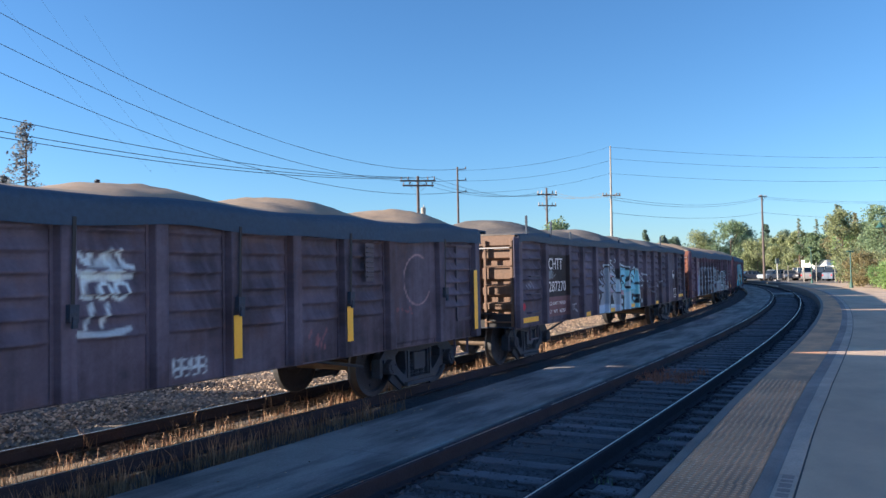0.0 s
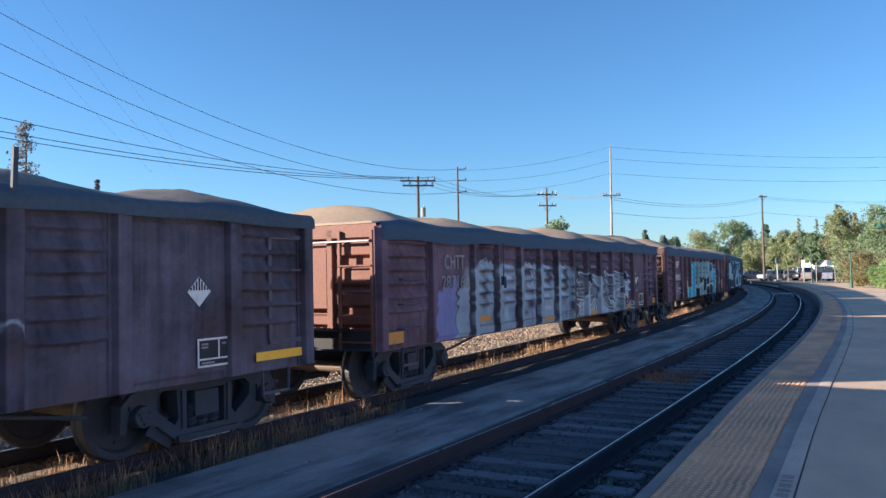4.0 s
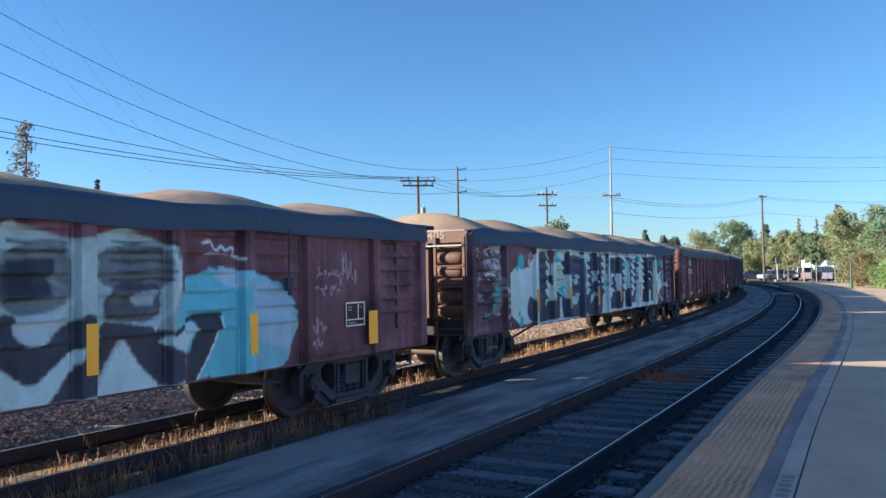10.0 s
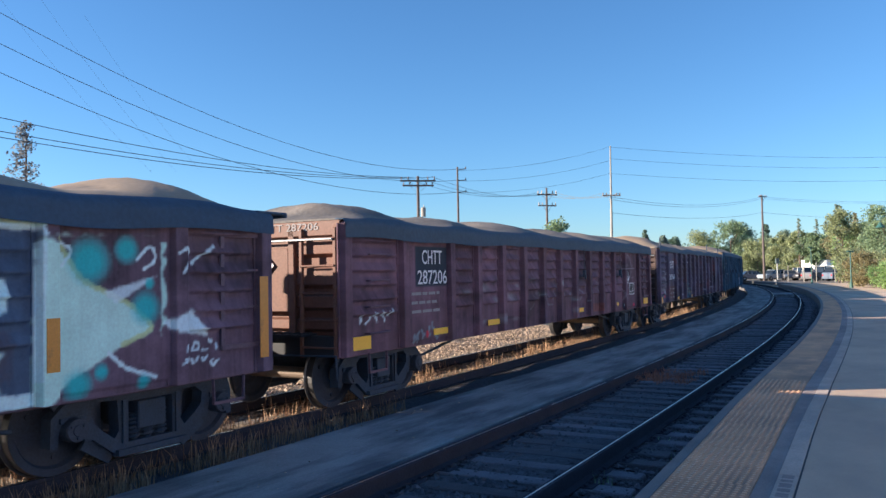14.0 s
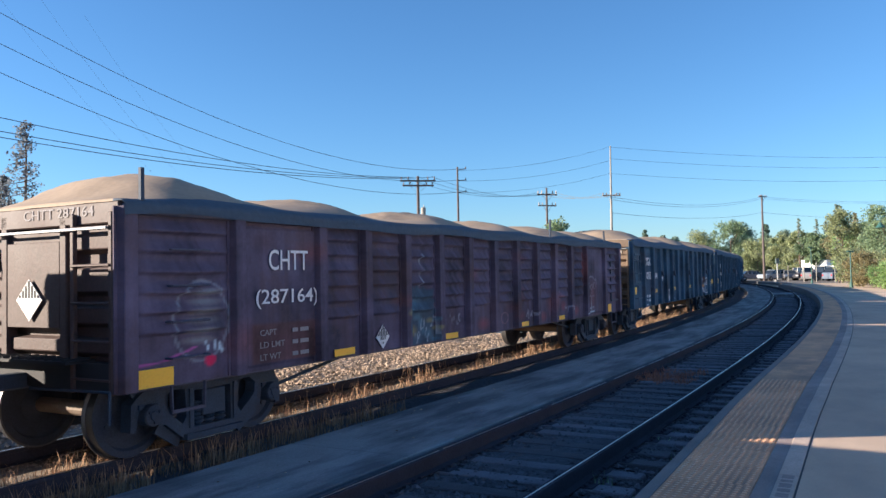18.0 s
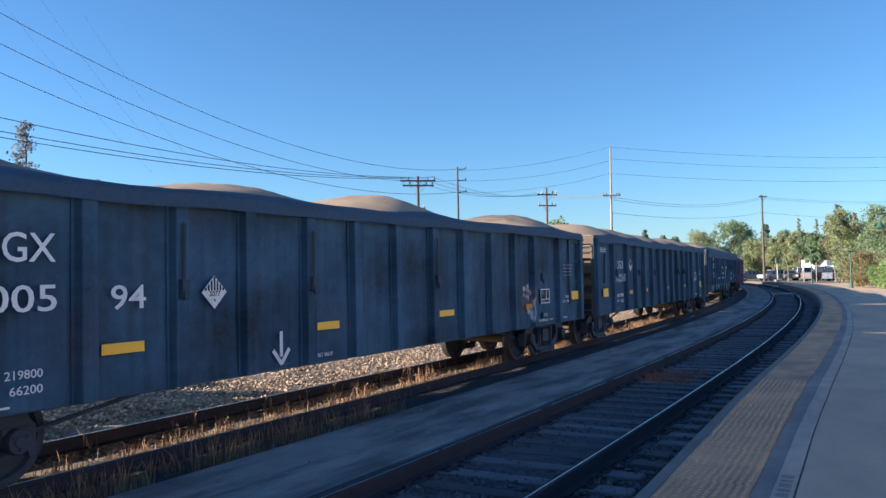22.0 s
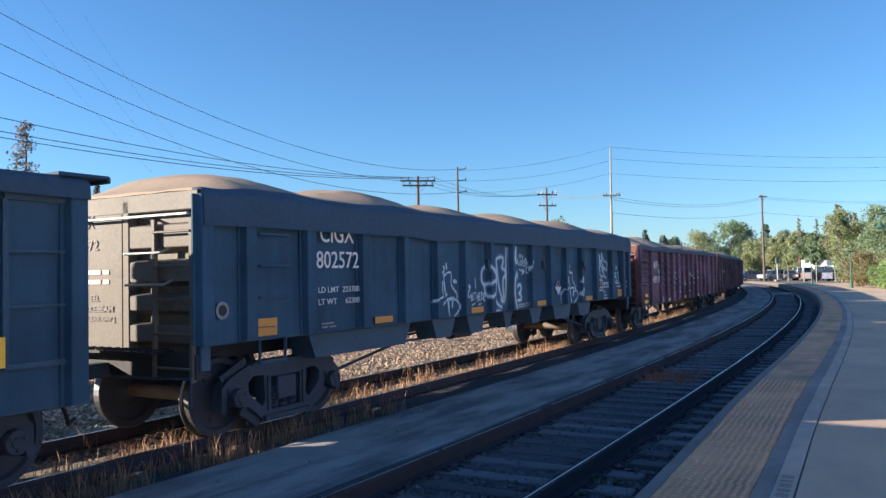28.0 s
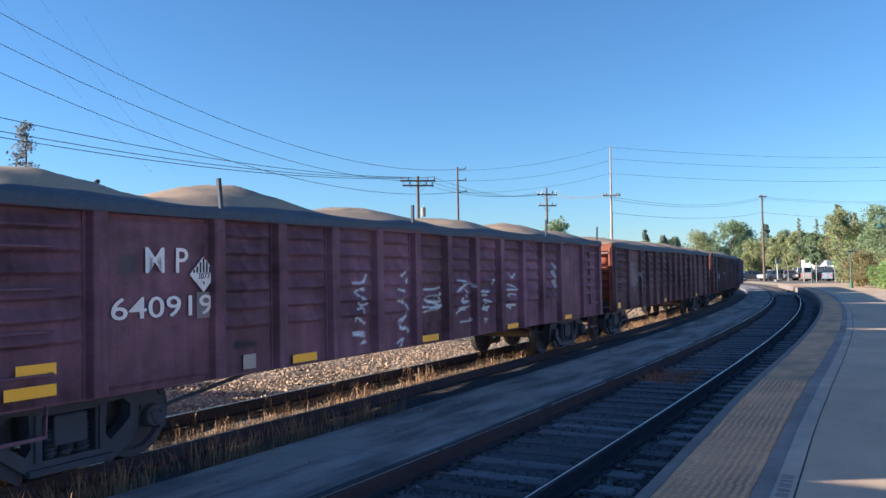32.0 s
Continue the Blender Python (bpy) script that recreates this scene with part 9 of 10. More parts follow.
A, B, C, D, E = (-2.0, 65.0), (1.35, 66.0), (15.8, 73.0), (48.95, 119.0), (10.5, 78.0)
pole_a = pole(*A, 10.15, 0.17, WOOD_POLE, [(9.75, 1.5, 8, 0.30), (9.35, 1.3, 8, 0.22)])
pole_b = pole(*B, 11.0, 0.12, WOOD_POLE, [], label="slim wooden utility pole with short bracket arms")
for z in (10.8, 9.85, 8.85):
    bm = bmesh.new()
    beam(bm, (0, 0, z), (0.75, 0, z + 0.04), 0.07)
    rod(bm, (0.7, 0, z), (0.7, 0, z + 0.22), 0.05, seg=8)
    arm_b = part("bracket_arm", bm, WOOD_POLE, pole_b)
    arm_b.matrix_basis = pose(0, 0, 0.35, 0, 0, 10)
pole(*E, 10.4, 0.15, WOOD_POLE, [(9.7, 1.1, 20, 0.35), (8.6, 1.0, 20, 0.25)])
pole(*C, 13.7, 0.17, GREY_POLE, [(9.0, 0.85, 0, 0.2)], label="tall pale wooden utility pole with one crossarm", lean=0.5)
pole(*D, 13.2, 0.20, WOOD_POLE, [(12.9, 0.9, 30, 0.25)])
pole(-24.0, 23.0, 17.0, 0.18, WOOD_POLE, [(9.0, 1.0, 30, 0.25)])

bm = bmesh.new()
rod(bm, (0, 0, 0), (0, 0, 0.75), 0.2, seg=14)
rod(bm, (0.05, 0, 0.75), (0.05, 0, 0.95), 0.04, seg=8)
part("transformer", bm, GREY_POLE, pole_a, "grey pole-mounted transformer").matrix_basis = pose(0.42, -0.1, 7.1)

for x0, z0, z1, sag in ((1.35, 10.81, 16.81, 3.33), (1.35, 9.88, 15.23, 3.15), (1.35, 8.86, 13.77, 2.95)):
    wire((x0, 66, z0), (-24, 23, z1), sag)
for x0, z0, z1, sag in ((-3.44, 10.11, 9.61, 1.03), (-2.36, 10.08, 8.78, 1.05), (-0.71, 10.05, 8.5, 1.2)):
    wire((x0, 65, z0), (-24, 23, z1), sag, 0.021)
for z0, z1, sag in ((10.7, 13.6, 0.5), (9.8, 12.3, 0.5), (8.8, 11.1, 0.5)):
    wire((*B, z0), (*C, z1), sag, 0.012)
for z0, z1 in ((13.6, 13.2), (12.5, 12.1), (11.1, 10.6)):
    wire((*C, z0), (75, 95, z1 + 3.0), 1.2, 0.013)
for dx in (-1.2, 0.0, 1.2):
    wire((A[0] + dx, A[1], 10.1), (E[0] + dx * 0.8, E[1], 9.9), 0.9)
    wire((E[0] + dx * 0.8, E[1], 9.9), (C[0] + dx * 0.7, C[1], 9.2), 0.5)
for dz in (0.0, -0.25):
    wire((C[0], C[1], 8.9 + dz), (D[0], D[1], 12.9 + dz), 1.0)
    wire((D[0], D[1], 12.9 + dz), (98, 150, 15 + dz), 0.8)
wire((C[0], C[1], 7.4), (D[0], D[1], 10.5), 0.7)
wire((D[0], D[1], 10.5), (98, 150, 11.6), 0.8)


for x0, z0, x1, z1 in ((-34.5, 24.5, -22.4, 10.2), (-31.0, 24.0, -20.5, 10.2), (-27.6, 22.6, -18.6, 10.2)):
    wire((x0, 60, z0), (x1, 60, z1), 0.5, 0.007)


# ---- trees ----
def leaf_mat(name, c):
    return mat(name, c, 0.75, vary=0.3, scale=0.6, fine=3, rand=0.4, island=True, bump=0, spec=0.2, glow_through=0.55)


LEAF = {"olive": leaf_mat("olive_leaf", (0.32, 0.355, 0.195)), "green": leaf_mat("green_leaf", (0.25, 0.325, 0.19)), "dark": leaf_mat("dark_leaf", (0.20, 0.27, 0.21)),
        "bright": leaf_mat("bright_leaf", (0.32, 0.45, 0.18)), "rusty": leaf_mat("rusty_leaf", (0.34, 0.30, 0.16)), "grey": leaf_mat("grey_leaf", (0.31, 0.37, 0.30)), "spruce": leaf_mat("spruce_needles", (0.15, 0.165, 0.185))}
BARK = mat("bark", (0.16, 0.12, 0.09), 0.95, vary=0.35, scale=3, fine=25, bump=0.6)


def leaves_mesh(P, rn, size, material):
    m = len(P)
    a = rn.normal(size=(m, 3))
    a /= np.linalg.norm(a, axis=1)[:, None]
    b = np.cross(a, rn.normal(size=(m, 3)))
    b /= np.linalg.norm(b, axis=1)[:, None]
    sz = size * (0.6 + 0.8 * rn.rand(m, 1))
    V = np.stack([P - a * sz * 0.5, P + b * sz * 0.34, P + a * sz * 0.5, P - b * sz * 0.34], 1).reshape(-1, 3)
    return raw("crown", V, np.arange(m * 4).reshape(m, 4), material)


def tree(x, y, h, w, leaf, seed, kind="round", clear=0.25, leaves=2600, size=0.22, name="tree", label="", z0=-0.32):
    r = random.Random(seed)
    rn = np.random.RandomState(seed)
    t = tagged(new(name), label or "leafy green tree with an uneven crown", "tree" if name != "bush" else "shrub")
    t.matrix_basis = pose(x, y, z0)
    bm = bmesh.new()
    lean = Vector((r.uniform(-0.03, 0.03) * h, r.uniform(-0.03, 0.03) * h, 0))
    top = Vector((0, 0, h * (0.95 if kind in ("conifer", "sparse") else 0.7))) + lean
    rad = max(0.05, h * 0.014)
    clumps = []
    if name != "bush":
        rod(bm, (0, 0, 0), top * 0.5, rad, rad * 0.7, seg=9)
        rod(bm, top * 0.5, top, rad * 0.7, rad * 0.15, seg=8)
    n = {"round": 60, "tall": 56, "conifer": 70, "sparse": 70, "bush": 44}[kind]
    for k in range(n):
        q = (k + r.random()) / n
        a = r.uniform(0, 2 * math.pi)
        if kind == "conifer":
            zz = h * (clear + (1 - clear) * q)
            reach = w / 2 * (1.02 - q) ** 0.8 * r.uniform(0.55, 1.05)
            c = Vector((reach * math.cos(a), reach * math.sin(a), zz - reach * 0.25))
            base = Vector((0, 0, zz)) + lean * q
            cr = 0.10 * w + 0.14 * reach
        elif kind == "sparse":
            zz = h * (clear + (1.0 - clear) * q)
            reach = w / 2 * (1.05 - q) ** 0.7 * r.uniform(0.15, 1.1)
            c = Vector((reach * math.cos(a), reach * math.sin(a), zz - reach * 0.15))
            base = Vector((0, 0, min(zz, h * 0.94))) + lean * q
            cr = 0.09 * w
        else:
            el = r.uniform(-0.95, 1.0)
            mid = h * (clear + (1 - clear) * 0.5)
            half = h * (1 - clear) * 0.5
            ro = w / 2 * math.sqrt(max(0.04, 1 - abs(el) ** 2.2)) * r.uniform(0.3, 1.0)
            c = Vector((ro * math.cos(a), ro * math.sin(a), mid + half * el * r.uniform(0.8, 1.0)))
            base = Vector((0, 0, max(0.05, min(h * 0.6, c.z - ro * 0.8))))
            cr = w * (0.17 if kind != "tall" else 0.19) * r.uniform(0.6, 1.15)
        if k % 3 == 0 or kind in ("conifer", "sparse"):
            rod(bm, base, base.lerp(c, 0.9), rad * 0.24, rad * 0.06, seg=5)
        clumps.append((c, cr))
    part("trunk", bm, BARK, t, "tapered trunk with limbs" if name != "bush" else "woody stems")
    per = leaves // n
    P = []
    for c, cr in clumps:
        d = rn.normal(size=(per, 3))
        d /= np.linalg.norm(d, axis=1)[:, None]
        rr = cr * rn.rand(per, 1) ** 0.5
        sq = np.array([1, 1, 0.8 if kind not in ("conifer", "sparse") else 0.5])
        P.append(np.array(c) + d * rr * sq)
    P = np.concatenate(P)
    P[:, 2] = np.maximum(P[:, 2], 0.03)
    part("crown", leaves_mesh(P, rn, size, LEAF[leaf]), None, t, "crown of many small leaves")
    return t


def words_for(leaf, kind):
    return {"conifer": "dark pointed conifer with drooping branches", "sparse": "thin sparse conifer with short branches"}.get(kind, {"olive": "olive-green leafy tree in low sun", "rusty": "tree with reddish-brown leaves", "dark": "dark green tree with dense leaves", "bright": "young bright green leafy tree", "grey": "grey-green tree with dense leaves"}.get(leaf, "green leafy tree with an uneven crown"))


def stand(x, y):
    """How high the ground is there: the platform, the car park or the open earth."""
    k = int(np.argmin(np.hypot(LX - x, LY - y)))
    off = -(x - LX[k]) * math.sin(HEAD[k]) + (y - LY[k]) * math.cos(HEAD[k])
    if -13 < off < -1.6 and S[k] < 92.4:
        return 0.2
    return 0.0 if -60 < off < -4.1 and 92.4 < S[k] < 175 else -0.32


# (across, depth, top, width, leaf, kind)
TREES = [
    (56.1, 170, 11.0, 9.5, "olive", "round"), (61.2, 166, 12.4, 8.5, "green", "round"), (65.2, 170, 12.0, 6.5, "dark", "tall"), (50.5, 172, 8.4, 6.0, "grey", "round"),
    (74.5, 180, 12.2, 6.0, "dark", "conifer"), (75.5, 172, 10.0, 8.0, "dark", "round"), (60.5, 150, 7.6, 7.5, "olive", "round"), (66.0, 152, 7.6, 6.5, "green", "round"), (71.0, 156, 8.2, 7.0, "olive", "round"),
    (62.0, 142, 8.0, 6.0, "olive", "round"), (60.2, 131, 7.8, 5.6, "olive", "tall"), (58.6, 123, 7.4, 5.0, "green", "round"), (64.5, 126, 7.2, 6.0, "olive", "round"), (70.5, 130, 8.0, 6.0, "green", "round"),
    (49.8, 96, 6.0, 4.4, "bright", "round"), (43.9, 86, 8.2, 3.6, "olive", "tall"), (51.0, 99, 7.4, 4.6, "rusty", "tall"), (47.4, 87, 7.0, 4.8, "olive", "round"), (43.5, 77, 8.0, 5.6, "green", "round"), (47.5, 82, 7.4, 5.5, "green", "round"), (54.5, 104, 7.6, 5.6, "olive", "round"),
    (10.1, 70, 6.7, 4.0, "green", "round"), (39.0, 150, 9.8, 3.4, "dark", "conifer"), (43.0, 152, 8.8, 4.0, "grey", "round"), (46.3, 156, 8.6, 5.0, "dark", "round"),
    (-26.6, 60, 9.7, 1.6, "spruce", "conifer"), (-28.2, 60, 9.2, 1.4, "spruce", "conifer"), (-31.6, 56, 9.6, 3.2, "spruce", "conifer"), (47.0, 92, 9.2, 2.0, "olive", "sparse"), (44.6, 88, 9.0, 1.9, "grey", "sparse"), (46.5, 84, 8.6, 2.2, "olive", "sparse"), (58.6, 128, 10.0, 2.2, "grey", "sparse"), (61.0, 127, 9.8, 2.0, "grey", "sparse"), (63.5, 129, 9.6, 2.0, "grey", "sparse"), (51.5, 97, 8.6, 2.2, "rusty", "sparse"), (-29.6, 55, 13.2, 5.6, "spruce", "conifer"), 
]
for k, (x, y, h, w, leaf, kind) in enumerate(TREES):
    far = y > 110
    on_lot = stand(x, y)
    tree(x, y, h - on_lot, w, leaf, 100 + k, kind, clear=0.30 if kind in ("round", "tall") and 70 < y < 130 else (0.15 if kind == "sparse" else 0.08), leaves=2600 if kind == "sparse" or leaf == "spruce" else (7500 if far else 5600), size=0.17 if kind == "sparse" else (0.32 if far else 0.20), label=words_for(leaf, kind), z0=on_lot)
# the five at negative x are unseen, added to shade the gravel
BUSHES = [(-14.4, 9.6, 3.0, 2.6, "green"), (-14.7, 10.9, 3.2, 2.6, "green"), (-14.9, 12.1, 3.3, 2.6, "green"), (-15.1, 13.3, 3.25, 2.6, "green"), (-15.3, 14.4, 3.0, 2.4, "green"), (33.8, 63, 2.8, 2.8, "rusty"), (35.8, 65, 3.0, 3.0, "olive"), (32.6, 57, 2.1, 2.8, "bright"), (35.4, 60, 2.6, 3.2, "rusty"), (37.0, 61, 2.8, 3.2, "olive"), (34.7, 55.5, 2.3, 2.8, "bright"), (38.5, 66, 3.2, 3.4, "green"), (36.5, 70, 3.2, 3.2, "olive")]
for k, (x, y, h, w, leaf) in enumerate(BUSHES):
    tree(x, y, h, w, leaf, 300 + k, "bush", 0.0, 5200 if x > 0 else 14000, 0.13 if x > 0 else 0.26, "bush", {"rusty": "bush with reddish and green leaves", "bright": "rounded bright green bush", "green": "tall dark green bush"}.get(leaf, "dense olive green bush"), z0=0.2 if x > 0 else -0.3)


def far_woods():
    """A belt of distant foliage behind the car park and the train."""
    rn = np.random.RandomState(77)
    P = []
    for k in range(240):
        x, y = rn.uniform(20, 190), rn.uniform(185, 235)
        h = rn.uniform(5.5, 9.0) * (0.8 + 0.5 * math.sin(x * 0.11) ** 2)
        d = rn.normal(size=(150, 3))
        d /= np.linalg.norm(d, axis=1)[:, None]
        P.append(np.array([x, y, h * 0.5 - 0.3]) + d * rn.rand(150, 1) ** 0.4 * np.array([3.4, 3.4, h * 0.5]))
    ob = new("far_woods", leaves_mesh(np.concatenate(P), rn, 0.8, LEAF["dark"]))
    tagged(ob, "belt of distant green trees", "woods", kind="stuff")


far_woods()


# ---- street furniture and vehicles beyond the platform ----
LAMP_GREEN = mat("green_lamp_paint", (0.035, 0.10, 0.085), 0.5, vary=0.15)
GLASS_DARK = mat("car_glass", (0.02, 0.025, 0.03), 0.08, vary=0.05, bump=0, spec=0.8)
TYRE = mat("tyre", (0.02, 0.02, 0.02), 0.85, vary=0.2)


def lamp_post(x, y, z, h, arm):
    p = tagged(new("street_lamp"), "green metal platform lamp post", "street lamp", group="platform lamps")
    p.matrix_basis = pose(x, y, z)
    bm = bmesh.new()
    rod(bm, (0, 0, 0), (0, 0, 0.5), 0.16, 0.09, seg=12)
    rod(bm, (0, 0, 0.5), (0, 0, h - 0.2), 0.06, 0.045, seg=10)
    part("post", bm, LAMP_GREEN, p)
    if not arm:
        bm = bmesh.new()
        box(bm, 0, 0, h - 0.18, 0.55, 0.18, 0.12)
        bevel(bm, 0.03)
        part("lamp_head", bm, LAMP_GREEN, p)
        return
    bm = bmesh.new()
    pts = [Vector((-arm * 0.5 + arm * 0.5 * math.cos(a), 0, h - 0.2 + 0.45 * math.sin(a))) for a in np.linspace(0, math.pi, 9)]
    for a, b in zip(pts, pts[1:]):
        rod(bm, a, b, 0.028, seg=8)
    part("arm", bm, LAMP_GREEN, p)
    bm = bmesh.new()
    b2 = [(0.05, 0.0), (0.10, -0.08), (0.14, -0.16), (0.24, -0.26), (0.26, -0.30)]
    rings = [[bm.verts.new((-arm + r * math.cos(2 * math.pi * i / 14), r * math.sin(2 * math.pi * i / 14), h - 0.2 + z2)) for i in range(14)] for r, z2 in b2]
    for a, b in zip(rings, rings[1:]):
        for i in range(14):
            bm.faces.new((a[i], a[(i + 1) % 14], b[(i + 1) % 14], b[i]))
    part("shade", bm, LAMP_GREEN, p, "bell-shaped green metal shade")


lamp_post(32.5, 62.2, 0.2, 3.1, 0)
lamp_post(26.2, 45.0, 0.2, 4.4, 0.9)
lamp_post(40.6, 86.0, 0.0, 4.3, 0)


def wheel_mesh():
    bm = bmesh.new()
    lathe(bm, [(0.18, -0.11), (0.30, -0.11), (0.33, -0.08), (0.33, 0.08), (0.30, 0.11), (0.18, 0.11)], 16)
    return finish("tyre", bm, TYRE)


def hub_mesh():
    bm = bmesh.new()
    lathe(bm, [(0.0001, -0.118), (0.06, -0.118), (0.19, -0.105), (0.2, 0.0)], 12)
    return finish("rim", bm, GALV)


def vehicle(x, y, turn, kind, colour, label):
    """A parked car: lower body, cabin glass and roof drawn from its side profile."""
    v = tagged(new("car"), label, "car", group="parked cars")
    v.matrix_basis = pose(x, y, 0, 0, 0, turn) @ Matrix.Scale(1.12, 4)
    paint = mat("car_paint_%d" % int(x * 10), colour, 0.3, vary=0.06, bump=0, spec=0.6)
    L, roof, hood = {"sedan": (4.6, 1.42, 0.92), "suv": (4.6, 1.75, 1.08), "pickup": (5.5, 1.85, 1.12), "hatch": (4.1, 1.5, 0.95)}[kind]
    low = [(-L / 2, 0.35), (-L / 2 - 0.05, 0.6), (-L / 2 + 0.05, hood - 0.08), (-L / 2 + 1.1, hood), (L / 2 - (1.0 if kind == "sedan" else 0.25), hood + 0.04), (L / 2, hood - 0.05), (L / 2 + 0.04, 0.55), (L / 2, 0.3)]
    a, b, c, d = {"sedan": (-1.15, -0.45, 0.95, 1.6), "suv": (-1.2, -0.6, 1.75, 2.15), "pickup": (-1.3, -0.7, 0.55, 0.75), "hatch": (-1.1, -0.5, 1.4, 1.85)}[kind]
    cab = [(a, hood - 0.02), (b, roof - 0.05), (b + 0.3, roof), (c, roof), (d, hood)]

    def prism(prof, half, mt, name, lab="", inset=0.0):
        bm = bmesh.new()
        f1 = [bm.verts.new((px, -half + (inset if pz > hood + 0.1 else 0), pz)) for px, pz in prof]
        f2 = [bm.verts.new((px, half - (inset if pz > hood + 0.1 else 0), pz)) for px, pz in prof]
        bm.faces.new(f1)
        bm.faces.new(f2[::-1])
        n = len(prof)
        for i in range(n):
            bm.faces.new((f1[i], f2[i], f2[(i + 1) % n], f1[(i + 1) % n]))
        bmesh.ops.recalc_face_normals(bm, faces=bm.faces[:])
        bevel(bm, 0.03)
        return part(name, bm, mt, v, lab)

    prism(low, 0.9, paint, "body")
    prism(cab, 0.82, GLASS_DARK, "windows", "dark tinted glass", 0.12)
    bm = bmesh.new()
    box(bm, (b + 0.3 + c) / 2 - 0.1, 0, roof + 0.005, c - b + 0.05, 1.36, 0.06)
    for px in (b + 0.2, (b + c) / 2 + 0.1, c - 0.05):
        for sg in (-1, 1):
            beam(bm, (px - 0.06, sg * 0.85, hood), (px, sg * 0.70, roof), 0.07, 0.05)
    part("roof", bm, paint, v)
    for px in (-L / 2 + 0.85, L / 2 - 0.85):
        for sg in (-1, 1):
            w = at(part("wheel", shared("tyre", wheel_mesh), None, v), px, sg * 0.82, 0.33, 0, 0, 0 if sg < 0 else 180)
            part("rim", shared("rim", hub_mesh), None, w)
    for sg in (-1, 1):
        bm = bmesh.new()
        box(bm, -L / 2 - 0.02, sg * 0.68, 0.68, 0.08, 0.34, 0.16)
        part("headlight", bm, WHITE, v)
        bm = bmesh.new()
        box(bm, L / 2 + 0.02, sg * 0.74, 0.75, 0.06, 0.24, 0.2)
        part("tail_light", bm, mat("tail_red", (0.35, 0.02, 0.02), 0.3, bump=0), v)


for args in ((49.6, 125, 175, "sedan", (0.06, 0.07, 0.10), "dark blue-grey sedan parked in the lot"), (52.2, 123.5, 20, "hatch", (0.28, 0.33, 0.38), "light blue hatchback parked in the lot"), (54.0, 121.5, 70, "sedan", (0.13, 0.13, 0.14), "dark grey sedan parked in the lot"),
             (55.5, 119.5, 100, "suv", (0.05, 0.05, 0.06), "black utility vehicle parked in the lot"), (57.0, 117.5, 95, "sedan", (0.10, 0.08, 0.09), "dark sedan parked in the lot"), (54.0, 111.0, 200, "pickup", (0.10, 0.12, 0.16), "dark blue-grey pickup parked near the platform"), (54.8, 107.0, 195, "suv", (0.13, 0.16, 0.21), "blue-grey utility vehicle parked in the lot"),
             (55.0, 103.0, 10, "sedan", (0.25, 0.26, 0.28), "grey sedan parked near the trees"), (62.0, 118.0, 90, "sedan", (0.5, 0.5, 0.5), "grey sedan parked in the lot"), (47.0, 128.0, 170, "hatch", (0.20, 0.21, 0.23), "grey hatchback parked in the lot")):
    vehicle(*args)


def box_truck(x, y, turn):
    v = tagged(new("box_truck"), "white box truck parked in the lot", "truck")
    v.matrix_basis = pose(x, y, 0, 0, 0, turn)
    white = mat("truck_white", (0.75, 0.74, 0.70), 0.5, vary=0.06)
    for nm, bx, bz, sx, sz, mt in (("cargo_box", 0.9, 2.0, 4.2, 2.3, white), ("cab", -2.0, 1.35, 1.5, 1.7, white), ("windscreen", -2.7, 1.75, 0.14, 0.7, GLASS_DARK), ("chassis", 0, 0.6, 5.6, 0.25, TYRE)):
        bm = bmesh.new()
        box(bm, bx, 0, bz, sx, 2.2 if nm != "windscreen" else 1.8, sz)
        bevel(bm, 0.05)
        part(nm, bm, mt, v)
    for px in (-1.9, 1.8):
        for sg in (-1, 1):
            at(part("wheel", shared("tyre", wheel_mesh), None, v), px, sg * 0.98, 0.36)


box_truck(59.7, 122.5, 125)


def signal(x, y):
    p = tagged(new("rail_signal"), "grey trackside signal on a short mast", "signal")
    p.matrix_basis = pose(x, y, -0.3)
    bm = bmesh.new()
    rod(bm, (0, 0, 0), (0, 0, 3.4), 0.08, seg=10)
    part("mast", bm, GALV, p)
    bm = bmesh.new()
    box(bm, 0, -0.05, 3.3, 0.5, 0.25, 0.75)
    bevel(bm, 0.04)
    part("signal_head", bm, mat("signal_grey", (0.10, 0.13, 0.12), 0.6), p)
    bm = bmesh.new()
    box(bm, 0, 0, 0.3, 0.7, 0.6, 0.6)
    part("base", bm, CONCRETE, p)


signal(48.4, 113.0)
for k, (x, y, h) in enumerate([(49.5, 112, 2.3), (51.3, 111, 2.6), (49.0, 106, 2.4), (48.3, 101, 2.6), (50.2, 100, 2.0), (44.6, 88, 2.4)]):
    bm = bmesh.new()
    rod(bm, (0, 0, -0.35), (0, 0, h), 0.06, 0.05, seg=8)
    tagged(new("stake", finish("stake", bm, GREY_POLE)), "pale wooden tree stake in the verge", "post", group="tree stakes").matrix_basis = pose(x, y, 0)


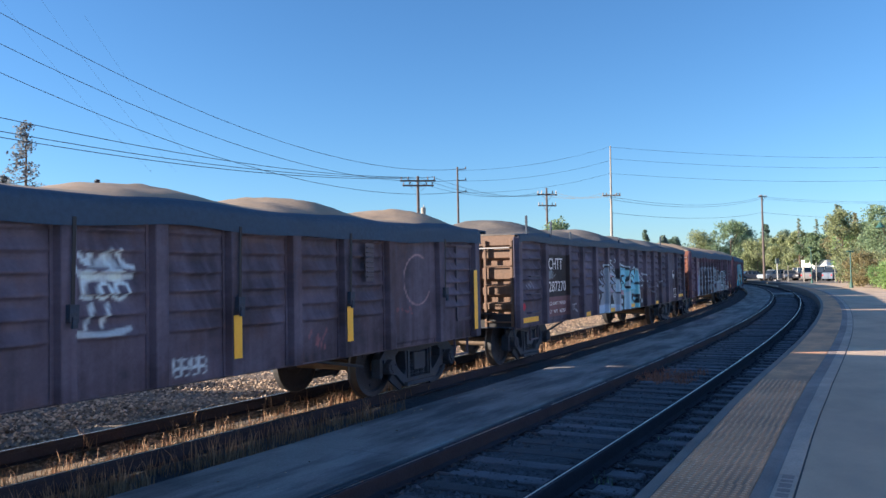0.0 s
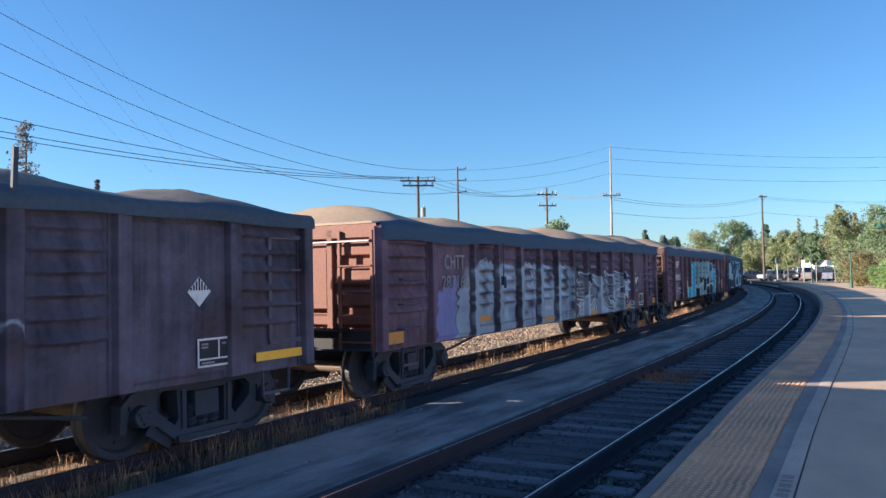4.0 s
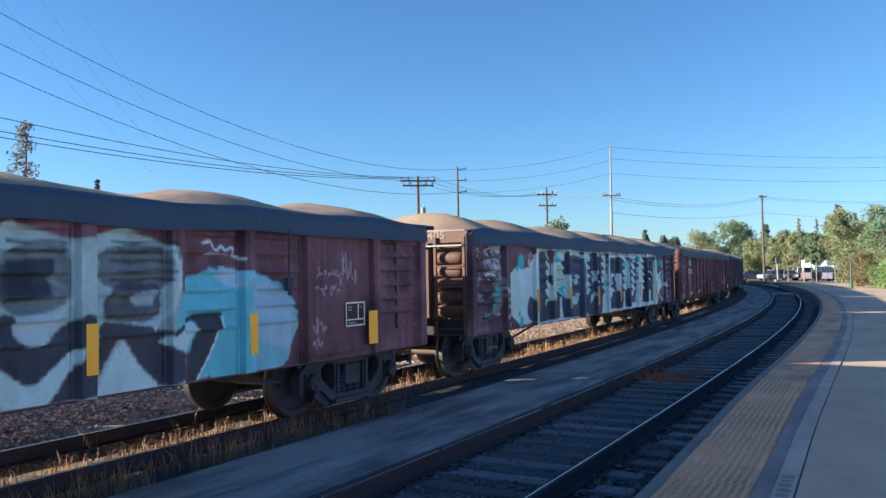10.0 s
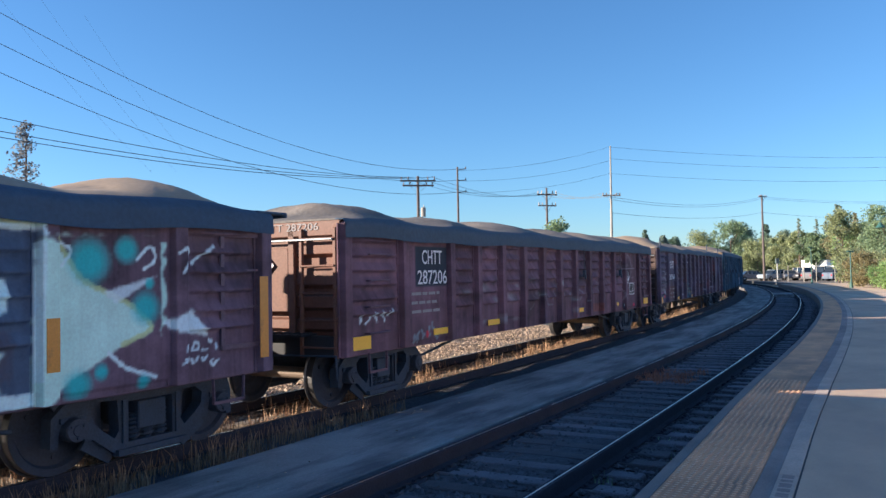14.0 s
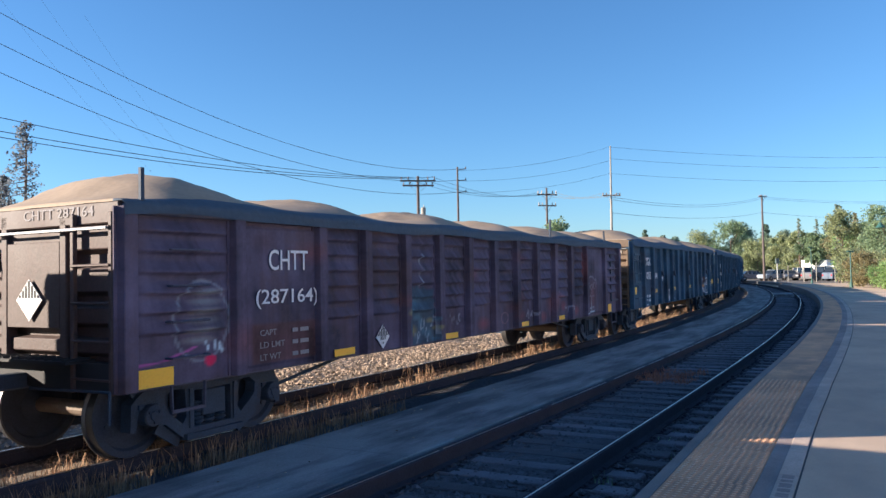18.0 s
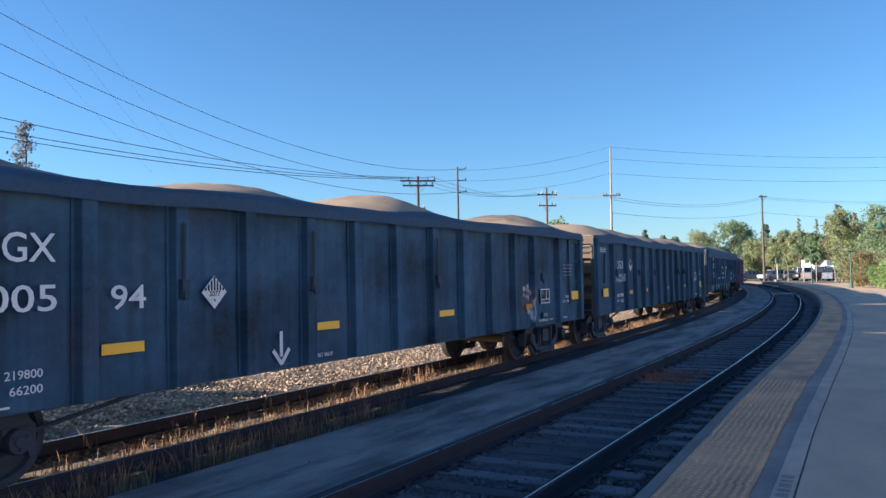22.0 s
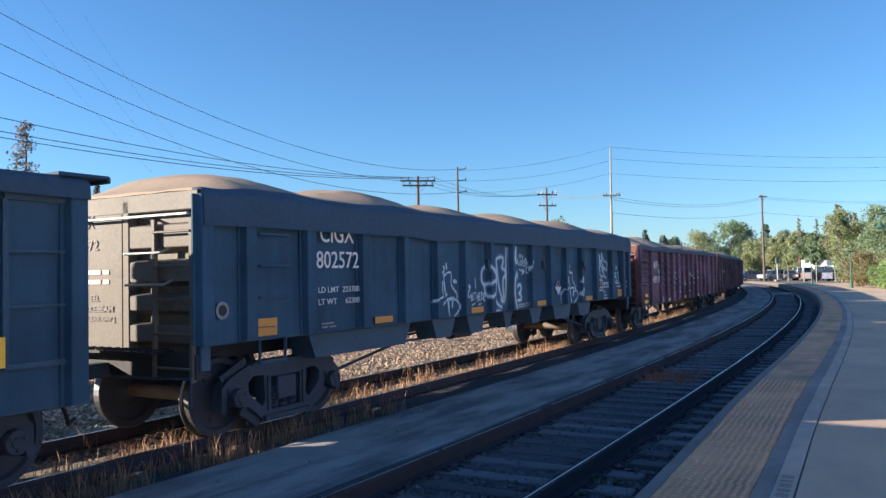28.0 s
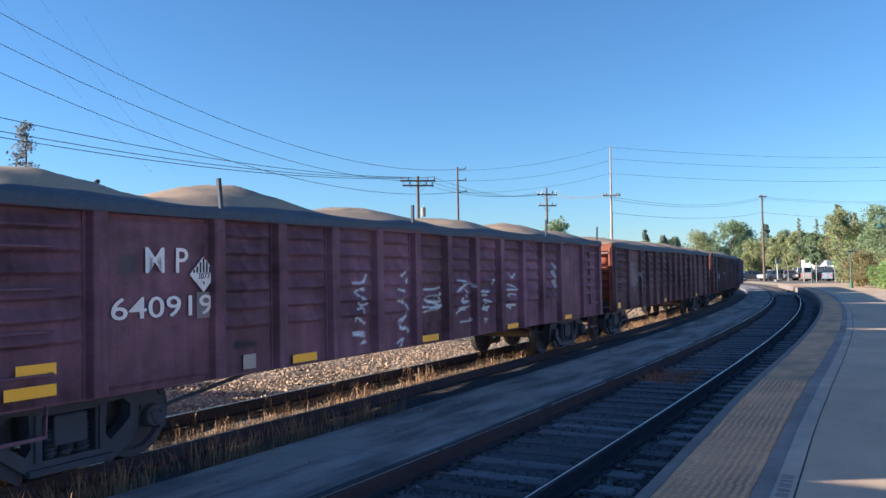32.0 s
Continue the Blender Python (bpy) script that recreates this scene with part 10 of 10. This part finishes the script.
# ---- stones, weeds, ties ----
def scatter_stones(name, label, n, s0, s1, o0, o1, z, size, material, seed, squash=0.7):
    rn = np.random.RandomState(seed)
    ss = s0 + (s1 - s0) * rn.rand(n) ** 1.7
    oo = o0 + (o1 - o0) * rn.rand(n)
    h = np.interp(ss, S, HEAD)
    base = np.stack([np.interp(ss, S, LX) - oo * np.sin(h), np.interp(ss, S, LY) + oo * np.cos(h), np.full(n, z)], 1)
    octa = np.array([(1, 0, 0), (-1, 0, 0), (0, 1, 0), (0, -1, 0), (0, 0, 1), (0, 0, -1)], float)
    sc = size * (0.4 + 0.9 * rn.rand(n, 1, 1) ** 1.5) * (0.65 + 0.6 * rn.rand(n, 6, 1))
    ang = rn.rand(n) * 6.28
    R = np.zeros((n, 3, 3))
    R[:, 0, 0], R[:, 0, 1], R[:, 1, 0], R[:, 1, 1], R[:, 2, 2] = np.cos(ang), -np.sin(ang), np.sin(ang), np.cos(ang), squash
    R[:, 2, 0] = 0.5 * (rn.rand(n) - 0.5)
    V = (np.einsum("nij,kj->nki", R, octa) * sc + base[:, None, :]).reshape(-1, 3)
    tri = np.array([(0, 2, 4), (2, 1, 4), (1, 3, 4), (3, 0, 4), (2, 0, 5), (1, 2, 5), (3, 1, 5), (0, 3, 5)])
    F = (np.arange(n)[:, None, None] * 6 + tri[None]).reshape(-1, 3)
    tagged(new(name, raw(name, V, F, material)), label, "gravel", kind="stuff")


scatter_stones("gravel_stones", "loose pale gravel stones beside the freight track", 42000, 1, 55, 5.2, 12, -0.187, 0.037, STONE, 1)
scatter_stones("track_stones", "pale ballast stones between the freight rails", 7000, 1, 45, 3.65, 5.2, -0.187, 0.032, STONE, 2)
scatter_stones("dark_stones", "dark ballast stones between the ties", 15000, 2, 45, -1.55, 0.9, -0.195, 0.04, STONE_DARK, 3)
scatter_stones("strip_debris", "small stones scattered on the concrete strip", 260, 2, 40, 1.0, 2.5, -0.025, 0.014, STONE, 4)


def grass(name, label, n, spots, h0, h1, seed, material):
    """Dry blades in tufts. spots: (s from, s to, off from, off to, z)"""
    rn = np.random.RandomState(seed)
    V, F = [], []
    for s0, s1, o0, o1, z, share in spots:
        m = int(n * share)
        tufts = max(4, m // 14)
        ts = s0 + (s1 - s0) * rn.rand(tufts) ** 1.3
        to = o0 + (o1 - o0) * rn.rand(tufts)
        pick = rn.randint(0, tufts, m)
        ss, oo = ts[pick] + rn.normal(0, 0.06, m), to[pick] + rn.normal(0, 0.05, m)
        hd = np.interp(ss, S, HEAD)
        P = np.stack([np.interp(ss, S, LX) - oo * np.sin(hd), np.interp(ss, S, LY) + oo * np.cos(hd), np.full(m, z)], 1)
        H = (h0 + (h1 - h0) * rn.rand(m) ** 1.6) * (0.5 + 0.8 * rn.rand(tufts)[pick])
        lean = rn.normal(0, 0.2, (m, 2)) * H[:, None]
        a = rn.rand(m) * 3.14
        wv = np.stack([np.cos(a), np.sin(a), np.zeros(m)], 1) * (0.003 + 0.003 * rn.rand(m, 1))
        mid = P + np.concatenate([lean * 0.35, H[:, None] * 0.6], 1)
        tip = P + np.concatenate([lean, H[:, None]], 1)
        k0 = len(V) and sum(len(q) for q in V)
        V.append(np.stack([P - wv, P + wv, mid + wv * 0.8, mid - wv * 0.8, tip], 1).reshape(-1, 3))
        i = k0 + np.arange(m)[:, None] * 5
        F += (i + np.array([0, 1, 2, 3])).tolist() + (i + np.array([3, 2, 4])).tolist()
    tagged(new(name, raw(name, np.concatenate(V), F, material)), label, "grass", kind="stuff")


grass("dry_grass", "dry brown grass along the freight rails", 15000, [(2, 24, 3.66, 3.98, -0.2, 0.34), (2, 40, 3.7, 4.35, -0.2, 0.20), (18, 45, 3.66, 4.5, -0.2, 0.22), (2, 10, 3.05, 3.5, -0.26, 0.14), (2, 40, 4.9, 5.0, -0.2, 0.03)], 0.08, 0.34, 5, GRASS)
grass("short_grass", "short dry grass beside the concrete strip", 1500, [(2, 9, 2.9, 3.5, -0.26, 1.0)], 0.06, 0.22, 9, GRASS)
grass("weed_clump", "low clump of dry reddish weeds on the ties", 1800, [(14.0, 15.9, -0.25, 0.7, -0.19, 0.7), (14.3, 15.0, 0.3, 0.75, -0.19, 0.3)], 0.03, 0.13, 6, mat("rusty_weeds", (0.36, 0.16, 0.10), 0.9, vary=0.3, scale=2, fine=20, rand=0.4, island=True, bump=0))
grass("green_weeds", "small green weeds by the platform edge", 260, [(5, 16, -1.5, -0.95, -0.22, 1.0)], 0.03, 0.14, 8, LEAF["green"])


def tie_mesh():
    bm = bmesh.new()
    box(bm, 0, 0, 0, 0.225, 2.55, 0.18)
    for v in bm.verts:
        v.co += Vector((random.uniform(-0.008, 0.008), random.uniform(-0.02, 0.02), random.uniform(-0.006, 0.004)))
    bevel(bm, 0.012)
    for sg in (-1, 1):
        box(bm, 0, sg * 0.7525, 0.092, 0.19, 0.34, 0.012, idx=1)
        for dx, dy in ((-0.06, 0.1), (0.06, 0.1), (-0.06, -0.1), (0.06, -0.1)):
            box(bm, dx, sg * 0.7525 + dy, 0.108, 0.03, 0.035, 0.03, idx=1)
    return finish("tie", bm, [TIE, RAIL_SIDE])


def build_ties():
    kinds = [tie_mesh() for _ in range(5)]
    for k in range(225):
        s = -5 + k * 0.545 + random.uniform(-0.03, 0.03)
        if 60.5 < s < 66.5:
            continue
        p = on_line(s, random.uniform(-0.05, 0.05), -0.262 + random.uniform(-0.006, 0.004))
        ob = part("tie", kinds[k % 5], None, main_track)
        ob.matrix_basis = pose(p.x, p.y, p.z, 0, 0, math.degrees(heading(s)) + random.uniform(-1.2, 1.2))


# ---- motion ----
def run(t):
    """How far the train has come at t seconds."""
    q = (t - 16) / 16
    return 5.1182 * (t - 16) + 10 * (-0.21705 * q ** 2 + 0.06716 * q ** 3 - 0.02814 * q ** 4)


def car_pose(s):
    a, b = on_line(s - 5.65, FAR), on_line(s + 5.65, FAR)
    m = (a + b) / 2
    return pose(m.x, m.y, 0, 0, 0, math.degrees(math.atan2(b.y - a.y, b.x - a.x)))


def motions():
    for car, middle in CARS:
        walk(car, [(t * 0.5, car_pose(middle - run(t * 0.5))) for t in range(65)])
    first = {}
    for w, x in WHEELS:
        if x not in first:
            walk(w, [(k * 0.1, pose(x, 0, 0, 0, -math.degrees(run(k * 0.1) / 0.457), 0)) for k in range(321)])
            first[x] = w
        else:
            keys = w.animation_data_create()
            w.rotation_mode = "QUATERNION"
            keys.action = first[x].animation_data.action
            keys.action_slot = first[x].animation_data.action_slot


build_ties()
build_tactile()
motions()
